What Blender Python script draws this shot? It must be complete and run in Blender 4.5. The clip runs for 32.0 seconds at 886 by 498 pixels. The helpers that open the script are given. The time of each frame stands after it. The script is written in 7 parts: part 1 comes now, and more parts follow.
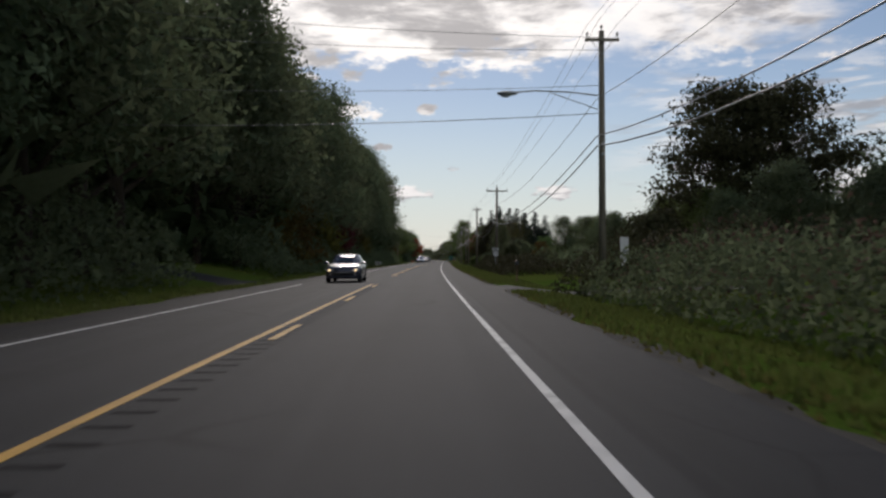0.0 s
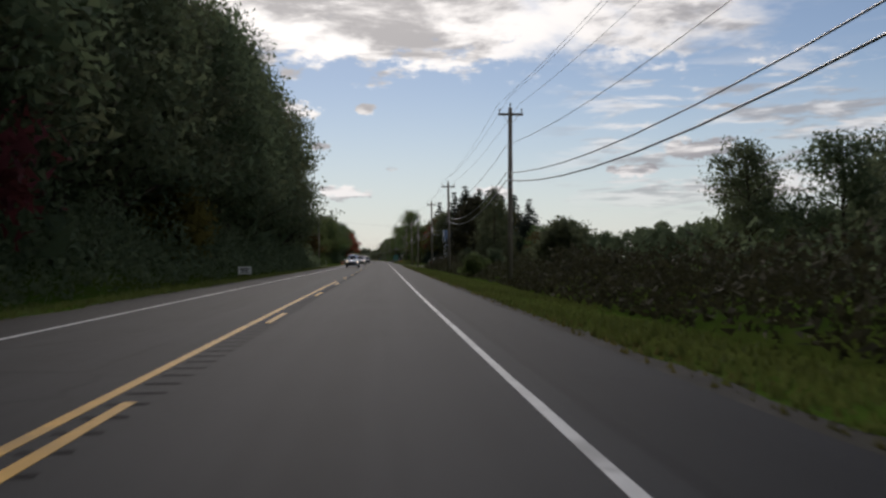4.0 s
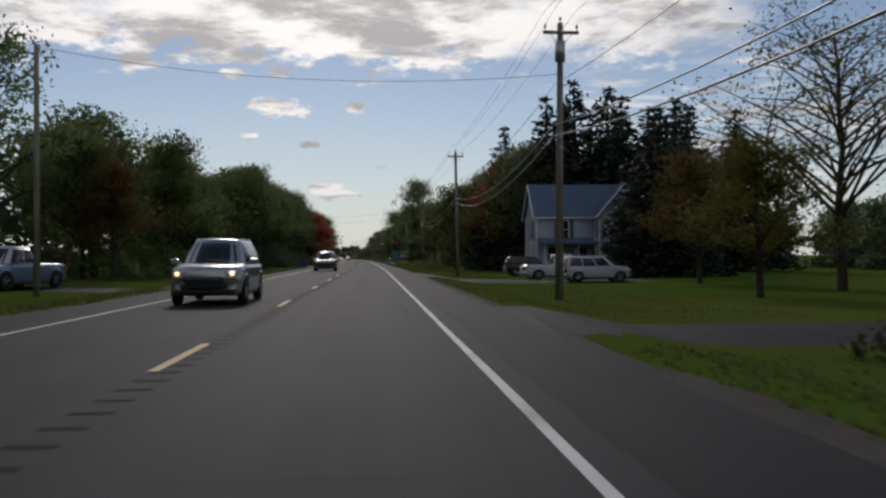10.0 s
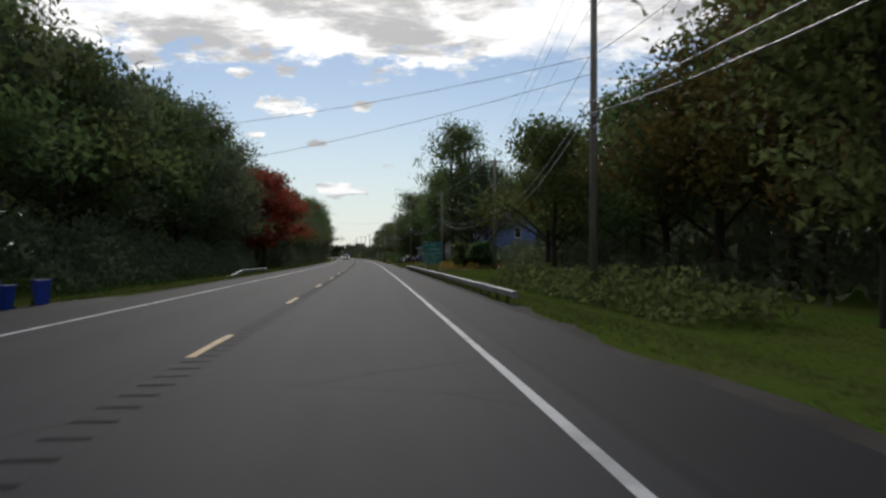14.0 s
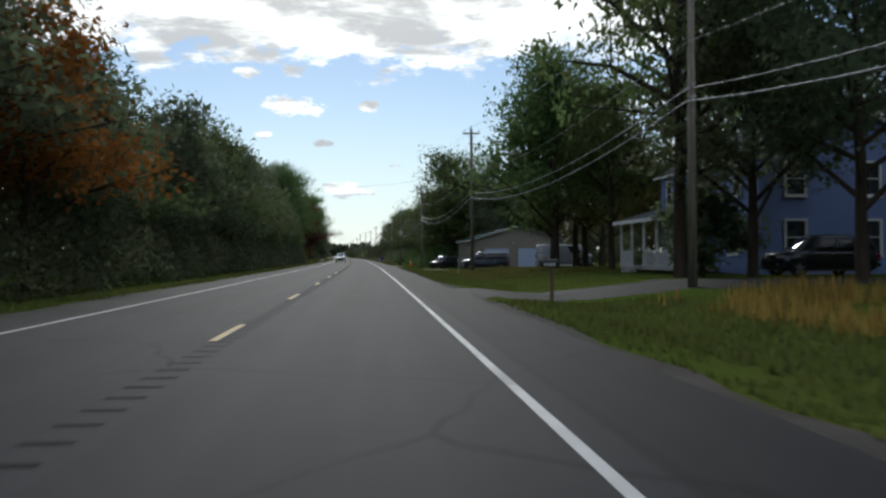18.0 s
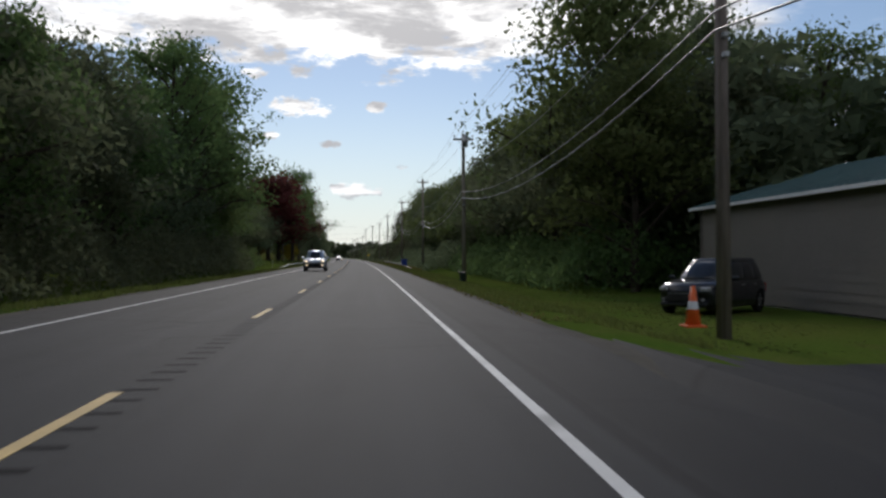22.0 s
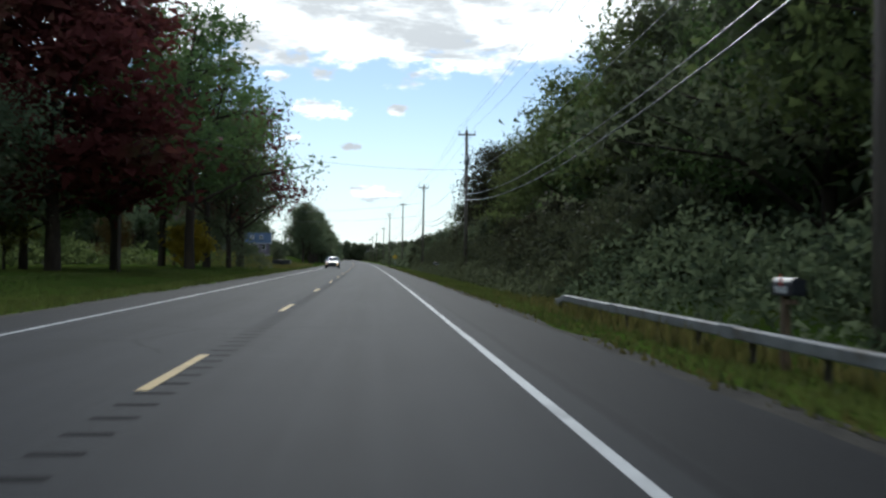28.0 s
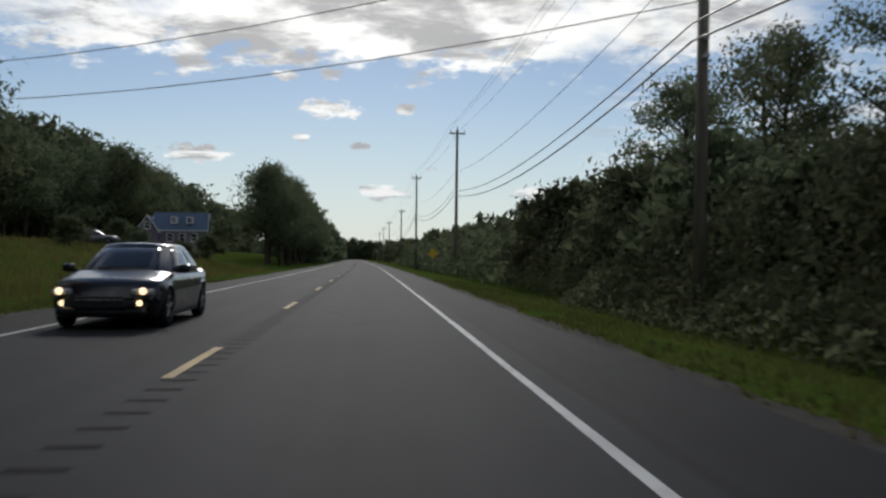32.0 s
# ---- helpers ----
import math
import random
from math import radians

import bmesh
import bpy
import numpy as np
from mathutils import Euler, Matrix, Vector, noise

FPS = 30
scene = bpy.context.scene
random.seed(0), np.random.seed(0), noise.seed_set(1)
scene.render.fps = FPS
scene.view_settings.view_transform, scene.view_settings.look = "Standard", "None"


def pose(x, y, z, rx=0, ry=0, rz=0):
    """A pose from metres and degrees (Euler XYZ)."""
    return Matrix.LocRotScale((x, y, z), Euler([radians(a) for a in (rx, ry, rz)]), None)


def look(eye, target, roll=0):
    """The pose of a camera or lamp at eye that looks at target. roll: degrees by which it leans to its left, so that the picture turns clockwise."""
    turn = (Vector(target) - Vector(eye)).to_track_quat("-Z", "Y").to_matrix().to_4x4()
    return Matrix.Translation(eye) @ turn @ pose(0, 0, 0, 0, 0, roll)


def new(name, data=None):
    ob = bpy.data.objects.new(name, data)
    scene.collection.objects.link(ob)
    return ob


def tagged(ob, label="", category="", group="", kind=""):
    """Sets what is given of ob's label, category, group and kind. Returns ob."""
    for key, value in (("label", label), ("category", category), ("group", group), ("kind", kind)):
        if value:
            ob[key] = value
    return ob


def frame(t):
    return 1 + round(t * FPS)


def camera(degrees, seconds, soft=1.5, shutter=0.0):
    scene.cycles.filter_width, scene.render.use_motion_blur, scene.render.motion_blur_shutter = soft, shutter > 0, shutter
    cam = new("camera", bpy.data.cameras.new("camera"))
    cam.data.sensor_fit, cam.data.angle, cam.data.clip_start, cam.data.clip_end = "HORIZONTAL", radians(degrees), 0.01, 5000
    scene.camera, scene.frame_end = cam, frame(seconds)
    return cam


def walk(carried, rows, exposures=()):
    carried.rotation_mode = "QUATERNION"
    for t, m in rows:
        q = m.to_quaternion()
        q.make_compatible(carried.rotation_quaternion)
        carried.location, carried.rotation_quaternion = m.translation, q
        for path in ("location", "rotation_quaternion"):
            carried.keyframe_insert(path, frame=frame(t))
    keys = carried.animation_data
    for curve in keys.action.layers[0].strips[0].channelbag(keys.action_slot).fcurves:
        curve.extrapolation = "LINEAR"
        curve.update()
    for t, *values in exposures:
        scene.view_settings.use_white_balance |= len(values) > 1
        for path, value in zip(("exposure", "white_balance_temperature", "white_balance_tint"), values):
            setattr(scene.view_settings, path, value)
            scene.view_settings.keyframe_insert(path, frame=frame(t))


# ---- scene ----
# ---- the road's line: a gentle right bend, a straight, then a long left bend ----
BEND = [(-600, 0.0), (-150, 0.0), (-20, 1.4), (130, 1.4), (610, -1.8), (800, -2.9), (6000, -2.9)]
START = -400
_d = np.arange(START, 4200)
_h = np.radians(np.interp(_d + 0.5, [a for a, b in BEND], [b for a, b in BEND]))
LINE_X = np.concatenate(([0.0], np.cumsum(np.sin(_h))))
LINE_Y = np.concatenate(([float(START)], START + np.cumsum(np.cos(_h))))
LINE_S = np.arange(START, 4201)


def heading(d):
    return math.radians(float(np.interp(d, [a for a, b in BEND], [b for a, b in BEND])))


def on_road(d, lat, z=0.0):
    """The place d metres along the centre line and lat metres to its right."""
    h = heading(d)
    return Vector((float(np.interp(d, LINE_S, LINE_X)) + math.cos(h) * lat,
                   float(np.interp(d, LINE_S, LINE_Y)) - math.sin(h) * lat, z))


def stand(d, lat, z=0.0, turn=0.0):
    """A pose on the ground beside the road; turn 0 faces along the road."""
    return Matrix.Translation(on_road(d, lat, z)) @ Matrix.Rotation(-heading(d) + radians(turn), 4, "Z")


# ---- camera ----
cam = camera(53.36, 32.0, soft=2.5, shutter=0.16)
PATH = [
    (0, 2.440, -150.296, 1.200, 0.612, 0.387, -1.292),
    (0.5, 2.333, -138.581, 1.200, 0.636, 0.386, -2.019),
    (1, 2.253, -126.858, 1.200, 0.581, 0.385, -2.679),
    (1.5, 2.305, -115.125, 1.200, 0.604, 0.395, -3.463),
    (2, 2.384, -103.381, 1.200, 0.695, 0.404, -4.098),
    (2.5, 2.489, -91.624, 1.200, 0.708, 0.414, -4.477),
    (3, 2.619, -79.855, 1.200, 0.720, 0.424, -4.784),
    (3.5, 2.824, -68.074, 1.200, 0.680, 0.413, -5.011),
    (5.5, 3.906, -20.814, 1.200, 0.397, 0.370, -5.953),
    (6, 4.231, -8.961, 1.200, 0.436, 0.360, -5.986),
    (6.5, 4.524, 2.906, 1.200, 0.465, 0.353, -6.061),
    (7, 4.818, 14.785, 1.200, 0.566, 0.346, -5.990),
    (7.5, 5.111, 26.676, 1.200, 0.590, 0.340, -5.956),
    (8, 5.405, 38.577, 1.200, 0.616, 0.333, -5.959),
    (8.5, 5.699, 50.488, 1.200, 0.570, 0.326, -5.962),
    (9, 5.993, 62.408, 1.200, 0.524, 0.319, -5.966),
    (9.5, 6.258, 74.337, 1.200, 0.539, 0.323, -5.955),
    (10, 6.523, 86.271, 1.200, 0.516, 0.326, -5.946),
    (10.5, 6.788, 98.212, 1.200, 0.533, 0.329, -5.862),
    (11, 7.053, 110.156, 1.200, 0.502, 0.332, -5.852),
    (11.5, 7.318, 122.102, 1.200, 0.507, 0.336, -5.842),
    (12, 7.583, 134.052, 1.200, 0.476, 0.339, -5.807),
    (12.5, 7.834, 146.003, 1.200, 0.457, 0.342, -5.790),
    (13, 8.069, 157.954, 1.200, 0.475, 0.345, -5.700),
    (13.5, 8.319, 169.902, 1.200, 0.447, 0.332, -5.523),
    (15.5, 9.154, 217.651, 1.200, 0.413, 0.279, -5.500),
    (16, 9.320, 229.572, 1.200, 0.341, 0.266, -5.397),
    (16.5, 9.471, 241.485, 1.200, 0.270, 0.253, -5.330),
    (17, 9.605, 253.388, 1.200, 0.308, 0.240, -5.262),
    (17.5, 9.722, 265.282, 1.200, 0.388, 0.227, -5.195),
    (18, 9.822, 277.165, 1.200, 0.431, 0.213, -5.091),
    (18.5, 9.907, 289.038, 1.200, 0.474, 0.200, -4.950),
    (19, 9.974, 300.899, 1.200, 0.480, 0.187, -4.774),
    (19.5, 10.023, 312.750, 1.200, 0.622, 0.182, -4.755),
    (20, 10.056, 324.591, 1.200, 0.690, 0.177, -4.626),
    (20.5, 10.072, 336.421, 1.200, 0.768, 0.172, -4.721),
    (21, 10.072, 348.241, 1.200, 0.773, 0.167, -4.597),
    (21.5, 10.033, 360.053, 1.200, 0.613, 0.128, -4.638),
    (22, 9.977, 371.856, 1.200, 0.489, 0.089, -4.644),
    (22.5, 9.905, 383.653, 1.200, 0.433, 0.050, -4.574),
    (23, 9.816, 395.444, 1.200, 0.413, 0.011, -4.541),
    (23.5, 9.744, 407.232, 1.200, 0.594, -0.056, -4.348),
    (24, 9.655, 419.020, 1.200, 0.564, -0.123, -4.307),
    (24.5, 9.550, 430.808, 1.200, 0.681, -0.190, -4.264),
    (25, 9.429, 442.600, 1.200, 0.798, -0.256, -4.219),
    (25.5, 9.253, 454.398, 1.200, 0.736, -0.292, -3.977),
    (27.5, 8.381, 501.730, 1.200, 0.579, -0.436, -3.480),
    (28, 8.121, 513.619, 1.200, 0.696, -0.472, -3.380),
    (28.5, 7.851, 525.539, 1.200, 0.696, -0.486, -3.250),
    (29, 7.562, 537.497, 1.200, 0.696, -0.500, -3.082),
    (29.5, 7.257, 549.499, 1.200, 0.769, -0.513, -2.985),
    (30, 6.933, 561.550, 1.200, 0.770, -0.527, -2.927),
    (30.5, 6.623, 573.659, 1.200, 0.718, -0.480, -2.968),
    (31, 6.295, 585.832, 1.200, 0.664, -0.432, -2.899),
    (31.5, 5.947, 598.077, 1.200, 0.683, -0.385, -2.864),
    (32, 5.579, 610.402, 1.200, 0.628, -0.338, -2.794),
]
walk(cam, [(t, pose(x, y, z, 90 + p, r, w)) for t, x, y, z, p, r, w in PATH], ((0, 0.0, 6500, 14), (7, -0.05, 6500, 14), (9, -0.12, 6500, 14), (11, -0.12, 6400, 13), (13, 0.12, 6380, 11), (15, 0.18, 6270, 10), (16.5, 0.28, 6200, 8), (18, 0.42, 6070, 6), (19.6, 0.38, 6070, 6), (20.4, 0.0, 6360, 13), (21.6, 0.05, 6360, 13), (22.6, 0.58, 5930, 7), (24, 0.62, 5750, 2), (28, 0.58, 5790, 4), (30, 0.38, 5800, 2), (31, 0.05, 6150, 8), (32, 0.02, 6270, 9)))

# ---- sky and sun ----
SUN_EL, SUN_AZ = 30.0, -3.0
world = bpy.data.worlds.new("sky")
scene.world = world
world.use_nodes = True


class Nodes:
    """Short hand for building a node tree."""

    def __init__(self, tree):
        self.tree = tree
        tree.nodes.clear()

    def add(self, kind, _sets=(), **links):
        n = self.tree.nodes.new(kind)
        for key, v in dict(_sets).items():
            if key == "op":
                n.operation = v
            elif key == "blend":
                n.blend_type = v
            elif key == "data":
                n.data_type = v
            elif key == "interp":
                n.interpolation_type = v
        for key, v in links.items():
            sock = n.inputs[int(key[1:])] if key[0] == "i" and key[1:].isdigit() else n.inputs[key.replace("_", " ")]
            if isinstance(v, bpy.types.NodeSocket):
                self.tree.links.new(v, sock)
            else:
                sock.default_value = v
        return n

    def math(self, op, a, b=0.0, c=0.0):
        return self.add("ShaderNodeMath", {"op": op}, i0=a, i1=b, i2=c).outputs[0]

    def step(self, v, lo, hi, a=0.0, b=1.0):
        n = self.add("ShaderNodeMapRange", {"interp": "SMOOTHSTEP"}, i0=v, i1=lo, i2=hi, i3=a, i4=b)
        return n.outputs[0]

    def mix(self, f, a, b, blend="MIX"):
        n = self.tree.nodes.new("ShaderNodeMix")
        n.data_type, n.blend_type = "RGBA", blend
        for k, v in ((0, f), (6, a), (7, b)):
            if isinstance(v, bpy.types.NodeSocket):
                self.tree.links.new(v, n.inputs[k])
            elif k and len(v) == 3:
                n.inputs[k].default_value = (*v, 1)
            else:
                n.inputs[k].default_value = v
        return n.outputs[2]

    def noise(self, vec, scale, detail=4.0, rough=0.55, distort=0.0):
        n = self.add("ShaderNodeTexNoise", i2=scale, i3=detail, i4=rough)
        n.inputs["Distortion"].default_value = distort
        if vec is not None:
            self.tree.links.new(vec, n.inputs[0])
        return n.outputs[0]

    def xyz(self, x, y, z):
        return self.add("ShaderNodeCombineXYZ", i0=x, i1=y, i2=z).outputs[0]


def build_sky():
    s = Nodes(world.node_tree)
    air = s.tree.nodes.new("ShaderNodeTexSky")
    air.sky_type, air.sun_disc = "NISHITA", False
    air.sun_elevation, air.sun_rotation = radians(SUN_EL), radians(SUN_AZ)
    air.air_density, air.dust_density, air.ozone_density = 1.0, 0.1, 2.5
    way = s.tree.nodes.new("ShaderNodeTexCoord").outputs["Generated"]
    xyz = s.add("ShaderNodeSeparateXYZ", i0=way)
    x, y, z = xyz.outputs
    # azimuth and height in degrees, to the right of the road's axis and above the horizon
    az = s.math("MULTIPLY", s.math("ARCTAN2", x, y), 57.2958)
    el = s.math("MULTIPLY", s.math("ARCSINE", z), 57.2958)
    up = s.math("ADD", s.math("MAXIMUM", z, 0.0), 0.05)
    flat = s.xyz(s.math("DIVIDE", x, up), s.math("DIVIDE", y, up), 0.0)
    big = s.noise(flat, 0.55, 7.0, 0.58, 0.35)
    fine = s.noise(flat, 2.4, 8.0, 0.62, 0.3)
    ragged = s.noise(s.xyz(az, s.math("MULTIPLY", el, 2.2), 0.0), 0.32, 6.0, 0.62)
    # broken cloud deck, from 12 degrees up; thin streaks lower on the right
    edge = s.math("ADD", el, s.math("MULTIPLY", s.math("SUBTRACT", ragged, 0.5), 9.0))
    deck = s.step(edge, 11.7, 13.2)
    holes = s.step(s.math("ADD", big, s.math("MULTIPLY", s.step(el, 13.0, 25.0), -0.10)), 0.36, 0.47)
    deck = s.math("MULTIPLY", deck, holes)
    right = s.step(az, 10.0, 19.0)
    streak = s.noise(s.xyz(s.math("MULTIPLY", az, 0.35), s.math("MULTIPLY", el, 2.0), 3.0), 0.5, 5.0, 0.6, 0.3)
    wisp = s.math("MULTIPLY", s.math("MULTIPLY", right, s.step(streak, 0.47, 0.6)),
                  s.math("MULTIPLY", s.step(el, 2.0, 5.0), s.step(el, 13.0, 10.0)))
    cover = s.math("MAXIMUM", deck, s.math("MULTIPLY", wisp, 0.8))
    # single small clouds
    shade = s.math("MULTIPLY", fine, 0.0)
    for a, e, w, h in ((-1.2, 4.2, 1.7, 0.55), (-2.6, 7.2, 0.75, 0.3), (0.3, 9.6, 0.75, 0.4), (-4.6, 9.5, 1.9, 0.65),
                       (-7.4, 11.6, 0.8, 0.35), (17.4, 5.5, 1.6, 0.5), (21.5, 6.8, 2.6, 0.7), (-6.4, 7.7, 0.6, 0.25),
                       (2.0, 5.8, 0.45, 0.2), (8.5, 4.2, 1.5, 0.5), (25.0, 4.0, 3.5, 0.4), (-13.0, 6.5, 2.0, 0.6)):
        da = s.math("DIVIDE", s.math("SUBTRACT", az, a), w)
        de = s.math("DIVIDE", s.math("SUBTRACT", el, e), h)
        r = s.math("ADD", s.math("MULTIPLY", da, da), s.math("MULTIPLY", de, de))
        r = s.math("ADD", r, s.math("MULTIPLY", s.math("SUBTRACT", s.noise(s.xyz(az, s.math("MULTIPLY", el, 1.6), e), 1.1, 5.0, 0.6), 0.5), 4.0))
        one = s.step(r, 1.15, 0.35)
        cover = s.math("MAXIMUM", cover, one)
    # sunlit rims and grey bellies
    belly = s.step(s.math("ADD", s.math("MULTIPLY", big, 0.5), s.math("MULTIPLY", fine, 0.6)), 0.50, 0.62)
    off = s.math("ADD", s.math("POWER", s.math("DIVIDE", s.math("SUBTRACT", az, SUN_AZ), 30.0), 2.0),
                 s.math("POWER", s.math("DIVIDE", s.math("SUBTRACT", el, SUN_EL), 26.0), 2.0))
    near_sun = s.step(off, 1.5, 0.0)
    white = s.mix(near_sun, (8.0, 7.9, 7.7), (11.5, 11.2, 10.6))
    grey = s.mix(near_sun, (3.5, 3.5, 3.65), (5.3, 5.15, 5.0))
    cloud = s.mix(belly, white, grey)
    thin = s.math("MULTIPLY", cover, s.step(ragged, 0.15, 0.45, 0.75, 1.0))
    # pale haze towards the horizon
    haze = s.step(el, 12.0, -1.0, 0.0, 0.75)
    clear = s.mix(1.0, air.outputs[0], (0.82, 0.74, 0.70), "MULTIPLY")
    blue = s.mix(haze, clear, (5.7, 6.5, 6.7))
    
    sky = s.mix(thin, blue, cloud)
    bg = s.add("ShaderNodeBackground", i0=sky, i1=0.1)
    out = s.tree.nodes.new("ShaderNodeOutputWorld")
    s.tree.links.new(bg.outputs[0], out.inputs[0])


build_sky()
sun = new("sun", bpy.data.lights.new("sun", "SUN"))
sun.data.energy, sun.data.angle, sun.data.color = 1.1, radians(12), (1.0, 0.93, 0.84)
_a, _e = radians(SUN_AZ), radians(SUN_EL)
sun.matrix_world = look((0, 0, 60), (-math.sin(_a) * math.cos(_e), -math.cos(_a) * math.cos(_e), 60 - math.sin(_e)))

# ---- materials ----
def material(name, colour, rough=0.7, metal=0.0, spread=0.15, scale=3.0, fine=40.0, bump=0.0, tint=None, coat=0.0,
             per_object=0.0, spec=0.5, emit=None, stretch=None, leafy=0.0, per_island=0.0):
    """A surface with two scales of variation. tint: the colour of its stains; leafy: light let through."""
    m = bpy.data.materials.new(name)
    m.use_nodes = True
    s = Nodes(m.node_tree)
    where = s.tree.nodes.new("ShaderNodeTexCoord").outputs["Object"]
    if stretch:
        where = s.add("ShaderNodeVectorMath", {"op": "MULTIPLY"}, i0=where, i1=stretch).outputs[0]
    wide = s.noise(where, scale, 5.0, 0.6)
    grain = s.noise(where, fine, 3.0, 0.6)
    dark = tuple(c * (1 - spread) for c in colour)
    light = tuple(min(1, c * (1 + spread)) for c in colour)
    col = s.mix(s.step(wide, 0.3, 0.7), dark, light)
    col = s.mix(s.step(grain, 0.35, 0.75, 0.0, 0.5), col, tuple(c * (1 - spread * 1.3) for c in colour))
    if tint:
        col = s.mix(s.step(s.noise(where, scale * 0.6, 6.0, 0.65, 0.4), 0.52, 0.68, 0.0, 0.8), col, tint)
    if per_object:
        rnd = s.tree.nodes.new("ShaderNodeObjectInfo").outputs["Random"]
        hsv = s.add("ShaderNodeHueSaturation", i0=s.math("ADD", 0.5 - per_object * 0.12, s.math("MULTIPLY", rnd, per_object * 0.24)),
                    i1=1.0, i2=s.math("ADD", 1 - per_object * 0.5, s.math("MULTIPLY", rnd, per_object)), i4=col)
        col = hsv.outputs[0]
    if per_island:
        rnd = s.tree.nodes.new("ShaderNodeNewGeometry").outputs["Random Per Island"]
        hsv = s.add("ShaderNodeHueSaturation", i0=s.math("ADD", 0.5 - per_island * 0.03, s.math("MULTIPLY", rnd, per_island * 0.06)),
                    i1=1.0, i2=s.math("ADD", 1 - per_island * 0.5, s.math("MULTIPLY", rnd, per_island)), i4=col)
        col = hsv.outputs[0]
    b = s.tree.nodes.new("ShaderNodeBsdfPrincipled")
    s.tree.links.new(col, b.inputs["Base Color"])
    s.tree.links.new(s.step(grain, 0.2, 0.8, max(0.02, rough - 0.1), min(1, rough + 0.1)), b.inputs["Roughness"])
    b.inputs["Metallic"].default_value = metal
    b.inputs["Specular IOR Level"].default_value = spec
    b.inputs["Coat Weight"].default_value = coat
    if bump:
        bm_ = s.add("ShaderNodeBump", Strength=0.6, Distance=bump, Height=s.math("ADD", grain, s.math("MULTIPLY", wide, 0.6)))
        s.tree.links.new(bm_.outputs[0], b.inputs["Normal"])
    if emit:
        b.inputs["Emission Color"].default_value = (*emit[0], 1)
        b.inputs["Emission Strength"].default_value = emit[1]
    out = s.tree.nodes.new("ShaderNodeOutputMaterial")
    shader = b.outputs[0]
    if leafy:
        tr = s.tree.nodes.new("ShaderNodeBsdfTranslucent")
        s.tree.links.new(s.mix(0.5, col, tuple(min(1, c * 1.6) for c in colour)), tr.inputs[0])
        mx = s.add("ShaderNodeMixShader", i0=leafy, i1=shader, i2=tr.outputs[0])
        shader = mx.outputs[0]
    s.tree.links.new(shader, out.inputs[0])
    return m


def asphalt_material(name, base, tracks):
    """Asphalt whose UVs are metres across and along the road, with worn wheel tracks, patches, cracks and oil."""
    m = bpy.data.materials.new(name)
    m.use_nodes = True
    s = Nodes(m.node_tree)
    uv = s.tree.nodes.new("ShaderNodeTexCoord").outputs["UV"]
    sep = s.add("ShaderNodeSeparateXYZ", i0=uv)
    u, v = sep.outputs[0], sep.outputs[1]
    stone = s.noise(uv, 90.0, 2.0, 0.7)
    patch = s.noise(uv, 0.35, 5.0, 0.6)
    long_ = s.noise(s.xyz(s.math("MULTIPLY", u, 2.2), s.math("MULTIPLY", v, 0.05), 0.0), 1.0, 4.0, 0.6)
    col = s.mix(stone, tuple(c * 0.62 for c in base), tuple(c * 1.4 for c in base))
    col = s.mix(s.step(patch, 0.35, 0.7, 0.0, 0.45), col, tuple(c * 0.74 for c in base))
    col = s.mix(s.step(long_, 0.4, 0.7, 0.0, 0.45), col, tuple(c * 1.3 for c in base))
    if tracks:
        a = s.math("ABSOLUTE", s.math("SUBTRACT", s.math("ABSOLUTE", u), 1.85))
        wheel = s.step(s.math("ABSOLUTE", s.math("SUBTRACT", a, 0.85)), 0.42, 0.05, 0.0, 0.35)
        col = s.mix(wheel, col, tuple(c * 1.25 for c in base))
        oil = s.step(a, 0.35, 0.0, 0.0, 0.4)
        col = s.mix(s.math("MULTIPLY", oil, s.step(patch, 0.3, 0.6)), col, tuple(c * 0.7 for c in base))
        col = s.mix(s.step(s.math("ABSOLUTE", u), 3.75, 4.1, 0.0, 1.0), col, s.mix(1.0, col, (0.66, 0.65, 0.64), "MULTIPLY"))
        # sealed seam beside the edge lines
        seam = s.step(s.math("ABSOLUTE", s.math("SUBTRACT", s.math("ADD", s.math("ABSOLUTE", u), s.math("MULTIPLY", patch, 0.12)), 3.98)), 0.10, 0.03, 0.0, 0.7)
        col = s.mix(seam, col, tuple(c * 0.45 for c in base))
    vor = s.tree.nodes.new("ShaderNodeTexVoronoi")
    vor.feature = "DISTANCE_TO_EDGE"
    vor.inputs["Scale"].default_value = 0.22
    bent = s.mix(0.35, uv, s.add("ShaderNodeTexNoise", i0=uv, i2=0.8).outputs[1], "ADD")
    s.tree.links.new(bent, vor.inputs["Vector"])
    crack = s.math("MULTIPLY", s.step(vor.outputs[0], 0.012, 0.003), s.step(s.noise(uv, 0.12, 2.0), 0.5, 0.6))
    col = s.mix(s.math("MULTIPLY", crack, 0.6), col, tuple(c * 0.35 for c in base))
    b = s.tree.nodes.new("ShaderNodeBsdfPrincipled")
    s.tree.links.new(col, b.inputs["Base Color"])
    s.tree.links.new(s.step(stone, 0.2, 0.8, 0.62, 0.9), b.inputs["Roughness"])
    b.inputs["Specular IOR Level"].default_value = 0.10
    bump = s.add("ShaderNodeBump", Strength=0.5, Distance=0.006, Height=stone)
    s.tree.links.new(bump.outputs[0], b.inputs["Normal"])
    out = s.tree.nodes.new("ShaderNodeOutputMaterial")
    s.tree.links.new(b.outputs[0], out.inputs[0])
    return m


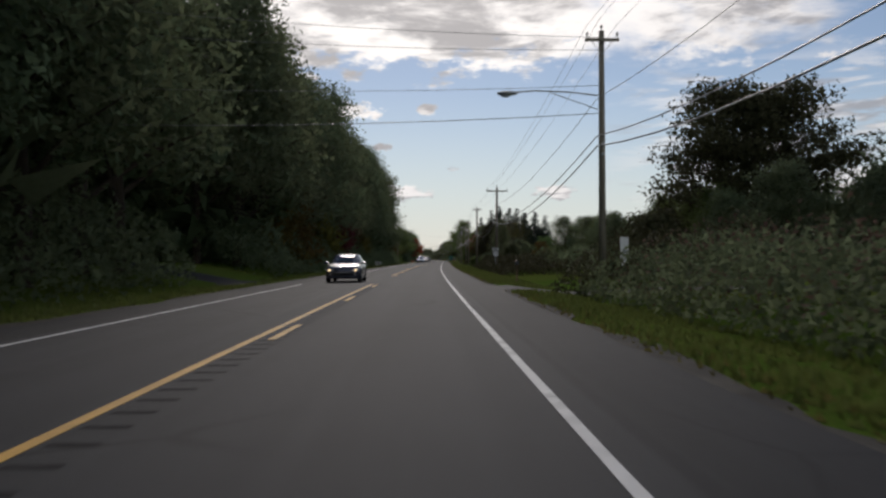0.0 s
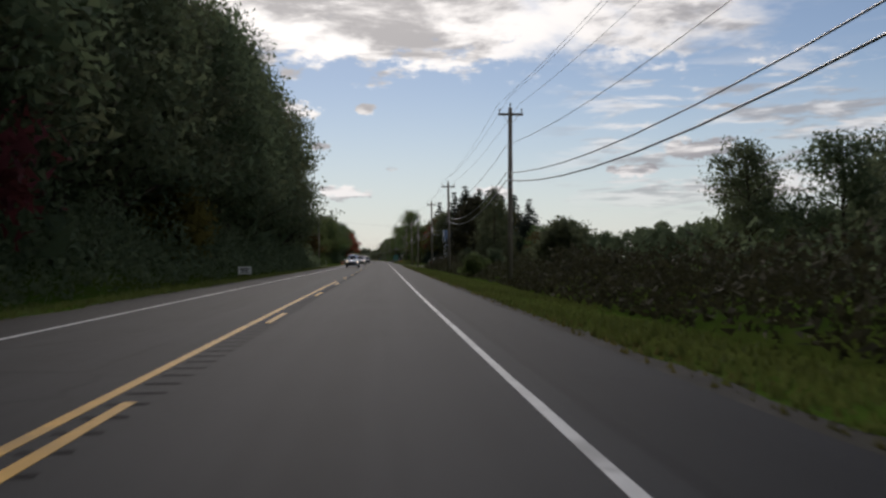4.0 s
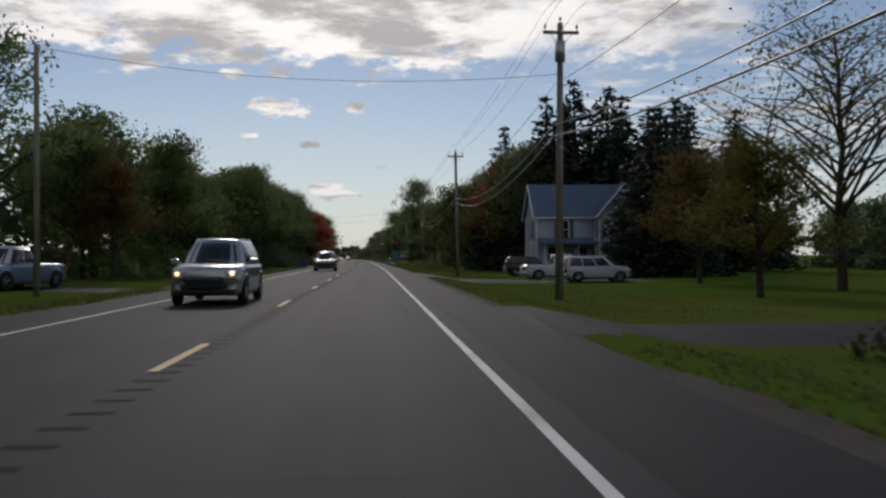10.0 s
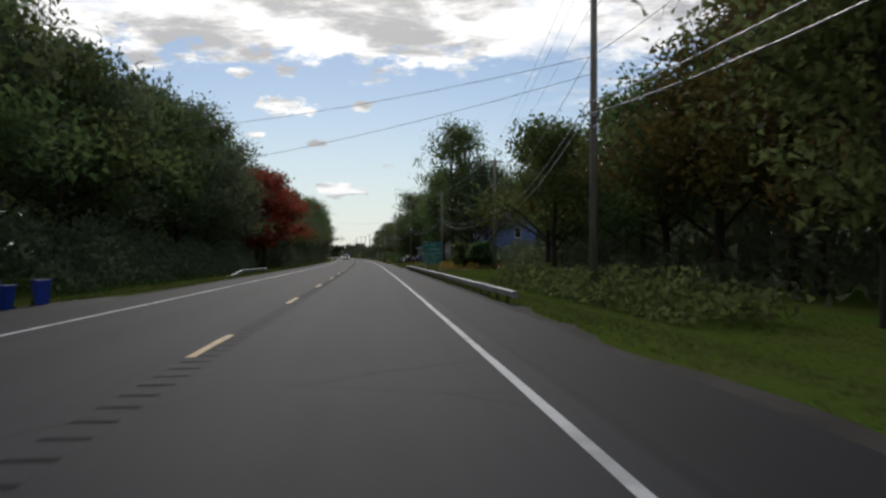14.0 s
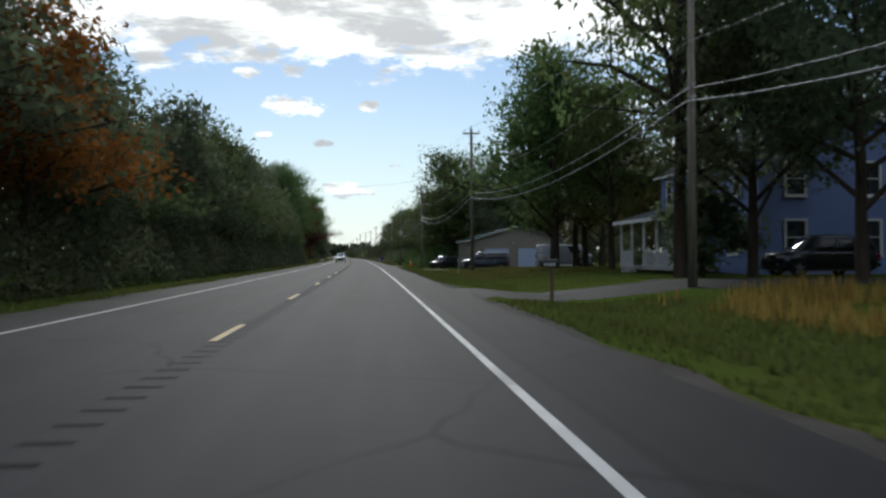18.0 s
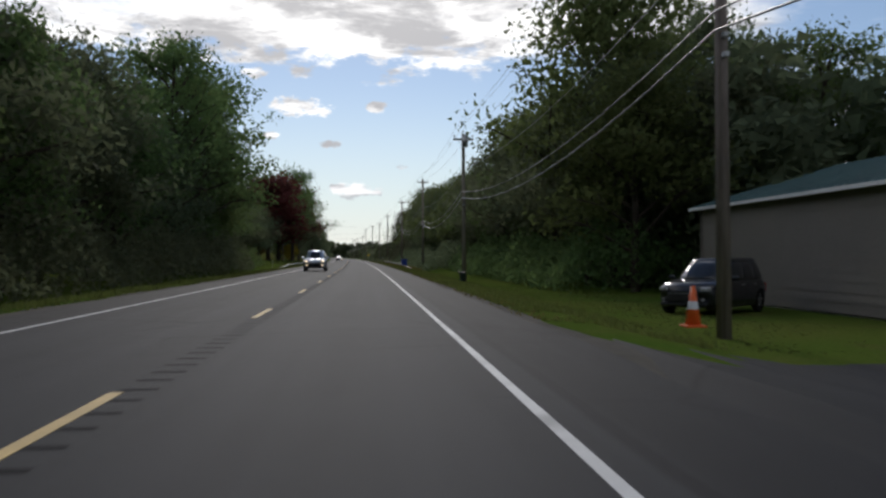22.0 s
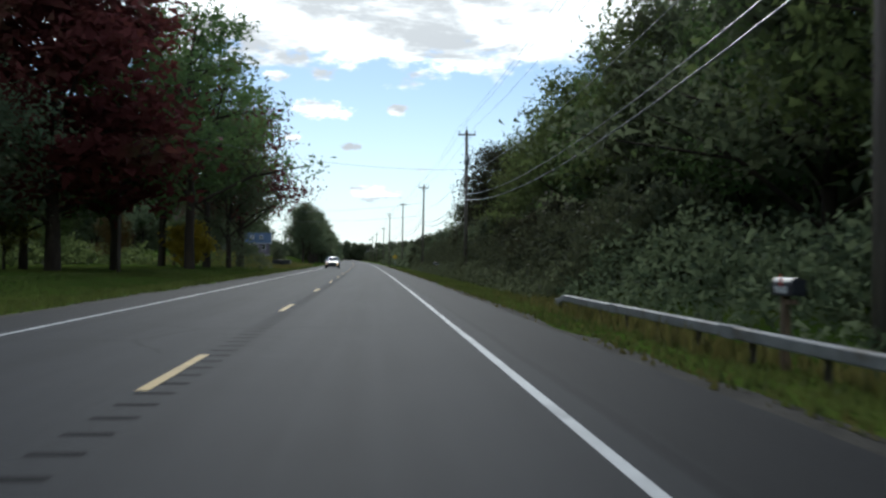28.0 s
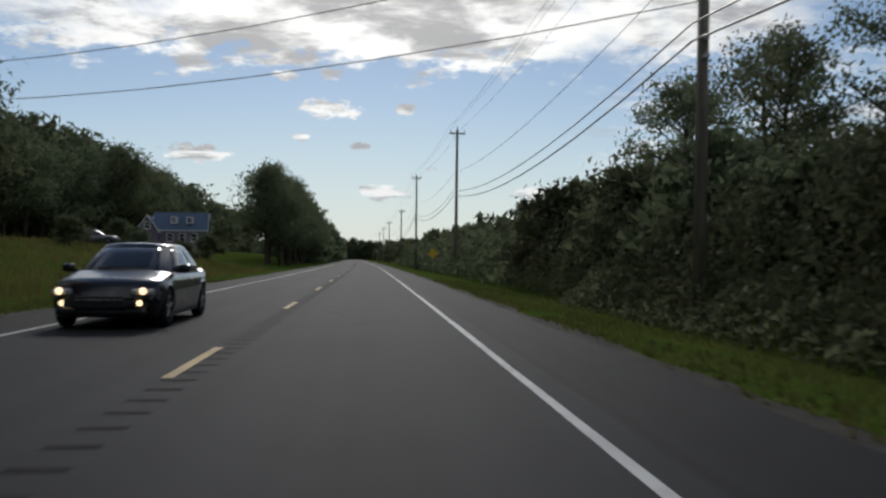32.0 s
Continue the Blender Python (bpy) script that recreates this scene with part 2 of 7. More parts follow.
def ground_material():
    """Mown and rough grass, drying out in patches, with bare soil."""
    m = bpy.data.materials.new("grass_ground")
    m.use_nodes = True
    s = Nodes(m.node_tree)
    where = s.tree.nodes.new("ShaderNodeTexCoord").outputs["Object"]
    wide = s.noise(where, 0.05, 5.0, 0.6)
    mid = s.noise(where, 0.6, 5.0, 0.65)
    grain = s.noise(where, 14.0, 3.0, 0.7)
    col = s.mix(s.step(wide, 0.35, 0.65), (0.075, 0.130, 0.020), (0.115, 0.132, 0.030))
    col = s.mix(s.step(mid, 0.48, 0.72, 0.0, 0.65), col, (0.13, 0.115, 0.04))
    # a lawn that has dried out in the summer
    at = s.add("ShaderNodeSeparateXYZ", i0=where)
    worn = s.math("MULTIPLY", s.math("MULTIPLY", s.step(at.outputs[1], 318.0, 334.0), s.step(at.outputs[1], 378.0, 368.0)), s.step(at.outputs[0], 12.0, 15.0))
    col = s.mix(s.math("MULTIPLY", worn, s.step(mid, 0.25, 0.55, 0.45, 0.9)), col, (0.105, 0.085, 0.028))
    col = s.mix(s.step(grain, 0.3, 0.7, 0.0, 0.6), col, (0.035, 0.070, 0.012))
    b = s.tree.nodes.new("ShaderNodeBsdfPrincipled")
    s.tree.links.new(col, b.inputs["Base Color"])
    b.inputs["Roughness"].default_value = 0.95
    b.inputs["Specular IOR Level"].default_value = 0.0
    bump = s.add("ShaderNodeBump", Strength=0.9, Distance=0.05, Height=s.math("ADD", grain, mid))
    s.tree.links.new(bump.outputs[0], b.inputs["Normal"])
    out = s.tree.nodes.new("ShaderNodeOutputMaterial")
    s.tree.links.new(b.outputs[0], out.inputs[0])
    return m


ASPHALT = asphalt_material("asphalt_lane", (0.0365, 0.0375, 0.0395), True)
DRIVE = asphalt_material("asphalt_drive", (0.026, 0.026, 0.026), False)
GRASS = ground_material()
GRAVEL = material("gravel_edge", (0.052, 0.047, 0.038), 0.95, spread=0.45, scale=0.8, fine=35, bump=0.02, tint=(0.05, 0.045, 0.03), spec=0.2)
WHITE_LINE = material("road_paint_white", (0.62, 0.62, 0.60), 0.7, spread=0.14, scale=1.1, fine=70, bump=0.002, tint=(0.3, 0.3, 0.29))
YELLOW_LINE = material("road_paint_yellow", (0.62, 0.34, 0.045), 0.7, spread=0.16, scale=1.3, fine=70, bump=0.002, tint=(0.34, 0.21, 0.06))
WORN_YELLOW = material("road_paint_worn_yellow", (0.60, 0.42, 0.15), 0.7, spread=0.16, scale=1.3, fine=70, bump=0.002, tint=(0.36, 0.27, 0.13))
# darker than the lane, so the rumble grooves show by their colour
GROOVE = material("milled_groove_dark", (0.021, 0.021, 0.0215), 0.95, spread=0.4, scale=4, fine=60, bump=0.004, spec=0.1)
BARK = material("bark", (0.060, 0.047, 0.035), 0.95, spread=0.4, scale=2.0, fine=18, bump=0.03, stretch=(1, 1, 0.25), spec=0.2)
LEAF = material("leaves_green", (0.115, 0.152, 0.054), 0.8, spread=0.3, scale=0.6, fine=6, leafy=0.6, per_object=0.45, spec=0.1)
LEAF_DARK = material("leaves_dark_green", (0.122, 0.146, 0.080), 0.8, spread=0.3, scale=0.6, fine=6, leafy=0.62, per_object=0.4, spec=0.1)
LEAF_YELLOW = material("leaves_turning_yellow", (0.130, 0.105, 0.030), 0.8, spread=0.35, scale=0.5, fine=6, leafy=0.35, per_object=0.4, spec=0.1)
LEAF_RED = material("leaves_turning_red", (0.33, 0.080, 0.045), 0.8, spread=0.4, scale=0.5, fine=6, leafy=0.5, per_object=0.3, tint=(0.10, 0.075, 0.02), spec=0.1)
LEAF_WINE = material("leaves_dark_red", (0.13, 0.045, 0.034), 0.8, spread=0.4, scale=0.5, fine=6, leafy=0.35, per_object=0.3, tint=(0.08, 0.075, 0.03), spec=0.1)
LEAF_DEEP = material("leaves_deep_green", (0.064, 0.064, 0.032), 0.8, spread=0.3, scale=0.6, fine=6, leafy=0.25, per_object=0.3, spec=0.1)
LEAF_SCRUB = material("leaves_of_scrub", (0.088, 0.098, 0.052), 0.8, spread=0.3, scale=0.6, fine=6, leafy=0.4, per_object=0.3, spec=0.1)
LEAF_ORANGE = material("leaves_orange", (0.30, 0.12, 0.03), 0.8, spread=0.4, scale=0.5, fine=6, leafy=0.35, per_object=0.2, tint=(0.10, 0.10, 0.03), spec=0.1)
LEAF_GOLD = material("leaves_golden", (0.38, 0.28, 0.035), 0.8, spread=0.3, scale=0.5, fine=6, leafy=0.5, per_object=0.2, spec=0.1)
NEEDLE = material("needles", (0.030, 0.043, 0.028), 0.7, spread=0.3, scale=0.8, fine=8, leafy=0.1, per_object=0.3, spec=0.2)
BLADE = material("grass_blades", (0.118, 0.142, 0.036), 0.7, spread=0.3, scale=0.15, fine=2.5, leafy=0.3, per_island=0.4, tint=(0.115, 0.12, 0.03), spec=0.2)
DRY_EDGE = material("dry_grass_short", (0.15, 0.135, 0.045), 0.8, spread=0.3, scale=0.2, fine=3, leafy=0.3, per_island=0.4, tint=(0.08, 0.09, 0.02), spec=0.15)
DRY = material("dry_grass", (0.30, 0.205, 0.055), 0.8, spread=0.3, scale=0.2, fine=3, leafy=0.3, per_island=0.6, tint=(0.08, 0.09, 0.02), spec=0.15)
REED = material("weed_heads", (0.15, 0.10, 0.075), 0.9, spread=0.3, scale=0.3, fine=4, leafy=0.2, per_island=0.5, spec=0.1)
POLE_WOOD = material("weathered_pole_wood", (0.22, 0.19, 0.16), 0.9, spread=0.35, scale=3, fine=30, bump=0.006, stretch=(4, 4, 0.2), per_object=0.3, spec=0.2)
METAL = material("galvanised_steel", (0.42, 0.43, 0.43), 0.45, metal=0.8, spread=0.2, scale=4, fine=50, bump=0.001, tint=(0.25, 0.24, 0.22))
RAIL = material("dull_galvanised_rail", (0.24, 0.245, 0.25), 0.6, metal=0.2, spread=0.2, scale=2, fine=50, bump=0.001, tint=(0.15, 0.13, 0.11))
RAIL_POST = material("rusting_steel_post", (0.10, 0.085, 0.07), 0.8, metal=0.2, spread=0.3, scale=4, fine=40, bump=0.002, tint=(0.12, 0.06, 0.03))
CERAMIC = material("insulator_glaze", (0.20, 0.19, 0.18), 0.25, spread=0.1)
CABLE = material("grey_cable", (0.16, 0.16, 0.165), 0.4, spread=0.2)

# ---- mesh helpers ----
def part(name, bm, mat, parent=None, label=""):
    """Links a bmesh as one mesh object under a thing or a part."""
    me = bpy.data.meshes.new(name)
    bm.to_mesh(me)
    bm.free()
    me.materials.append(mat)
    ob = new(name, me)
    if parent is not None:
        ob.parent = parent
    if label:
        ob["label"] = label
    return ob


def raw(name, verts, faces, mat, parent=None, smooth=False):
    me = bpy.data.meshes.new(name)
    me.from_pydata([tuple(v) for v in verts], [], faces)
    me.materials.append(mat)
    if smooth:
        me.polygons.foreach_set("use_smooth", [True] * len(me.polygons))
    ob = new(name, me)
    if parent is not None:
        ob.parent = parent
    return ob


def fast(name, verts, sizes, index, mat, parent=None, normals=None):
    """A large mesh from numpy arrays: verts (n,3), the corners of each face, how many corners a face has, and the vertices' normals."""
    me = bpy.data.meshes.new(name)
    me.vertices.add(len(verts))
    me.vertices.foreach_set("co", np.asarray(verts, dtype=np.float32).ravel())
    index = np.asarray(index, dtype=np.int32).ravel()
    count = len(index) // sizes
    me.loops.add(len(index))
    me.loops.foreach_set("vertex_index", index)
    me.polygons.add(count)
    me.polygons.foreach_set("loop_start", np.arange(count, dtype=np.int32) * sizes)
    me.update(calc_edges=True)
    if normals is not None:
        me.polygons.foreach_set("use_smooth", np.ones(count, dtype=bool))
        me.normals_split_custom_set_from_vertices(np.asarray(normals, dtype=np.float32).tolist())
    me.materials.append(mat)
    ob = new(name, me)
    if parent is not None:
        ob.parent = parent
    return ob


def leaf_faces(v, out):
    """Turns leaf triangles v (n,3,3) to look the way out (n,3); returns them with the soft normals of a crown's surface."""
    face = np.cross(v[:, 1] - v[:, 0], v[:, 2] - v[:, 0])
    face /= np.linalg.norm(face, axis=1)[:, None] + 1e-9
    turned = (face * out).sum(axis=1) < 0
    v[turned] = v[turned][:, ::-1]
    face[turned] *= -1
    n = out + 0.75 * face
    n /= np.linalg.norm(n, axis=1)[:, None] + 1e-9
    return v, np.repeat(n, 3, axis=0)


def thing(name, m, label, category, group="", kind=""):
    ob = new(name)
    ob.empty_display_size = 0.2
    ob.matrix_world = m
    return tagged(ob, label, category, group, kind)


def box(sx, sy, sz, at=(0, 0, 0), bevel=0.0, turn=None, bm=None):
    """A box whose base centre is at the given place, its edges rounded."""
    own = bmesh.new()
    bmesh.ops.create_cube(own, size=1.0, matrix=Matrix.Diagonal((sx, sy, sz, 1)))
    if bevel:
        bmesh.ops.bevel(own, geom=own.edges[:], offset=bevel, segments=2, affect="EDGES", profile=0.6)
    m = Matrix.Translation((at[0], at[1], at[2] + sz / 2))
    if turn is not None:
        m = m @ turn
    bmesh.ops.transform(own, matrix=m, verts=own.verts[:])
    if bm is None:
        return own
    me = bpy.data.meshes.new("joined")
    own.to_mesh(me)
    own.free()
    bm.from_mesh(me)
    bpy.data.meshes.remove(me)
    return bm


def rod(r0, r1, length, at=(0, 0, 0), n=12, axis="Z", bm=None, cap=True):
    """A tapered round bar from a place along an axis."""
    own = bmesh.new()
    bmesh.ops.create_cone(own, cap_ends=cap, segments=n, radius1=r0, radius2=r1, depth=length,
                          matrix=Matrix.Translation((0, 0, length / 2)))
    turn = {"Z": Matrix(), "X": Matrix.Rotation(radians(90), 4, "Y"), "Y": Matrix.Rotation(radians(-90), 4, "X")}[axis]
    bmesh.ops.transform(own, matrix=Matrix.Translation(at) @ turn, verts=own.verts[:])
    for f in own.faces:
        f.smooth = len(f.verts) == 4
    if bm is None:
        return own
    me = bpy.data.meshes.new("joined")
    own.to_mesh(me)
    own.free()
    bm.from_mesh(me)
    bpy.data.meshes.remove(me)
    return bm


def tube_data(points, radii, n=6):
    """Vertices and faces of a tube along points."""
    pts = [Vector(p) for p in points]
    verts, faces = [], []
    for i, p in enumerate(pts):
        d = (pts[min(i + 1, len(pts) - 1)] - pts[max(i - 1, 0)]).normalized()
        a = d.cross(Vector((0, 0, 1)) if abs(d.z) < 0.9 else Vector((1, 0, 0))).normalized()
        b = d.cross(a)
        r = radii[i] if hasattr(radii, "__len__") else radii
        for k in range(n):
            w = 2 * math.pi * k / n
            verts.append(p + a * (r * math.cos(w)) + b * (r * math.sin(w)))
        if i:
            for k in range(n):
                faces.append(((i - 1) * n + k, (i - 1) * n + (k + 1) % n, i * n + (k + 1) % n, i * n + k))
    return verts, faces


def tube(name, points, radii, mat, parent=None, n=6):
    v, f = tube_data(points, radii, n)
    return raw(name, v, f, mat, parent, smooth=True)


# ---- ground and road ----
rng = np.random.default_rng(7)


def ground_height(d, lat):
    a = abs(lat)
    if a < 5.0:
        return -0.16
    z = -0.16 + 0.13 * min(1, (a - 5.0) / 0.3)
    z -= 0.28 * min(1, max(0, a - 6.2) / 2.0)
    z += 0.22 * min(1, max(0, a - 8.5) / 5.0)
    if a > 9:
        z += 0.10 * noise.noise(Vector((d * 0.06, lat * 0.06, 0))) * min(1, (a - 9) / 6)
    # the land to the right lies lower, then higher, then lower again
    if lat > 6.5:
        z += float(np.interp(d, (-200, 0, 60, 130, 175, 240, 285, 351, 367, 383, 420, 470), (0, -0.1, -0.15, -0.45, -0.45, -0.15, 0.30, 0.36, -0.10, -0.50, -0.50, -0.1))) * min(1, (lat - 6.5) / 7)
    if lat < -7:
        w = min(1, max(0, (d - 500) / 25)) * min(1, max(0, (640 - d) / 25))
        z += 0.45 * w * min(1, (-lat - 7) / 10)
        w = min(1, max(0, (d - 640) / 40)) * min(1, max(0, (900 - d) / 60))
        z += 2.6 * w * min(1, max(0, (-lat - 12) / 14))
        w = min(1, max(0, (60 - d) / 30))
        z += 1.2 * w * min(1, (-lat - 8) / 8)
    return z


def build_ground():
    ds = list(np.arange(-400, 760, 3.0)) + list(np.arange(760, 1500, 20.0)) + list(np.arange(1500, 4200, 150.0))
    lats = [-3000, -1200, -500, -250, -140, -90, -65, -50, -40, -33, -28, -24, -20, -17, -14.5, -12.5, -11, -9.8, -8.8, -8, -7.2, -6.5, -6.0, -5.6, -5.3, -5.0,
            0, 5.0, 5.3, 5.6, 6.0, 6.5, 7.2, 8, 8.8, 9.8, 11, 12.5, 14.5, 17, 20, 24, 28, 33, 40, 50, 65, 90, 140, 250, 500, 1200, 3000]
    verts = [on_road(d, l, ground_height(d, l)) for d in ds for l in lats]
    w = len(lats)
    faces = [(i * w + j, i * w + j + 1, (i + 1) * w + j + 1, (i + 1) * w + j) for i in range(len(ds) - 1) for j in range(w - 1)]
    g = raw("ground", verts, faces, GRASS, smooth=True)
    # the land behind the start
    tagged(g, "rough and mown grass on gently uneven ground", "ground", kind="structure")
    return g


def strip(name, d0, d1, lat0, lat1, z, mat, parent=None, step=3.0, wobble=0.0, thick=0.12, cols=1, seed=0):
    """A ribbon along the road with real thickness and UVs in metres; wobble frays its outer edge."""
    ds = list(np.arange(d0, d1, step)) + [d1]
    verts, faces, uvs = [], [], []
    lats = [lat0 + (lat1 - lat0) * k / cols for k in range(cols + 1)]
    for d in ds:
        for k, l in enumerate(lats):
            if wobble and k == cols:
                l += wobble * noise.noise(Vector((d * 0.22, seed, 0))) + wobble * 0.6 * noise.noise(Vector((d * 0.9, seed, 3)))
            if wobble and k == 0:
                l += 0.3 * wobble * noise.noise(Vector((d * 0.4, seed, 9)))
            verts.append(on_road(d, l, z))
            uvs.append((l, d))
    w = cols + 1
    n = len(verts)
    for i in range(len(ds) - 1):
        for k in range(cols):
            faces.append((i * w + k, i * w + k + 1, (i + 1) * w + k + 1, (i + 1) * w + k))
    if thick:
        for i in range(len(ds)):
            for k in (0, cols):
                v = verts[i * w + k]
                verts.append(v - Vector((0, 0, thick)))
                uvs.append(uvs[i * w + k])
        for i in range(len(ds) - 1):
            faces.append((n + 2 * i, i * w, (i + 1) * w, n + 2 * i + 2))
            faces.append((i * w + cols, n + 2 * i + 1, n + 2 * i + 3, (i + 1) * w + cols))
        last = (len(ds) - 1)
        faces.append((0, n, n + 1, cols))
        faces.append((n + 2 * last, last * w, last * w + cols, n + 2 * last + 1))
    ob = raw(name, verts, faces, mat, parent)
    uv = ob.data.uv_layers.new(name="metres")
    for loop in ob.data.loops:
        uv.data[loop.index].uv = uvs[loop.vertex_index]
    return ob


ground = build_ground()
road = strip("road", -400, 1700, -5.1, 5.2, 0.0, ASPHALT, step=2.0, wobble=0.16, cols=12, thick=0.14)
tagged(road, "grey two-lane asphalt road with paved shoulders and worn wheel tracks", "road", kind="structure")
for side, name in ((1, "gravel_verge"), (-1, "gravel_verge")):
    g = strip(name, -400, 1200, side * 4.95, side * 5.55, -0.016, GRAVEL, step=1.0, wobble=0.4, thick=0.1, seed=side * 5 + 20)
    tagged(g, "crumbling gravel and soil edge beside the asphalt shoulder", "gravel verge", kind="structure")

# edge lines, painted in long runs; the left one stops at the side road
for d0, d1, lat in ((-400, 1400, 3.53), (-400, -108, -3.55), (-88, 1400, -3.55)):
    e = strip("edge_line", d0, d1, lat - 0.05, lat + 0.05, 0.004, WHITE_LINE, road, step=1.5, wobble=0.012, thick=0.003, seed=lat + d0)
for d0, d1 in ((-400, -108), (-88, -9)):
    strip("centre_line", d0, d1, -0.2, -0.08, 0.004, YELLOW_LINE, road, step=1.5, wobble=0.012, thick=0.003, seed=4)
for k in range(-32, 100):
    d1 = 12.2 * k + 0.2
    d1 += float(np.interp(d1, (20, 45, 95, 122, 145, 170, 235, 340, 362, 387, 411, 435, 459, 515), (0, 0.5, 1.1, 1.7, 1.2, 0.5, 0, 0, 0.7, 2.0, 1.4, 0.8, 0.5, 0)))
    lat = 0.14 if d1 < -5 else 0.0
    if -108 < d1 < -88:
        continue
    strip("dash", d1 - 3.0, d1, lat - 0.06, lat + 0.06, 0.004, YELLOW_LINE if d1 < 60 else WORN_YELLOW, road, step=0.5, wobble=0.015, thick=0.003, seed=k)


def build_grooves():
    """The milled rumble strip along the centre line: dark marks just above the asphalt, barely dished."""
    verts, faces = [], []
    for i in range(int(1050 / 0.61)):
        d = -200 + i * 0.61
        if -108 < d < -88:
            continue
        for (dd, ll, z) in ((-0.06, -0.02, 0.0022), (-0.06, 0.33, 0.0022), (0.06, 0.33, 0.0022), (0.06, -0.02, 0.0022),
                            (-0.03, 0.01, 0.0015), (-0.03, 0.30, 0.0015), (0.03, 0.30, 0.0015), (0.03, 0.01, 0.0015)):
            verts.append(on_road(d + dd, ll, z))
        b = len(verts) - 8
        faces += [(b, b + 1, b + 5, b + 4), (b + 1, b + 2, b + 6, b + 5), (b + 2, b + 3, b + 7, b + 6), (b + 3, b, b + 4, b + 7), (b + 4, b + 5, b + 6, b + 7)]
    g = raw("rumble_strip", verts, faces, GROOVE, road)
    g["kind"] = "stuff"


build_grooves()


DRIVES = []


def paved(d, lat):
    """Whether a place lies on a driveway."""
    return any((lat > 0) == (b > 0) and abs(lat) < abs(b) + 0.5 and abs(d - a) < w / 2 + 0.4 + 3.2 * max(0, 1 - (abs(lat) - 4.9) / 4) ** 2 for a, w, b in DRIVES)


def drive(name, d, w, lat0, lat1, turn=0.0, mat=None, label="dark asphalt driveway joining the road"):
    """A driveway that leaves the road at d, w wide, with flared corners."""
    DRIVES.append((d, w, lat1))
    n = 30
    left, middle, right = [], [], []
    for i in range(n + 1):
        u = i / n
        l = lat0 + (lat1 - lat0) * u
        flare = 3.0 * max(0, 1 - abs(l - lat0) / 4.0) ** 2
        off = math.tan(radians(turn)) * abs(l - lat0)
        za, zb, zm = (ground_height(d + q * (w / 2 + flare), l) - 0.03 if abs(l) > 5.15 else -0.012 for q in (-1, 1, 0))
        zm += 0.09 * (abs(l) > 5.15)
        jit = 0.25 * noise.noise(Vector((l * 0.7, d, 0)))
        left.append((on_road(d - w / 2 - flare + off + jit, l, za), (l, d - w / 2)))
        middle.append((on_road(d + off + jit, l, zm), (l, d)))
        right.append((on_road(d + w / 2 + flare + off + jit, l, zb), (l, d + w / 2)))
    rows_ = left + middle + right
    verts = [p for p, _ in rows_]
    low = [p - Vector((0, 0, 0.15)) for p in verts]
    uvs = [q for _, q in rows_]
    m = n + 1
    faces = [(k * m + i, k * m + i + 1, (k + 1) * m + i + 1, (k + 1) * m + i) for k in (0, 1) for i in range(n)]
    faces += [(i + 1, i, 3 * m + i, 3 * m + i + 1) for i in range(n)]
    faces += [(2 * m + i, 2 * m + i + 1, 5 * m + i + 1, 5 * m + i) for i in range(n)]
    ob = raw(name, verts + low, faces, mat or DRIVE)
    uv = ob.data.uv_layers.new(name="metres")
    for loop in ob.data.loops:
        uv.data[loop.index].uv = uvs[loop.vertex_index % len(uvs)]
    return tagged(ob, label, "driveway", kind="structure")


drive("side_road", -98, 9, -4.9, -70, label="side road of dark asphalt leaving through the trees")
for _d, _w, _l in ((-113, 5, 40), (104, 8, 24), (147, 14, 21), (268, 5, 16), (307, 9, 27)):
    drive("driveway", _d, _w, 4.9, _l)
drive("driveway", 378.7, 14.6, 4.9, 34, turn=9)
for _d, _w, _l in ((128, 7, -16), (206, 10, -22)):
    drive("driveway", _d, _w, -4.9, _l)

# ---- trees and undergrowth ----
def leaf_cloud(centres, radii, count, size, rnd, flat=0.75, shell=0.55):
    """Small folded leaf sprays scattered in ellipsoidal clumps: vertices and triangles."""
    centres, radii = np.asarray(centres), np.asarray(radii)
    weight = radii[:, 0] ** 2
    pick = rnd.choice(len(centres), count, p=weight / weight.sum())
    way = rnd.normal(size=(count, 3))
    way /= np.linalg.norm(way, axis=1)[:, None]
    r = shell + (1 - shell) * rnd.random(count) ** 0.6
    r *= 1 + 0.18 * rnd.normal(size=count)
    at = centres[pick] + way * r[:, None] * radii[pick]
    a = rnd.normal(size=(count, 3))
    a /= np.linalg.norm(a, axis=1)[:, None]
    b = np.cross(a, way + 0.6 * rnd.normal(size=(count, 3)))
    b /= np.linalg.norm(b, axis=1)[:, None] + 1e-6
    s = size * (0.55 + 0.9 * rnd.random(count))[:, None]
    skew = (rnd.random(count) - 0.5)[:, None]
    v = np.stack([at - a * s * 0.8 - b * s * 0.5, at - a * s * (0.6 + skew) + b * s * 0.5, at + a * s + b * s * skew], axis=1)
    # each leaf faces out of its clump, and the clump out of the crown
    far = at - centres.mean(axis=0)
    far /= np.linalg.norm(far, axis=1)[:, None] + 1e-6
    out = 0.65 * way + 0.5 * far + np.array([0, 0, 0.15])
    out /= np.linalg.norm(out, axis=1)[:, None] + 1e-6
    v, n = leaf_faces(v, out)
    return v.reshape(-1, 3), np.arange(count * 3).reshape(-1, 3), n


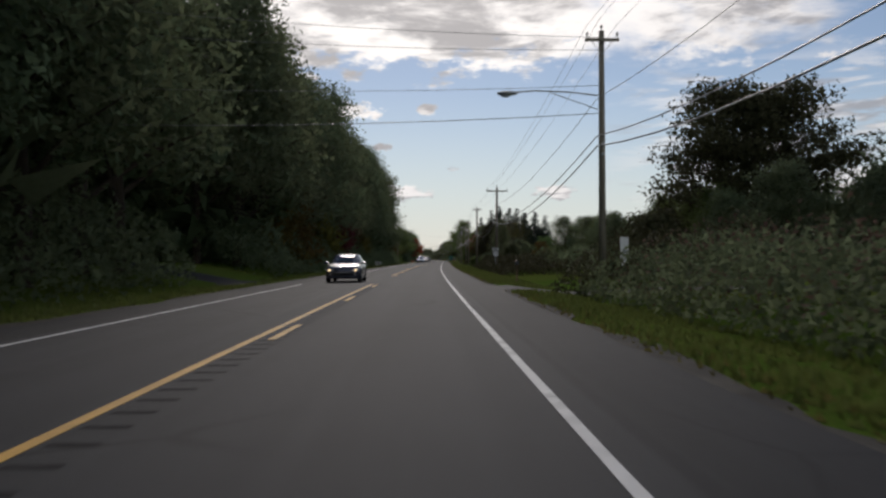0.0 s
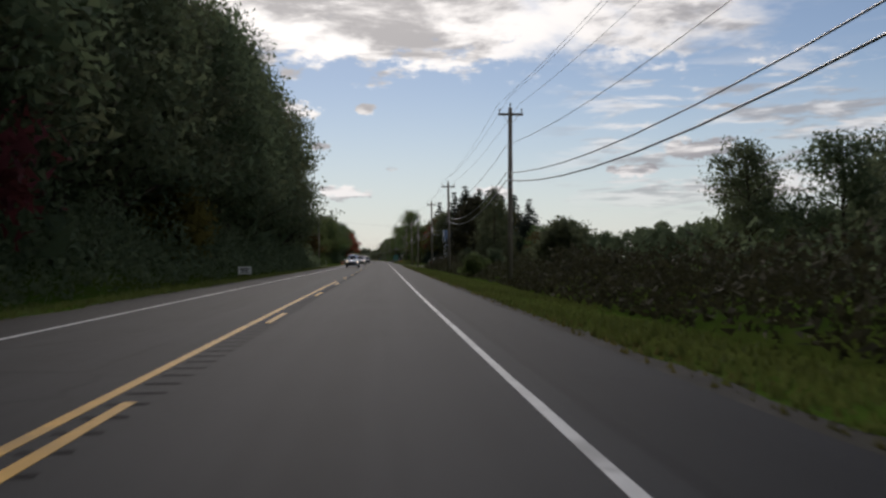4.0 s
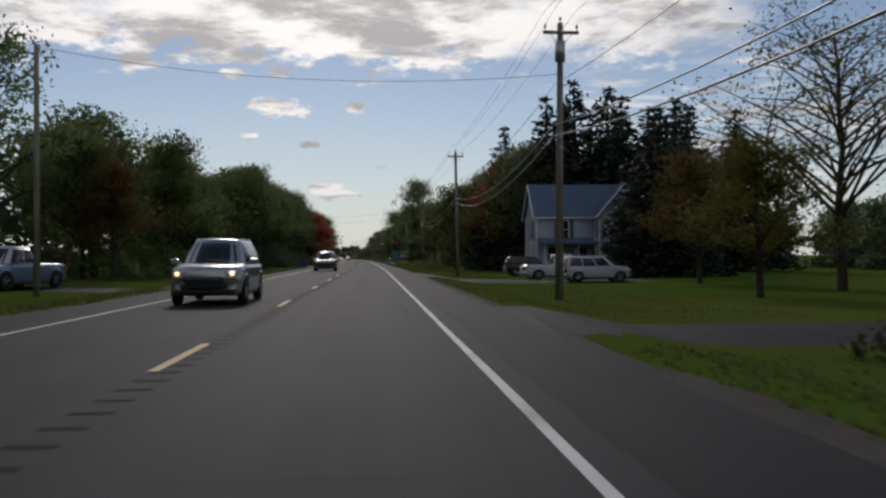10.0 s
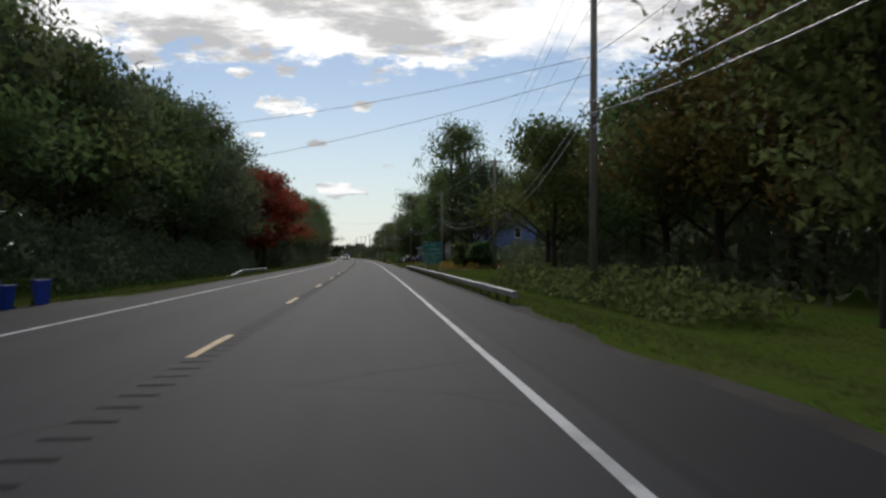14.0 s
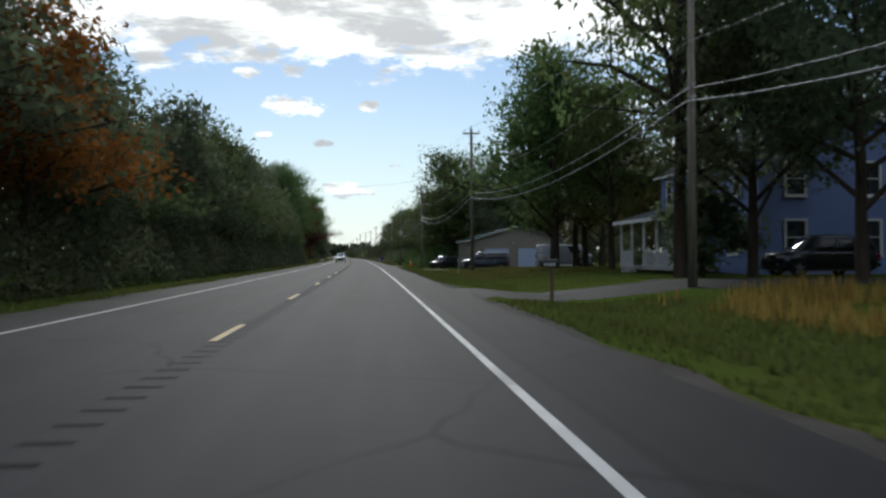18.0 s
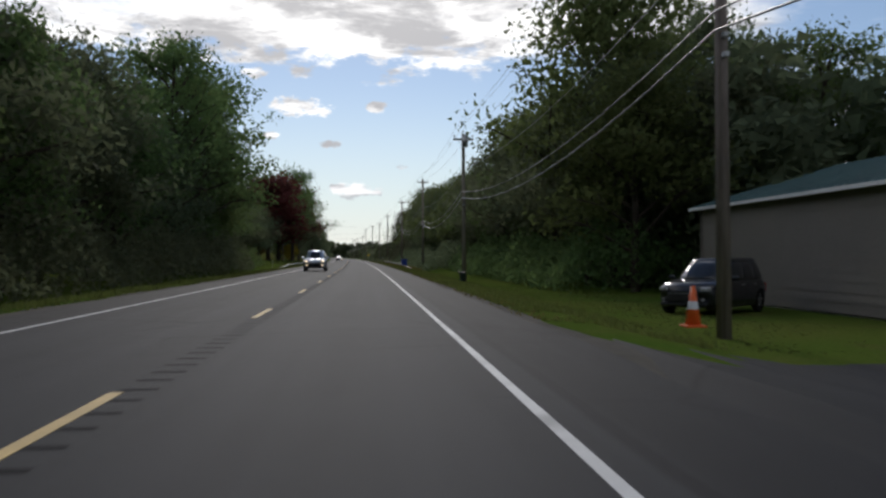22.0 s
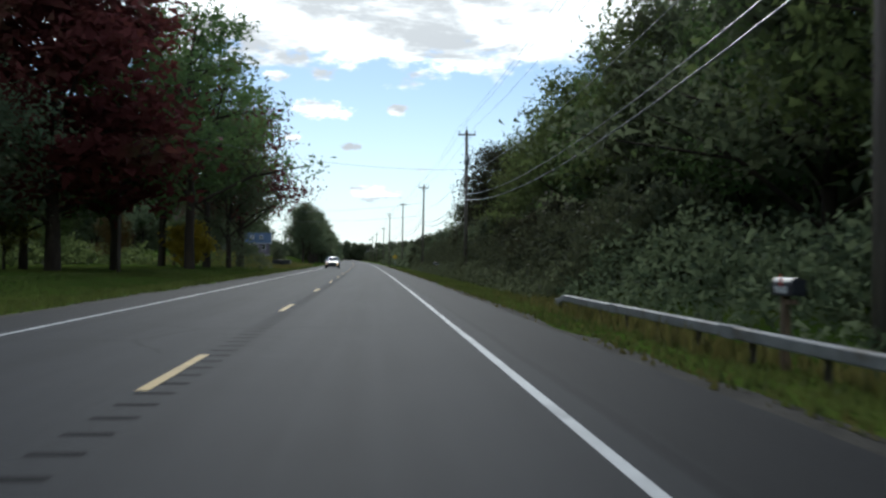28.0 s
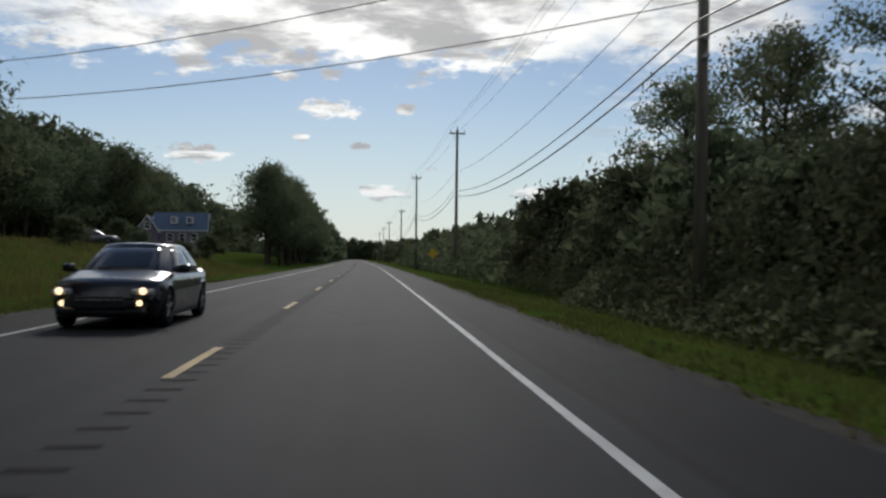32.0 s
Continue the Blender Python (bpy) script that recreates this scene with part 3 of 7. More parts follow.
def limbs(rnd, height, spread, first, count, trunk_r):
    """Trunk and limbs as tubes, and the ends of the limbs."""
    verts, faces, ends = [], [], []

    def take(pts, radii, n):
        v, f = tube_data(pts, radii, n)
        base = len(verts)
        verts.extend(v)
        faces.extend(tuple(base + i for i in q) for q in f)

    sway = [Vector((rnd.normal() * 0.02, rnd.normal() * 0.02, 0)) * height for _ in range(7)]
    trunk = [Vector((0, 0, -0.3))] + [Vector((0, 0, height * 0.93 * (i + 1) / 7)) + sway[i] * ((i + 1) / 7) for i in range(7)]
    take(trunk, [trunk_r * 1.25] + [trunk_r * (1 - 0.12 * i) for i in range(7)], 8)
    for i in range(count):
        u = first + (0.95 - first) * (i + 0.5) / count
        k = min(6, int(u * 7))
        base = trunk[k] + (trunk[k + 1] - trunk[k]) * (u * 7 - k) if k < 7 else trunk[7]
        w = i * 2.4 + rnd.normal() * 0.3
        reach = spread * (1.05 - 0.65 * max(0, u - first) / (1 - first)) * (0.75 + 0.4 * rnd.random())
        tip = base + Vector((math.cos(w) * reach, math.sin(w) * reach, reach * (0.25 + 0.6 * rnd.random())))
        midp = (base + tip) / 2 + Vector((0, 0, reach * 0.08))
        r = trunk_r * 0.38 * (1.1 - u)
        take([base, midp, tip], [r + 0.03, r * 0.7 + 0.02, 0.015], 5)
        ends += [tip, midp * 0.35 + tip * 0.65, midp]
        for q in range(2):
            t2 = midp + Vector((rnd.normal(), rnd.normal(), abs(rnd.normal()) * 0.7)) * reach * 0.32
            take([midp, t2], [r * 0.5 + 0.015, 0.012], 4)
            ends.append(t2)
    ends.append(trunk[-1])
    return verts, faces, ends


def tree_mesh(seed, height, spread, first, n_limb, clump, leaves, size, leaf_mat, squash=0.75, core=True, shell=0.5, skirt=0, fat=2.3):
    """Meshes of one tree: wood and leaves."""
    rnd = np.random.default_rng(seed)
    wv, wf, ends = limbs(rnd, height, spread, first, n_limb, 0.012 * height + 0.06)
    centres = np.array([tuple(e) for e in ends])
    centres[:, 2] = np.clip(centres[:, 2], height * first * 0.6, height)
    radii = np.array([[clump * (0.7 + 0.6 * rnd.random())] * 3 for _ in ends])
    radii[:, 2] *= squash
    v1, f1, n1 = leaf_cloud(centres, radii, leaves, size, rnd, shell=shell)
    if core:
        v2, f2, n2 = leaf_cloud(centres * np.array([0.86, 0.86, 0.97]), radii * 0.7, leaves // 4, size * fat, rnd, shell=0.2)
        v1, f1, n1 = np.concatenate([v1, v2]), np.concatenate([f1, f2 + len(v1)]), np.concatenate([n1, n2])
    if skirt:
        v2, f2, n2 = leaf_cloud([(0, 0, 1.6)], [(spread, spread, 1.8)], skirt, size * 1.2, rnd, shell=0.2)
        v1, f1, n1 = np.concatenate([v1, v2]), np.concatenate([f1, f2 + len(v1)]), np.concatenate([n1, n2])
    wood = raw("trunk", wv, wf, BARK, smooth=True)
    crown = fast("crown", v1, 3, f1, leaf_mat, normals=n1)
    return wood, crown


def conifer_mesh(seed, height, spread, leaves, size, leaf_mat):
    rnd = np.random.default_rng(seed)
    wv, wf = tube_data([(0, 0, -0.3), (0, 0, height * 0.5), (0, 0, height * 0.98)], [0.02 * height, 0.012 * height, 0.02], 7)
    centres, radii = [], []
    tiers = 22
    for i in range(tiers):
        u = (i + 0.6) / tiers
        r = spread * (1 - u) ** 0.85 + 0.15
        n = max(3, int(9 * (1 - u) + 3))
        for k in range(n):
            w = 2 * math.pi * (k + rnd.random()) / n
            reach = r * (0.8 + 0.35 * rnd.random())
            for q in (0.35, 0.65, 0.95):
                centres.append((math.cos(w) * reach * q, math.sin(w) * reach * q, height * (0.06 + 0.93 * u) - reach * 0.28 * q))
                radii.append((0.5 * r * 0.40 + 0.25, 0.5 * r * 0.40 + 0.25, 0.30 + 0.08 * r))
    v1, f1, n1 = leaf_cloud(centres, radii, leaves, size, rnd, shell=0.2)
    return raw("trunk", wv, wf, BARK, smooth=True), fast("crown", v1, 3, f1, leaf_mat, normals=n1)


def egg_mesh(seed, height, spread, leaves, size, leaf_mat, point):
    """A tree leafy to the ground; point 0.5 gives a round crown, 1 a cone."""
    rnd = np.random.default_rng(seed)
    wv, wf = tube_data([(0, 0, -0.3), (0, 0, height * 0.5), (0, 0, height * 0.95)], [0.02 * height, 0.012 * height, 0.02], 7)
    centres, radii = [], []
    for i in range(150):
        u = (i + rnd.random()) / 150
        r = spread * (min(1, u / 0.22) ** 0.5 * 0.35 + 0.65) * max(0.02, 1 - u ** (1 / (1.15 - 0.6 * point))) ** (0.42 + 0.35 * point)
        w = i * 2.4 + rnd.normal() * 0.3
        q = r * (0.55 + 0.45 * rnd.random())
        centres.append((math.cos(w) * q, math.sin(w) * q, height * (0.04 + 0.93 * u)))
        c = 0.5 + 0.16 * r * (0.6 + 0.8 * rnd.random())
        radii.append((c, c, c * 0.8))
    v1, f1, n1 = leaf_cloud(centres, radii, leaves, size, rnd, shell=0.3)
    return raw("trunk", wv, wf, BARK, smooth=True), fast("crown", v1, 3, f1, leaf_mat, normals=n1)


def kind_of_tree(name, meshes, label, category="tree"):
    """A finished tree as a hidden pattern: kept as mesh data to be planted."""
    wood, crown = meshes
    data = (name, wood.data, crown.data, label, category)
    bpy.data.objects.remove(wood)
    bpy.data.objects.remove(crown)
    return data


def plant(kind, d, lat, scale=1.0, wide=1.0, turn=None, label="", group="", z=None, leaf=None):
    name, wood, crown, lab, cat = kind
    t = rng.random() * 360 if turn is None else turn
    m = stand(d, lat, ground_height(d, lat) - 0.02 if z is None else z, t) @ Matrix.Diagonal((scale * wide, scale * wide, scale, 1))
    top = new(name, wood)
    top.matrix_world = m
    tagged(top, label or lab, cat, group)
    c = new("crown", crown)
    c.parent = top
    if leaf is not None:
        c.material_slots[0].link = "OBJECT"
        c.material_slots[0].material = leaf
    return top


TALL = [kind_of_tree("tree", tree_mesh(11 + i, 22, 5.2, 0.12, 26, 1.7, 6800, 0.215, LEAF_DARK, fat=1.3), "tall dark green deciduous tree at the edge of the wood") for i in range(3)]
BROAD = [kind_of_tree("tree", tree_mesh(31 + i, 12, 4.4, 0.16, 20, 1.35, 5600, 0.165, LEAF, fat=1.35), "broad green deciduous tree in full leaf") for i in range(3)]
AIRY = [kind_of_tree("tree", tree_mesh(51 + i, 14, 5.0, 0.24, 26, 1.15, 5600, 0.16, LEAF, core=False, shell=0.15), "open-crowned tree with thin foliage and visible limbs") for i in range(2)]
MAPLE = [kind_of_tree("maple_tree", tree_mesh(91 + i, 12, 4.0, 0.14, 20, 1.4, 6500, 0.17, LEAF_RED), "maple tree with red and orange autumn leaves") for i in range(2)]
FINE = [kind_of_tree("tree", tree_mesh(61 + i, 12, 4.4, 0.16, 24, 1.3, 9200, 0.128, LEAF, fat=1.6), "broad green deciduous tree in full leaf") for i in range(2)]
SPARSE = kind_of_tree("tree", tree_mesh(58, 13, 7.4, 0.26, 46, 1.5, 4200, 0.105, LEAF_YELLOW, core=False, shell=0.1), "nearly bare tree")
OAK = kind_of_tree("oak_tree", tree_mesh(47, 15.8, 8.6, 0.2, 44, 1.45, 19000, 0.20, LEAF_DEEP, core=True, shell=0.3, fat=1.2), "large dark round-crowned oak")
EGG = kind_of_tree("tree", egg_mesh(171, 10.6, 3.3, 15000, 0.15, LEAF_DEEP, 0.55), "dense dark egg-shaped tree")
CONE = kind_of_tree("tree", egg_mesh(172, 11.4, 3.1, 9000, 0.15, LEAF_DEEP, 1.0), "tall conical leafy tree")
SPRUCE = [kind_of_tree("spruce_tree", conifer_mesh(111 + i, 16, 3.3, 10000, 0.225, NEEDLE), "dark spruce with drooping tiers of branches", "conifer") for i in range(2)]
BUSH = [kind_of_tree("bush", tree_mesh(131 + i, 2.4, 1.3, 0.05, 9, 0.62, 1700, 0.13, LEAF, shell=0.3), "leafy green bush at the roadside", "bush") for i in range(3)]
SHRUB = [kind_of_tree("bush", tree_mesh(141 + i, 4.2, 2.1, 0.05, 12, 0.95, 2800, 0.138, LEAF_DARK, shell=0.3), "tall dense shrub at the edge of the wood", "bush") for i in range(2)]


def wood(kinds, d0, d1, lat0, lat1, gap, low, high, group, leafs=(None,), wide=(0.85, 1.15), base=1.0):
    """Trees spread along a stretch of the roadside; gap is the mean distance between trunks in each row."""
    rows = int(abs(lat1 - lat0) / gap)
    for r in range(rows + 1):
        lat = lat0 + (lat1 - lat0) * r / max(1, rows)
        d = d0 + rng.random() * gap * 0.7
        while d < d1:
            h = low + (high - low) * rng.random()
            k = kinds[rng.integers(len(kinds))]
            leaf = leafs[rng.integers(len(leafs))]
            plant(k, d, lat + rng.normal() * gap * 0.15, h / base, wide[0] + (wide[1] - wide[0]) * rng.random(), group=group, leaf=leaf)
            d += gap * (0.75 + 0.5 * rng.random())

# ---- utility poles and wires ----
# along the road, to its right, height, height of the upper communication cable
POLE_ROWS = [(-115.6, 9.4, 10.5, 6.0), (-56.0, 9.45, 9.1, 5.4), (-8.9, 9.2, 9.7, 5.8), (32.8, 9.05, 9.2, 5.4), (70.6, 9.4, 9.7, 5.8),
             (118.8, 9.25, 10.4, 6.1), (160.6, 9.55, 10.6, 6.2), (211.6, 9.7, 11.0, 6.4), (261.0, 13.4, 10.2, 5.2), (304.6, 12.5, 10.0, 6.5),
             (348.0, 10.7, 11.5, 6.3), (389.3, 9.45, 10.7, 6.2), (429.8, 8.75, 9.8, 5.5), (473.0, 9.1, 10.5, 5.4), (526.0, 9.5, 11.4, 6.4),
             (580.5, 9.35, 11.5, 6.2), (629.6, 9.3, 11.4, 6.5), (685.0, 9.35, 12.6, 7.0), (729.0, 8.6, 12.8, 7.2), (790.0, 9.4, 11.5, 6.3),
             (848.9, 9.4, 11.5, 6.2), (897.0, 9.4, 11.5, 6.2), (945.0, 9.4, 11.5, 6.2)]
POLE_AT = [(d, l) for d, l, h, c in POLE_ROWS]
POLES = [d for d, l in POLE_AT]


def utility_pole(d, lat, height, cable, lean=0.0, cross=False):
    p = thing("utility_pole", stand(d, lat, ground_height(d, lat) - 0.05) @ Matrix.Rotation(radians(lean), 4, "Y"),
              "weathered grey wooden utility pole carrying wires beside the road", "utility pole", "utility poles along the road")
    part("shaft", rod(0.155, 0.105, height, n=14), POLE_WOOD, p)
    arm_w = 2.3 if cross else 1.35
    part("crossarm", box(arm_w, 0.10, 0.12, (0, -0.14, height - 0.45), 0.012), POLE_WOOD, p)
    for x in (-arm_w / 2 + 0.08, arm_w / 2 - 0.08, 0.0):
        z = height - 0.33 if x else height
        b = rod(0.018, 0.018, 0.14, (x, -0.14 if x else 0, z), 8)
        rod(0.06, 0.045, 0.05, (x, -0.14 if x else 0, z + 0.12), 10, bm=b)
        rod(0.045, 0.03, 0.07, (x, -0.14 if x else 0, z + 0.17), 10, bm=b)
        part("insulator", b, CERAMIC, p)
    for side in (-1, 1):
        tube("brace", [(side * arm_w * 0.32, -0.15, height - 0.42), (0, -0.13, height - 0.95)], 0.014, METAL, p, 5)
    part("cable_clamp", box(0.10, 0.26, 0.10, (0, -0.16, cable - 0.45), 0.01), METAL, p)
    part("cable_clamp", box(0.10, 0.22, 0.09, (0, -0.15, cable - 0.04), 0.01), METAL, p)
    return p


def wire(points, sag, r, label, mat=CABLE):
    pts = []
    for a, b in zip(points[:-1], points[1:]):
        a, b = Vector(a), Vector(b)
        n = 10
        for i in range(n):
            u = i / n
            q = a.lerp(b, u)
            q.z -= 4 * sag * u * (1 - u)
            pts.append(q)
    pts.append(Vector(points[-1]))
    return tagged(tube("overhead_wire", pts, r, mat, n=5), label, "overhead wire", "overhead wires")


for i, (d, l, h, c) in enumerate(POLE_ROWS):
    utility_pole(d, l, h, c, (rng.random() - 0.5) * 1.6, cross=i == 1)
ends = [(POLES[0] - 45, 9.4, 10.5, 6.0)] + POLE_ROWS + [(POLES[-1] + 50, 9.4, 11.5, 6.2), (POLES[-1] + 100, 9.4, 11.5, 6.2)]
for dx, top, drop, sag, r, lab in ((-0.58, True, 0.17, 0.55, 0.008, "thin bare power conductor on pole-top insulators"),
                                   (0.58, True, 0.17, 0.5, 0.008, "thin bare power conductor on pole-top insulators"),
                                   (0.0, True, -0.19, 0.5, 0.008, "thin bare power conductor on pole-top insulators"),
                                   (-0.13, False, -1.5, 0.8, 0.012, "thin neutral wire strung between utility poles"),
                                   (-0.16, False, 0.0, 1.05, 0.022, "thick grey communication cable strung between utility poles"),
                                   (-0.16, False, 0.40, 1.15, 0.028, "thick grey communication cable strung between utility poles")):
    wire([on_road(d, l + dx, (h if top else c) - drop) for d, l, h, c in ends], sag, r, lab)


def near_plan(kind, x, y, scale=1.0, wide=1.0, leaf=None, label=""):
    """Plants a tree at plan coordinates."""
    p = on_road(y, 0)
    return plant(kind, y + math.sin(heading(y)) * (x - p.x), x - p.x, scale, wide, leaf=leaf, label=label)


def far_wood(d0, d1, lat0, lat1, gap, low, high, mat, label="distant green tree line behind the fields"):
    """A far tree line, joined into one object."""
    crown = (FAR_MID if min(abs(lat0), abs(lat1)) < 64 and d0 < 640 else FAR_LOW)[2]
    co = np.zeros(len(crown.vertices) * 3, dtype=np.float32)
    crown.vertices.foreach_get("co", co)
    co = co.reshape(-1, 3)
    out = co.reshape(-1, 3, 3).mean(axis=1) - np.array([0, 0, 5.5])
    out /= np.linalg.norm(out, axis=1)[:, None] + 1e-6
    turned, soft = leaf_faces(co.reshape(-1, 3, 3).copy(), out)
    co = turned.reshape(-1, 3)
    idx = np.arange(len(co)).reshape(-1, 3)
    vs, fs, ns, k = [], [], [], 0
    for lat in np.arange(lat0, lat1 + 0.1, gap) if lat1 > lat0 else [lat0]:
        d = d0 + rng.random() * gap
        while d < d1:
            h = (low + (high - low) * rng.random()) / 13
            a = rng.random() * 6.28
            c, s_ = math.cos(a), math.sin(a)
            p = on_road(d, lat + rng.normal() * 1.5, ground_height(d, lat) - 0.3)
            wd = h * (0.9 + 0.35 * rng.random())
            q = np.stack([(co[:, 0] * c - co[:, 1] * s_) * wd + p.x, (co[:, 0] * s_ + co[:, 1] * c) * wd + p.y, co[:, 2] * h + p.z], axis=1)
            vs.append(q)
            ns.append(np.stack([soft[:, 0] * c - soft[:, 1] * s_, soft[:, 0] * s_ + soft[:, 1] * c, soft[:, 2]], axis=1))
            fs.append(idx + k)
            k += len(co)
            d += gap * (0.7 + 0.6 * rng.random())
    ob = fast("distant_trees", np.concatenate(vs), 3, np.concatenate(fs), mat, normals=np.concatenate(ns))
    return tagged(ob, label, "tree line", kind="stuff")


def thicket(d0, d1, lat0, lat1, low, high, per_m, size, mat, label, name="undergrowth", seed=1, hole=0.0):
    """Tangled undergrowth: leaf sprays filling a strip up to an uneven top."""
    rnd = np.random.default_rng(seed)
    n = int((d1 - d0) * per_m * 0.75)
    d = d0 + (d1 - d0) * rnd.random(n)
    u = rnd.random(n)
    lat = lat0 + (lat1 - lat0) * u
    wave = np.array([noise.noise(Vector((a * 0.23, b * 0.3, seed))) + 0.5 * noise.noise(Vector((a * 0.9, b * 0.9, seed + 5))) for a, b in zip(d, lat)])
    near = np.minimum(1, u * 3 + 0.25)
    top = (low + (high - low) * np.clip(0.5 + wave, 0, 1)) * near
    keep = (wave > -1.0 + hole) & np.array([not paved(a, b) for a, b in zip(d, lat)])
    z = top * rnd.random(n) ** 0.6
    base = np.array([tuple(on_road(a, b, ground_height(a, b))) for a, b in zip(d, lat)])
    at = (base + np.stack([0 * z, 0 * z, z], axis=1))[keep]
    n = len(at)
    a = rnd.normal(size=(n, 3))
    a /= np.linalg.norm(a, axis=1)[:, None]
    b = np.cross(a, rnd.normal(size=(n, 3)))
    b /= np.linalg.norm(b, axis=1)[:, None]
    s = 1.12 * size * (0.5 + rnd.random(n))[:, None]
    v = np.stack([at - a * s * 0.8 - b * s * 0.5, at - a * s * 0.6 + b * s * 0.5, at + a * s], axis=1)
    out = 0.55 * rnd.normal(size=(n, 3)) + np.array([-0.35 if lat0 > 0 else 0.35, -0.3, 0.55])
    out /= np.linalg.norm(out, axis=1)[:, None]
    v, soft = leaf_faces(v, out)
    return tagged(fast(name, v.reshape(-1, 3), 3, np.arange(n * 3).reshape(-1, 3), mat, normals=soft), label, "undergrowth", kind="stuff")


FAR_LOW = kind_of_tree("tree", tree_mesh(75, 13, 4.2, 0.0, 14, 1.9, 220, 0.95, LEAF_DARK, skirt=60), "green tree")
FAR_MID = kind_of_tree("tree", tree_mesh(76, 13, 4.2, 0.0, 16, 1.8, 750, 0.52, LEAF_DARK, skirt=150, fat=1.0), "green tree")
G1, G2 = "tall trees of the roadside wood", "trees along the road"

# left: the tall wood up to the shed
wood(TALL, -178, -106, -13.0, -13.0, 4.5, 20, 25, G1, base=22)
wood(TALL, -86, 92, -13.6, -13.6, 4.2, 20, 26, G1, base=22)
far_wood(-178, -106, -20, -20, 5, 17, 22, LEAF_DARK, "dense dark trees inside the wood")
far_wood(-84, 86, -20, -20, 5, 18, 23, LEAF_DARK, "dense dark trees inside the wood")
thicket(-180, -106, -9.0, -15, 2.0, 4.5, 400, 0.144, LEAF_DARK, "dark tangled undergrowth at the foot of the wood", seed=3)
thicket(-86, 100, -8.6, -15, 1.8, 4.8, 400, 0.144, LEAF_DARK, "dark tangled undergrowth at the foot of the wood", seed=4)
far_wood(-260, -106, -27, -27, 5, 14, 20, LEAF_DARK, "dense dark trees deep inside the wood")
far_wood(-150, -60, -78, -66, 5, 13, 18, LEAF_DARK, "dense dark trees at the end of the side road")
far_wood(-92, 90, -27, -27, 5, 14, 20, LEAF_DARK, "dense dark trees deep inside the wood")
for _d, _l, _s, _f in ((-70, -11.6, 1.5, LEAF_YELLOW), (-62, -12.0, 1.7, LEAF_YELLOW), (-44, -11.8, 1.6, LEAF_YELLOW), (-30, -12.2, 1.8, LEAF_WINE), (4, -11.8, 1.5, LEAF_YELLOW)):
    plant(SHRUB[_d % 2], _d, _l, _s, 0.9, leaf=_f, label="tall shrub turning colour at the edge of the wood")
# left: round the shed, then the long tree line
wood(BROAD, 96, 140, -30, -30, 5, 12, 16, "trees behind the shed", base=12)
wood(BROAD, 142, 196, -16, -16, 4.6, 9, 12, G2, base=12, leafs=(None, None, LEAF_DARK, LEAF_YELLOW))
wood(BROAD, 196, 236, -14.5, -14.5, 4.6, 12, 14.5, G2, base=12, leafs=(None, LEAF_DARK))
plant(BROAD[1], 140, -13, 0.6, 0.9, leaf=LEAF_YELLOW, label="small tree with orange-tinted leaves beyond the shed")
plant(AIRY[0], 136, -19, 1.05, label="open-crowned tree with thin grey-green foliage")
far_wood(100, 520, -25, -25, 5.5, 9, 12.5, LEAF_DARK, "dense green trees behind the first row")
thicket(140, 196, -11.5, -16, 1.0, 3.0, 60, 0.26, LEAF, "green shrubs and weeds under the trees", seed=5)
thicket(214, 276, -9.4, -14, 1.4, 4.0, 360, 0.122, LEAF_DARK, "dark green shrubs under the trees", seed=6)
wood(BROAD, 236, 270, -14.5, -14.5, 4.6, 12, 14.5, G2, base=12, leafs=(None, LEAF_DARK))
for _d, _l, _s in ((252, -12.8, 1.15), (262, -12.4, 1.15), (272, -12.8, 1.1), (280, -13.5, 1.05)):
    plant(FINE[_d % 2], _d, _l, _s, 0.95, leaf=LEAF_DARK)
plant(BROAD[2], 312, -10.8, 0.95, 1.0, leaf=LEAF_ORANGE, label="tree turning orange beside the road")
plant(MAPLE[0], 288, -10.2, 1.0, 1.3, label="maple tree turned orange-red beside the road")
wood(BROAD, 298, 462, -12.8, -12.8, 4.5, 9, 14, G2, base=12, leafs=(None, LEAF_DARK, LEAF_DARK))
thicket(294, 462, -8.6, -13, 1.5, 4.4, 400, 0.122, LEAF_DARK, "dark green shrubs under the trees", seed=7)
plant(AIRY[1], 452, -12, 1.3)
plant(AIRY[0], 441, -12.5, 1.3)
plant(AIRY[1], 446, -14.5, 1.35)
plant(AIRY[0], 457, -13.5, 1.3)
plant(FINE[0], 462, -14, 1.2)
plant(AIRY[0], 470, -15, 1.15)
plant(FINE[1], 481, -15.5, 1.0)
plant(AIRY[0], 490, -16, 0.95)
thicket(460, 496, -11, -16, 1.0, 3.2, 300, 0.108, LEAF, "green shrubs under the trees", seed=31)
# left: the lawn with its big trees
plant(FINE[0], 561, -20.5, 1.0, 1.3, leaf=LEAF_DARK)
plant(FINE[1], 576, -21.5, 1.05, 1.25, leaf=LEAF_DARK)
plant(MAPLE[1], 570, -17.5, 1.6, 1.4, leaf=LEAF_WINE, label="large maple with dark red leaves on the lawn")
for _d, _l, _s in ((503, -21, 1.1), (511, -23, 1.05), (519, -20, 1.05), (527, -20.5, 0.95), (534, -18, 0.78), (541, -18, 0.8), (548, -17.5, 0.85)):
    plant(BROAD[int(_d) % 3], _d, _l, _s, 1.1, leaf=LEAF_DARK)
thicket(610, 624, -9.5, -20, 2.5, 5.0, 300, 0.14, LEAF_DARK, "dark shrubs beyond the big trees", seed=35)
plant(BUSH[1], 597, -14.6, 1.5, 1.2, leaf=LEAF_GOLD, label="yellow autumn bush under the big trees")
plant(AIRY[0], 592, -13.5, 1.65, 1.1, label="tall open-crowned tree on the lawn")
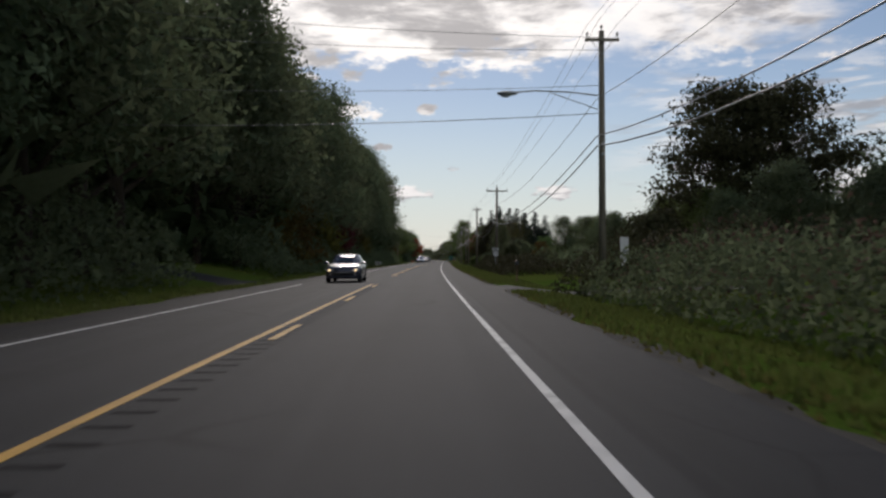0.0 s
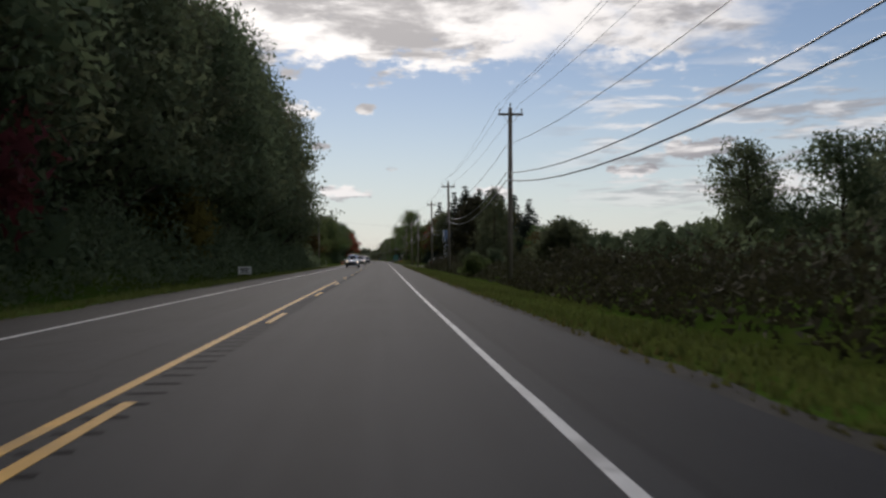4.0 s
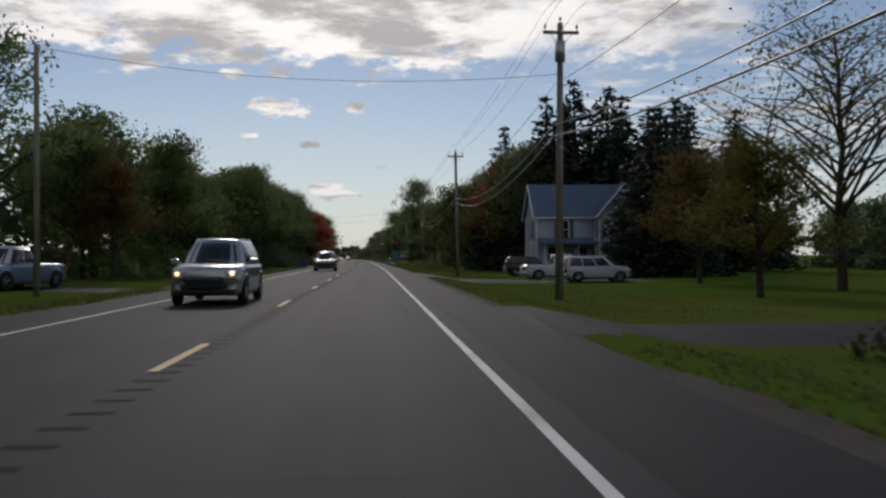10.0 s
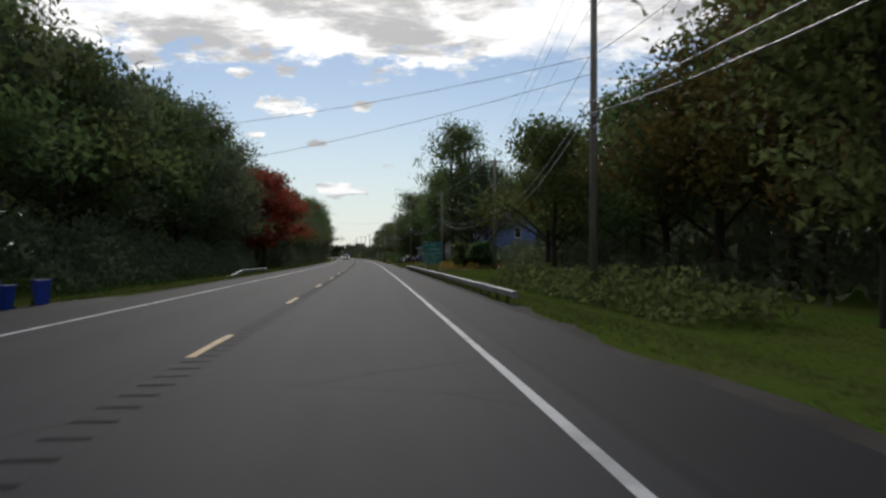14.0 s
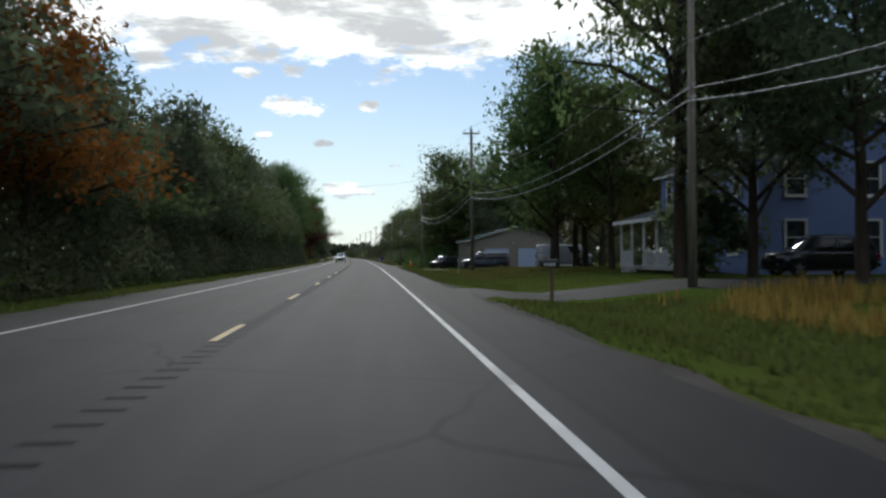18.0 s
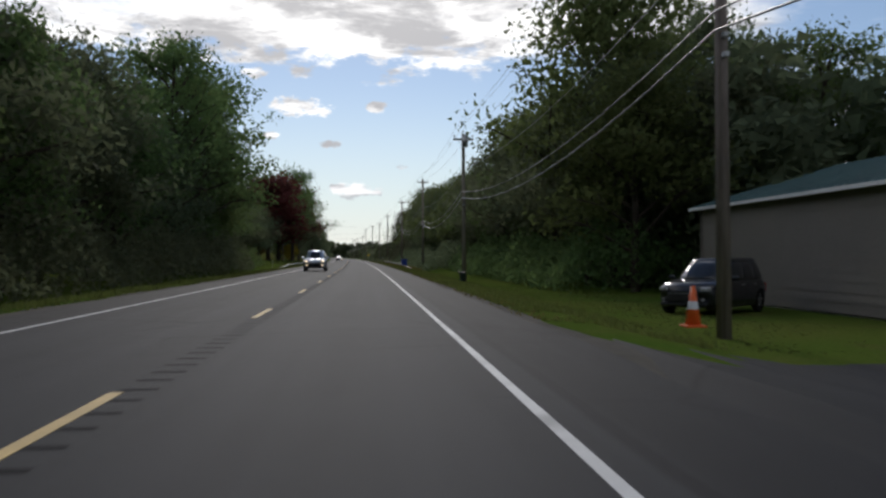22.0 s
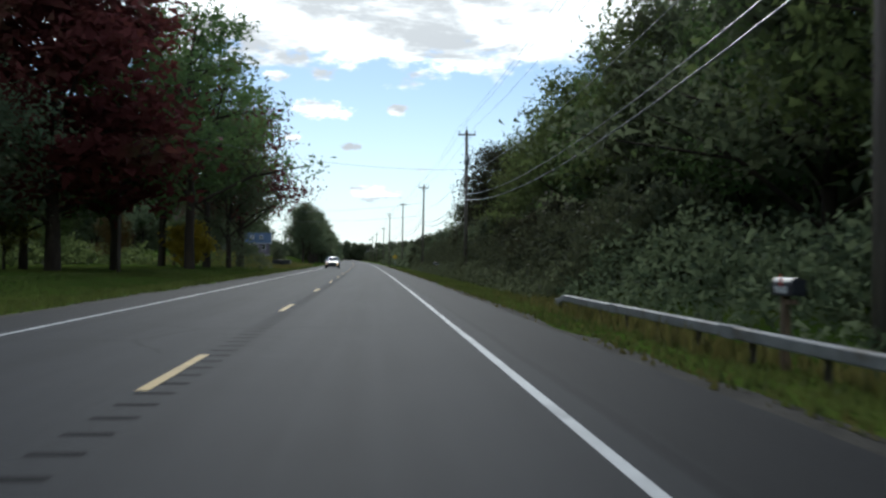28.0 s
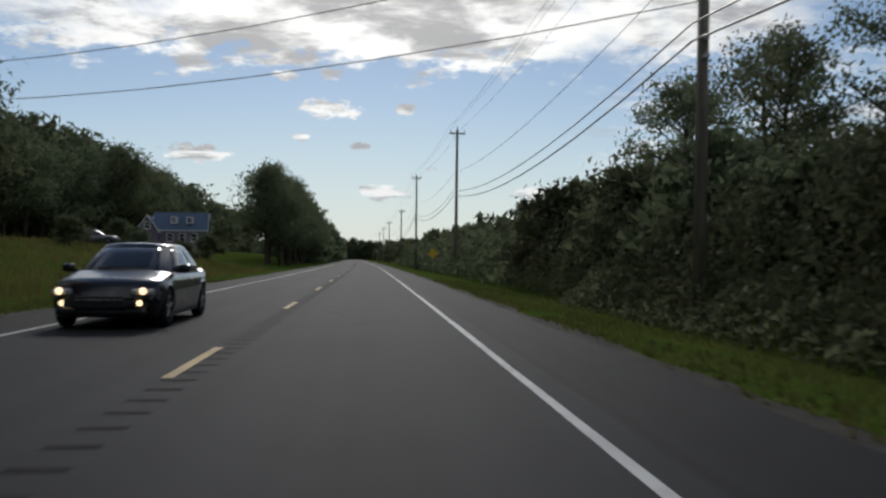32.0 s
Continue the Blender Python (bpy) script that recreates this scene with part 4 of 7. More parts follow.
plant(AIRY[1], 606, -14.5, 1.6, 1.0, label="tall open-crowned tree on the lawn")
plant(BROAD[0], 578, -16.0, 1.5, 1.0)
plant(BROAD[1], 597, -17.0, 1.55, 1.0)
plant(FINE[0], 611, -13.0, 1.4, 0.9, leaf=LEAF_DARK)
plant(FINE[1], 626, -13.8, 1.7, 1.05, leaf=LEAF_WINE, label="large dark tree with reddish leaves at the edge of the lawn")
for _d, _l, _s in ((560, -21, 0.5), (574, -22, 0.45), (588, -24, 0.5), (600, -22, 0.42), (612, -19, 0.4)):
    plant(BROAD[int(_d) % 3], _d, _l, _s, 1.1, leaf=LEAF_YELLOW if _d in (574, 600) else None)
thicket(520, 560, -24, -27, 0.8, 2.2, 45, 0.22, LEAF_YELLOW, "yellowing shrubs at the back of the lawn", seed=8)
thicket(548, 640, -26, -32, 1.2, 3.5, 60, 0.28, LEAF, "green shrubs at the back of the lawn", seed=9)
far_wood(500, 1000, -52, -46, 6, 16, 20, LEAF_DARK)
wood(BROAD, 640, 800, -39, -39, 7, 12, 17, "trees behind the distant house", base=12, leafs=(LEAF_DARK,))
for _d, _l, _s in ((696, -15.5, 0.5), (702, -21, 0.5), (712, -24, 0.55), (718, -17, 0.7), (728, -30, 0.8), (690, -24, 0.6)):
    plant(SHRUB[_d % 2], _d, _l, _s, 1.2, leaf=LEAF_DARK, label="shrub before the distant house")
wood(BROAD, 745, 840, -12.5, -12.5, 6, 12, 17, "trees far along the road", base=12, leafs=(LEAF_DARK,))
far_wood(830, 1300, -14, -14, 6, 11, 16, LEAF_DARK, "trees far along the road")
# right: brush, field and the first trees
thicket(-190, -116, 8.2, 15, 1.4, 2.3, 600, 0.0936, LEAF_DARK, "tall green weeds and brambles beside the road", seed=11)
thicket(-190, -119, 8.6, 15, 2.0, 2.7, 140, 0.072, REED, "brown seed heads of tall weeds", "weed_heads", seed=11)
wood(BROAD, -58, -24, 40, 48, 8, 8.5, 11, "tree group behind the field", base=12, leafs=(LEAF_DARK,), wide=(1.0, 1.2))
plant(OAK, -75.5, 30.0, 0.97, 1.08, leaf=LEAF_DEEP, label="large dark round-crowned oak with gaps between its limbs")
plant(SHRUB[0], -79, 21.0, 1.1, 1.2, leaf=LEAF_DEEP)
plant(SHRUB[1], -73, 23.0, 1.2, 1.2, leaf=LEAF_DEEP)
plant(BROAD[1], -64, 31, 0.62, 1.0, leaf=LEAF_DARK)
thicket(-96, -79, 12.5, 30, 1.6, 4.6, 620, 0.12, LEAF_DEEP, "dark shrubs round the small lawn", seed=41)
thicket(-118, -115.2, 7.2, 11, 0.9, 1.9, 500, 0.09, LEAF_DEEP, "dark brambles beside the driveway", seed=43)
thicket(-104, -99, 13.0, 17.5, 0.3, 0.8, 160, 0.08, LEAF_DEEP, "low dark bushes on the small lawn", seed=42)
wood(BROAD, -92, 0, 26, 26, 6, 5.5, 8, "trees behind the brush", base=12, leafs=(LEAF_DARK, None))
far_wood(-120, 0, 36, 36, 5, 8, 10, LEAF_DARK)
thicket(-92, -10, 17, 23, 1.0, 3.0, 120, 0.2, LEAF_DARK, "dark shrubs at the edge of the field", seed=22)
wood(SHRUB, 34, 76, 15, 23, 8, 1.6, 2.8, "shrubs of the rough field", base=4.2, leafs=(None, LEAF_DARK))
thicket(20, 78, 12, 24, 0.7, 2.4, 130, 0.18, LEAF_DEEP, "dark brambles over the rough field", seed=23)
thicket(-78, -12, 8.6, 14, 0.8, 2.1, 400, 0.10, LEAF_DEEP, "dark green weeds and low shrubs beside the road", seed=12)
thicket(-12, 62, 9.0, 13, 0.35, 1.1, 140, 0.108, LEAF_DEEP, "low green weeds beside the road", seed=13)
plant(BUSH[0], 13, 9.4, 0.6, 1.2)
plant(BUSH[2], 17, 10.0, 0.7, 1.2)
plant(SHRUB[0], 14, 16.5, 0.95, 1.1)
plant(SHRUB[1], 22, 19.0, 1.1, 1.1)
far_wood(-200, 320, 62, 62, 5, 7, 9, LEAF_DARK)
far_wood(-200, 250, 95, 95, 7, 10, 13, LEAF_DARK)
plant(EGG, 78.4, 16.2, 1.04, 1.4, label="dense dark egg-shaped tree beside the road")
plant(CONE, 66.2, 17.9, 1.0, 1.0, leaf=LEAF_DARK, label="tall conical tree with dark thinning leaves")
plant(SHRUB[1], 71.5, 18.6, 1.1, 1.0, leaf=LEAF_DEEP)
thicket(62, 84, 8.8, 17, 1.0, 2.2, 520, 0.0936, LEAF_DEEP, "dark brambles and weeds beside the road", seed=14)
thicket(84, 108, 9.5, 15, 0.9, 1.5, 440, 0.0936, LEAF_DEEP, "rough dark hedge at the edge of the lawn", seed=15)
for _d, _l, _s, _f in ((122, 27, 0.5, LEAF_YELLOW), (116, 33, 0.55, LEAF_YELLOW), (128, 36, 0.7, None)):
    plant(BROAD[int(_l) % 3], _d, _l, _s, 1.25, leaf=_f)
near_plan(FINE[1], 28.0, 139.0, 0.68, 1.15, leaf=LEAF_YELLOW, label="round tree turning yellow-brown beside the lawn")
plant(SPARSE, 126.5, 24.5, 1.0, 1.0, label="wide half-bare tree with sparse yellowing leaves")
plant(FINE[1], 121, 18.0, 0.55, 1.25, leaf=LEAF_YELLOW, label="round tree turning yellow-brown beside the lawn")
# right: round the farmhouse
near_plan(SPRUCE[0], 28.5, 184, 1.25, 1.3)
near_plan(SPRUCE[1], 35, 182, 1.3, 1.5)
near_plan(SPRUCE[0], 41, 186, 1.2, 1.6)
near_plan(SPRUCE[1], 32, 190, 1.25, 1.5)
near_plan(SPRUCE[0], 38.5, 188, 1.3, 1.6)
near_plan(SPRUCE[1], 45, 184, 1.2, 1.6)
near_plan(SPRUCE[0], 31.5, 183, 1.35, 1.5)
near_plan(SPRUCE[0], 48, 178, 1.1, 1.6)
near_plan(SPRUCE[1], 35.6, 166.8, 1.0, 1.5)
near_plan(MAPLE[0], 25.6, 193, 1.1, 1.0, label="maple with red-brown leaves behind the farmhouse")
near_plan(BROAD[0], 20, 200, 0.9)
wood(BROAD, 182, 246, 19.5, 19.5, 5, 11, 15, "trees behind the lawn", base=12, leafs=(None, LEAF_DARK, LEAF_YELLOW))
plant(SPRUCE[0], 192, 18.5, 1.1, 1.2)
plant(AIRY[0], 186, 20, 0.95, leaf=LEAF_WINE, label="thin-leaved tree with red-brown autumn foliage")
plant(SPRUCE[0], 158, 25.8, 0.85, 1.75)
plant(SPRUCE[1], 176, 34, 1.15, 1.3)
far_wood(196, 262, 30, 30, 5, 12, 15, LEAF_DARK, "dense trees behind the first row")
thicket(186, 250, 15.5, 24, 1.2, 3.2, 90, 0.26, LEAF_DARK, "dark shrubs under the trees", seed=16)
thicket(200, 232, 8.8, 11.5, 0.5, 1.3, 180, 0.115, LEAF, "low green bushes beside the guardrail", seed=17)
plant(BROAD[1], 236, 13.5, 0.85)
plant(BROAD[2], 250, 16.0, 0.95, leaf=LEAF_YELLOW)
plant(BROAD[1], 264, 20.0, 1.05)
plant(BROAD[0], 272, 23.0, 1.1, leaf=LEAF_DARK)
plant(BROAD[2], 281, 25.0, 1.0)
thicket(274, 298, -12.0, -17, 1.6, 4.0, 260, 0.14, LEAF_DARK, "dark shrubs behind the maple", seed=33)
wood(BROAD, 270, 298, -17, -17, 5, 9, 12, G2, base=12, leafs=(LEAF_DARK,))
thicket(250, 290, 15, 22, 1.0, 2.8, 160, 0.18, LEAF_DARK, "dark shrubs behind the dry grass", seed=24)
far_wood(255, 320, 36, 36, 5, 11, 14, LEAF_DARK, "dense trees behind the first row")
plant(BROAD[0], 258, 19.0, 1.0)
for _d, _l in ((268, 13.0), (272, 12.0), (276, 14.0)):
    plant(BUSH[int(_d) % 3], _d, _l, 0.95, 1.2)
plant(AIRY[0], 312, 14.8, 1.5, 0.72, label="tall slender open-crowned tree before the porch house")
plant(AIRY[1], 316, 17.0, 1.5, 0.75, label="tall slender open-crowned tree before the porch house")
plant(FINE[1], 306, 19.0, 1.2, 0.85, leaf=LEAF_DARK)
plant(FINE[0], 335, 18.5, 1.1, 0.9)
plant(FINE[1], 311.5, 17.6, 1.1, 0.9, leaf=LEAF_DARK, label="broad dark tree hiding part of the porch house")
plant(SHRUB[0], 314, 16.5, 0.9, 1.1, leaf=LEAF_DARK)
plant(BROAD[2], 337, 27.0, 1.25, 1.0)
plant(FINE[1], 341, 16.0, 1.35, 0.9, label="tall green tree beside the lawn")
plant(FINE[0], 346, 19.5, 1.2, 0.95, leaf=LEAF_YELLOW, label="tree with yellowing leaves beside the van")
# right: the porch house and the garage
for _x, _y, _s, _k, _f in ((24.5, 345, 1.15, BROAD[0], None), (27.5, 350, 1.1, AIRY[0], LEAF_YELLOW), (34, 352, 0.75, BROAD[1], LEAF_YELLOW),
                           (40, 340, 1.3, BROAD[2], None), (41, 325, 1.2, BROAD[0], LEAF_DARK), (44, 318.0, 1.2, BROAD[2], None),
                           (24.2, 423, 1.6, FINE[1], None), (28, 416, 0.95, BROAD[0], LEAF_DARK), (34, 417, 1.0, AIRY[0], None),
                           (40, 414, 0.95, BROAD[2], LEAF_YELLOW), (45, 405, 1.2, AIRY[1], LEAF_YELLOW), (50, 398, 1.25, BROAD[1], LEAF_DARK), (47, 414, 1.2, BROAD[0], LEAF_DARK), (57, 391, 1.2, FINE[0], LEAF_DARK), (64, 384, 1.2, BROAD[1], LEAF_DARK)):
    near_plan(_k, _x, _y, _s, 1.0, leaf=_f)
for _d, _l, _s in ((426, 20, 1.3), (428, 24, 1.5), (430, 29, 1.45), (433, 34, 1.3)):
    plant(BROAD[int(_d) % 3], _d, _l, _s, 0.85, leaf=LEAF_DARK)
far_wood(290, 480, 52, 52, 6, 10, 13, LEAF_DARK)
far_wood(408, 620, 22, 22, 4.5, 9, 13, LEAF_DARK, "dense trees inside the wood")
far_wood(408, 620, 27, 27, 5, 11, 14, LEAF_DARK, "dense trees behind the first row")
# right: the wood, then the scrub
wood(BROAD, 414, 536, 16.5, 16.5, 4.3, 10, 14, "trees of the wood", base=12, leafs=(None, LEAF_DARK, LEAF_DARK))
thicket(412, 464, 11.0, 18, 1.6, 4.0, 480, 0.115, LEAF, "green shrubs under the trees", seed=18)
thicket(463, 545, 8.6, 16, 1.0, 3.2, 600, 0.101, LEAF_DARK, "green shrubs and weeds behind the guardrail", seed=19)
wood(FINE, 538, 600, 17.8, 17.8, 5.2, 12.0, 16.0, "trees of the wood", base=12, leafs=(LEAF_DARK, None, None))
for _d, _l, _s in ((606, 15.5, 1.15), (613, 17.5, 1.1), (620, 18.5, 0.8), (630, 19.5, 0.62), (663, 20.5, 0.6)):
    plant(FINE[int(_d) % 2], _d, _l, _s, 0.9, leaf=LEAF_DEEP, label="dark tree rising from the roadside scrub")
for _d, _l, _s in ((637, 19.5, 0.8), (642, 17.5, 0.72), (647, 19.0, 0.8), (653, 17.5, 0.75), (659, 20.0, 0.85)):
    plant(AIRY[_d % 2], _d, _l, _s, 0.85, leaf=LEAF_DARK, label="slender open-crowned tree rising from the scrub")
plant(FINE[1], 640, -16.0, 1.3, 0.9, leaf=LEAF_DARK)
thicket(545, 655, 8.8, 15, 1.8, 4.4, 840, 0.101, LEAF_SCRUB, "thick dark roadside scrub of shrubs and brambles", seed=20)
thicket(655, 800, 8.8, 15, 2.0, 4.6, 110, 0.25, LEAF_DARK, "thick dark roadside scrub far along the road", seed=25)
thicket(545, 640, 8.3, 10, 0.5, 1.5, 260, 0.085, LEAF_DARK, "weeds at the foot of the scrub", seed=21)
wood(SHRUB, 545, 660, 13.0, 13.0, 5, 3.6, 5.2, "tall shrubs of the scrub", base=4.2, leafs=(LEAF_DEEP, None))
far_wood(650, 1300, 17, 17, 6, 5.5, 7.5, LEAF_DARK, "trees far along the road")
far_wood(520, 760, 32, 32, 7, 8, 11, LEAF_DARK)
# the end of the road
far_wood(1330, 1350, -120, 120, 7, 12, 18, LEAF_DARK, "trees closing the view at the end of the road")

# ---- buildings ----
SIDING = material("white_clapboard", (0.37, 0.40, 0.475), 0.65, spread=0.08, scale=0.6, fine=20, bump=0.003, tint=(0.5, 0.5, 0.47))
SIDING_BLUE = material("pale_blue_clapboard", (0.15, 0.215, 0.44), 0.65, spread=0.08, scale=0.6, fine=20, bump=0.003)
TRIM = material("white_trim_paint", (0.72, 0.72, 0.70), 0.55, spread=0.07, scale=2, fine=30)
ROOF_BLUE = material("blue_grey_metal_roof", (0.075, 0.115, 0.18), 0.6, metal=0.0, spread=0.12, scale=0.5, fine=8, bump=0.003)
ROOF_GREEN = material("green_metal_roof", (0.035, 0.088, 0.092), 0.45, metal=0.2, spread=0.15, scale=0.5, fine=8, bump=0.003)
ROOF_GREY = material("grey_shingle_roof", (0.12, 0.12, 0.13), 0.9, spread=0.25, scale=1.5, fine=14, bump=0.01)
TAN = material("tan_metal_siding", (0.20, 0.175, 0.15), 0.6, spread=0.07, scale=0.4, fine=14, bump=0.002)
PURPLE = material("weathered_mauve_boards", (0.17, 0.14, 0.19), 0.85, spread=0.25, scale=0.7, fine=16, bump=0.004, stretch=(1, 1, 0.3), tint=(0.11, 0.10, 0.10))
OLD_DOOR = material("peeling_grey_door_paint", (0.38, 0.36, 0.37), 0.8, spread=0.2, scale=1.5, fine=25, bump=0.004, tint=(0.2, 0.17, 0.15))
DOOR_WHITE = material("pale_blue_garage_door", (0.34, 0.42, 0.58), 0.5, spread=0.06, scale=0.8, fine=20)
SHUTTER = material("slate_blue_shutter", (0.07, 0.09, 0.13), 0.6, spread=0.15, scale=2, fine=25)
BOARD = material("porch_boards", (0.36, 0.35, 0.33), 0.75, spread=0.15, scale=2, fine=30)
STONE = material("concrete_footing", (0.32, 0.31, 0.29), 0.9, spread=0.25, scale=1.5, fine=25, bump=0.006)


def glass_material(name, tint, rough=0.03):
    m = bpy.data.materials.new(name)
    m.use_nodes = True
    s = Nodes(m.node_tree)
    b = s.tree.nodes.new("ShaderNodeBsdfPrincipled")
    b.inputs["Base Color"].default_value = (*tint, 1)
    b.inputs["Roughness"].default_value = rough
    b.inputs["Transmission Weight"].default_value = 0.35
    b.inputs["IOR"].default_value = 1.5
    out = s.tree.nodes.new("ShaderNodeOutputMaterial")
    s.tree.links.new(b.outputs[0], out.inputs[0])
    return m


GLASS = glass_material("window_glass", (0.05, 0.06, 0.07))


def siding(w, h, gable=0.0, board=0.16, thick=0.15):
    """A clapboarded wall in the xz plane, its outside towards -y; gable adds a triangle on top."""
    n = max(1, int(round((h + gable) / board)))
    step = (h + gable) / n
    rows = []
    for i in range(n):
        rows += [(i * step, -0.022), ((i + 1) * step, -0.002)]

    def half(z):
        return w / 2 if z <= h or not gable else max(0.004, w / 2 * (1 - (z - h) / gable))

    verts, faces = [], []
    for z, y in rows:
        a = half(z)
        verts += [(-a, y, z), (a, y, z), (a, thick, z), (-a, thick, z)]
    for i in range(len(rows) - 1):
        for k in range(4):
            j = (k + 1) % 4
            if k == 2 and i % 2:
                continue
            faces.append((4 * i + k, 4 * i + j, 4 * i + 4 + j, 4 * i + 4 + k))
    faces += [(3, 2, 1, 0), tuple(4 * (len(rows) - 1) + k for k in range(4))]
    return verts, faces


def wall(parent, w, h, m, mat, gable=0.0, board=0.16, name="wall"):
    v, f = siding(w, h, gable, board)
    ob = raw(name, v, f, mat, parent)
    ob.matrix_local = m
    return ob


def face_pose(x, y, z, turn):
    return Matrix.Translation((x, y, z)) @ Matrix.Rotation(radians(turn), 4, "Z")


def window(parent, m, w, h, shutters=False, bars=True):
    """A sash window set on a wall face: frame, sill, panes, shutters; m has its outside towards -y."""
    b = bmesh.new()
    for x, z, sx, sz in ((0, h / 2 + 0.05, w + 0.2, 0.1), (0, -h / 2 - 0.05, w + 0.2, 0.1), (-w / 2 - 0.05, 0, 0.1, h), (w / 2 + 0.05, 0, 0.1, h)):
        box(sx, 0.08, sz, (x, -0.05, z - sz / 2), 0.008, bm=b)
    f = part("window", b, TRIM, parent)
    f.matrix_local = m
    part("sill", box(w + 0.3, 0.14, 0.05, (0, -0.08, -h / 2 - 0.15), 0.008), TRIM, f)
    for z in (-h / 4, h / 4):
        for x in ((-w / 4, w / 4) if bars else (0,)):
            ww = w / 2 - 0.03 if bars else w - 0.03
            p = part("pane", box(ww, 0.012, h / 2 - 0.04, (x, -0.024, z - h / 4 + 0.02)), GLASS, f)
    part("sash", box(w, 0.03, 0.045, (0, -0.04, -0.022), 0.005), TRIM, f)
    if shutters:
        for x in (-w / 2 - 0.30, w / 2 + 0.30):
            b = box(0.38, 0.04, h + 0.15, (x, -0.045, -h / 2 - 0.07), 0.006)
            for k in range(9):
                box(0.30, 0.02, 0.05, (x, -0.07, -h / 2 + (h - 0.1) * k / 9 + 0.04), bm=b)
            part("shutter", b, SHUTTER, f)
    return f


def gable_roof(parent, length, width, rise, z, mat, over=0.35, thick=0.12, m=Matrix(), ribs=0.45, edge=None):
    """Two roof slopes over a ridge along y, with standing seams and a fascia."""
    for side in (-1, 1):
        run = width / 2 + over
        drop = rise * run / (width / 2)
        b = bmesh.new()
        y0, y1 = -length / 2 - over, length / 2 + over
        n = int((y1 - y0) / ribs)
        prof = [(y0, 0.0)]
        for k in range(1, n):
            y = y0 + (y1 - y0) * k / n
            prof += [(y - 0.022, 0.0), (y - 0.016, 0.035), (y + 0.016, 0.035), (y + 0.022, 0.0)]
        prof.append((y1, 0.0))
        prof += [(y1, -thick), (y0, -thick)]
        up = [b.verts.new((0, y, rise + thick + dz)) for y, dz in prof]
        dn = [b.verts.new((side * run, y, rise - drop + thick + dz)) for y, dz in prof]
        for k in range(len(prof)):
            j = (k + 1) % len(prof)
            b.faces.new((up[k], up[j], dn[j], dn[k]))
        b.faces.new(up)
        b.faces.new(dn)
        bmesh.ops.recalc_face_normals(b, faces=b.faces[:])
        r = part("roof", b, mat, parent)
        r.matrix_local = m @ Matrix.Translation((0, 0, z))
        for y in (y0 - 0.02, y1 + 0.02):
            v, f = tube_data([(0, y, rise + 0.02), (side * run, y, rise - drop + 0.02)], 0.085, 4)
            t = raw("bargeboard", v, f, edge or TRIM, parent)
            t.matrix_local = m @ Matrix.Translation((0, 0, z))
        g = part("gutter", box(0.1, y1 - y0, 0.12, (side * run, 0, rise - drop - 0.02), 0.015), TRIM, parent)
        g.matrix_local = m @ Matrix.Translation((0, 0, z))


def block(parent, x0, x1, y0, y1, h, rise, along, mat, roof_mat, board=0.16, over=0.35, edge=None):
    """Four walls and a gable roof; along: the ridge runs along 'x' or 'y'."""
    cx, cy, w, l = (x0 + x1) / 2, (y0 + y1) / 2, x1 - x0, y1 - y0
    gx = rise if along == "x" else 0
    gy = rise if along == "y" else 0
    wall(parent, w, h, face_pose(cx, y0, 0, 0), mat, gy, board)
    wall(parent, w, h, face_pose(cx, y1, 0, 180), mat, gy, board)
    wall(parent, l - 0.3, h, face_pose(x0, cy, 0, -90), mat, gx, board)
    wall(parent, l - 0.3, h, face_pose(x1, cy, 0, 90), mat, gx, board)
    if along == "y":
        gable_roof(parent, l, w, rise, h, roof_mat, over, m=Matrix.Translation((cx, cy, 0)), edge=edge)
    else:
        gable_roof(parent, w, l, rise, h, roof_mat, over, m=Matrix.Translation((cx, cy, 0)) @ Matrix.Rotation(radians(90), 4, "Z"))
    part("footing", box(w - 0.1, l - 0.1, 0.5, (cx, cy, -0.45)), STONE, parent)


def porch(parent, x0, x1, y0, y1, z, mat, posts, rail=True):
    """A porch: deck, posts, lean-to roof and balusters; its open side is y0."""
    part("porch_deck", box(x1 - x0, y1 - y0, 0.18, ((x0 + x1) / 2, (y0 + y1) / 2, 0.12), 0.02), BOARD, parent)
    b = bmesh.new()
    vs = [b.verts.new(v) for v in ((x0 - .25, y0 - .3, z), (x1 + .25, y0 - .3, z), (x1 + .25, y1, z + .55), (x0 - .25, y1, z + .55),
                                   (x0 - .25, y0 - .3, z - .14), (x1 + .25, y0 - .3, z - .14), (x1 + .25, y1, z + .35), (x0 - .25, y1, z + .35))]
    for q in ((0, 1, 2, 3), (7, 6, 5, 4), (0, 4, 5, 1), (1, 5, 6, 2), (2, 6, 7, 3), (3, 7, 4, 0)):
        b.faces.new([vs[i] for i in q])
    part("porch_roof", b, mat, parent)
    for k in range(posts):
        x = x0 + 0.12 + (x1 - x0 - 0.24) * k / (posts - 1)
        p = box(0.12, 0.12, z - 0.4, (x, y0 + 0.12, 0.28), 0.012)
        box(0.18, 0.18, 0.1, (x, y0 + 0.12, z - 0.26), 0.01, bm=p)
        box(0.18, 0.18, 0.12, (x, y0 + 0.12, 0.28), 0.01, bm=p)
        part("post", p, TRIM, parent)
    if rail:
        part("handrail", box(x1 - x0, 0.07, 0.06, ((x0 + x1) / 2, y0 + 0.12, 1.1), 0.01), TRIM, parent)
        n = int((x1 - x0) / 0.16)
        for k in range(n):
            part("baluster", box(0.04, 0.04, 0.8, (x0 + 0.1 + (x1 - x0 - .2) * k / n, y0 + 0.12, 0.3)), TRIM, parent)


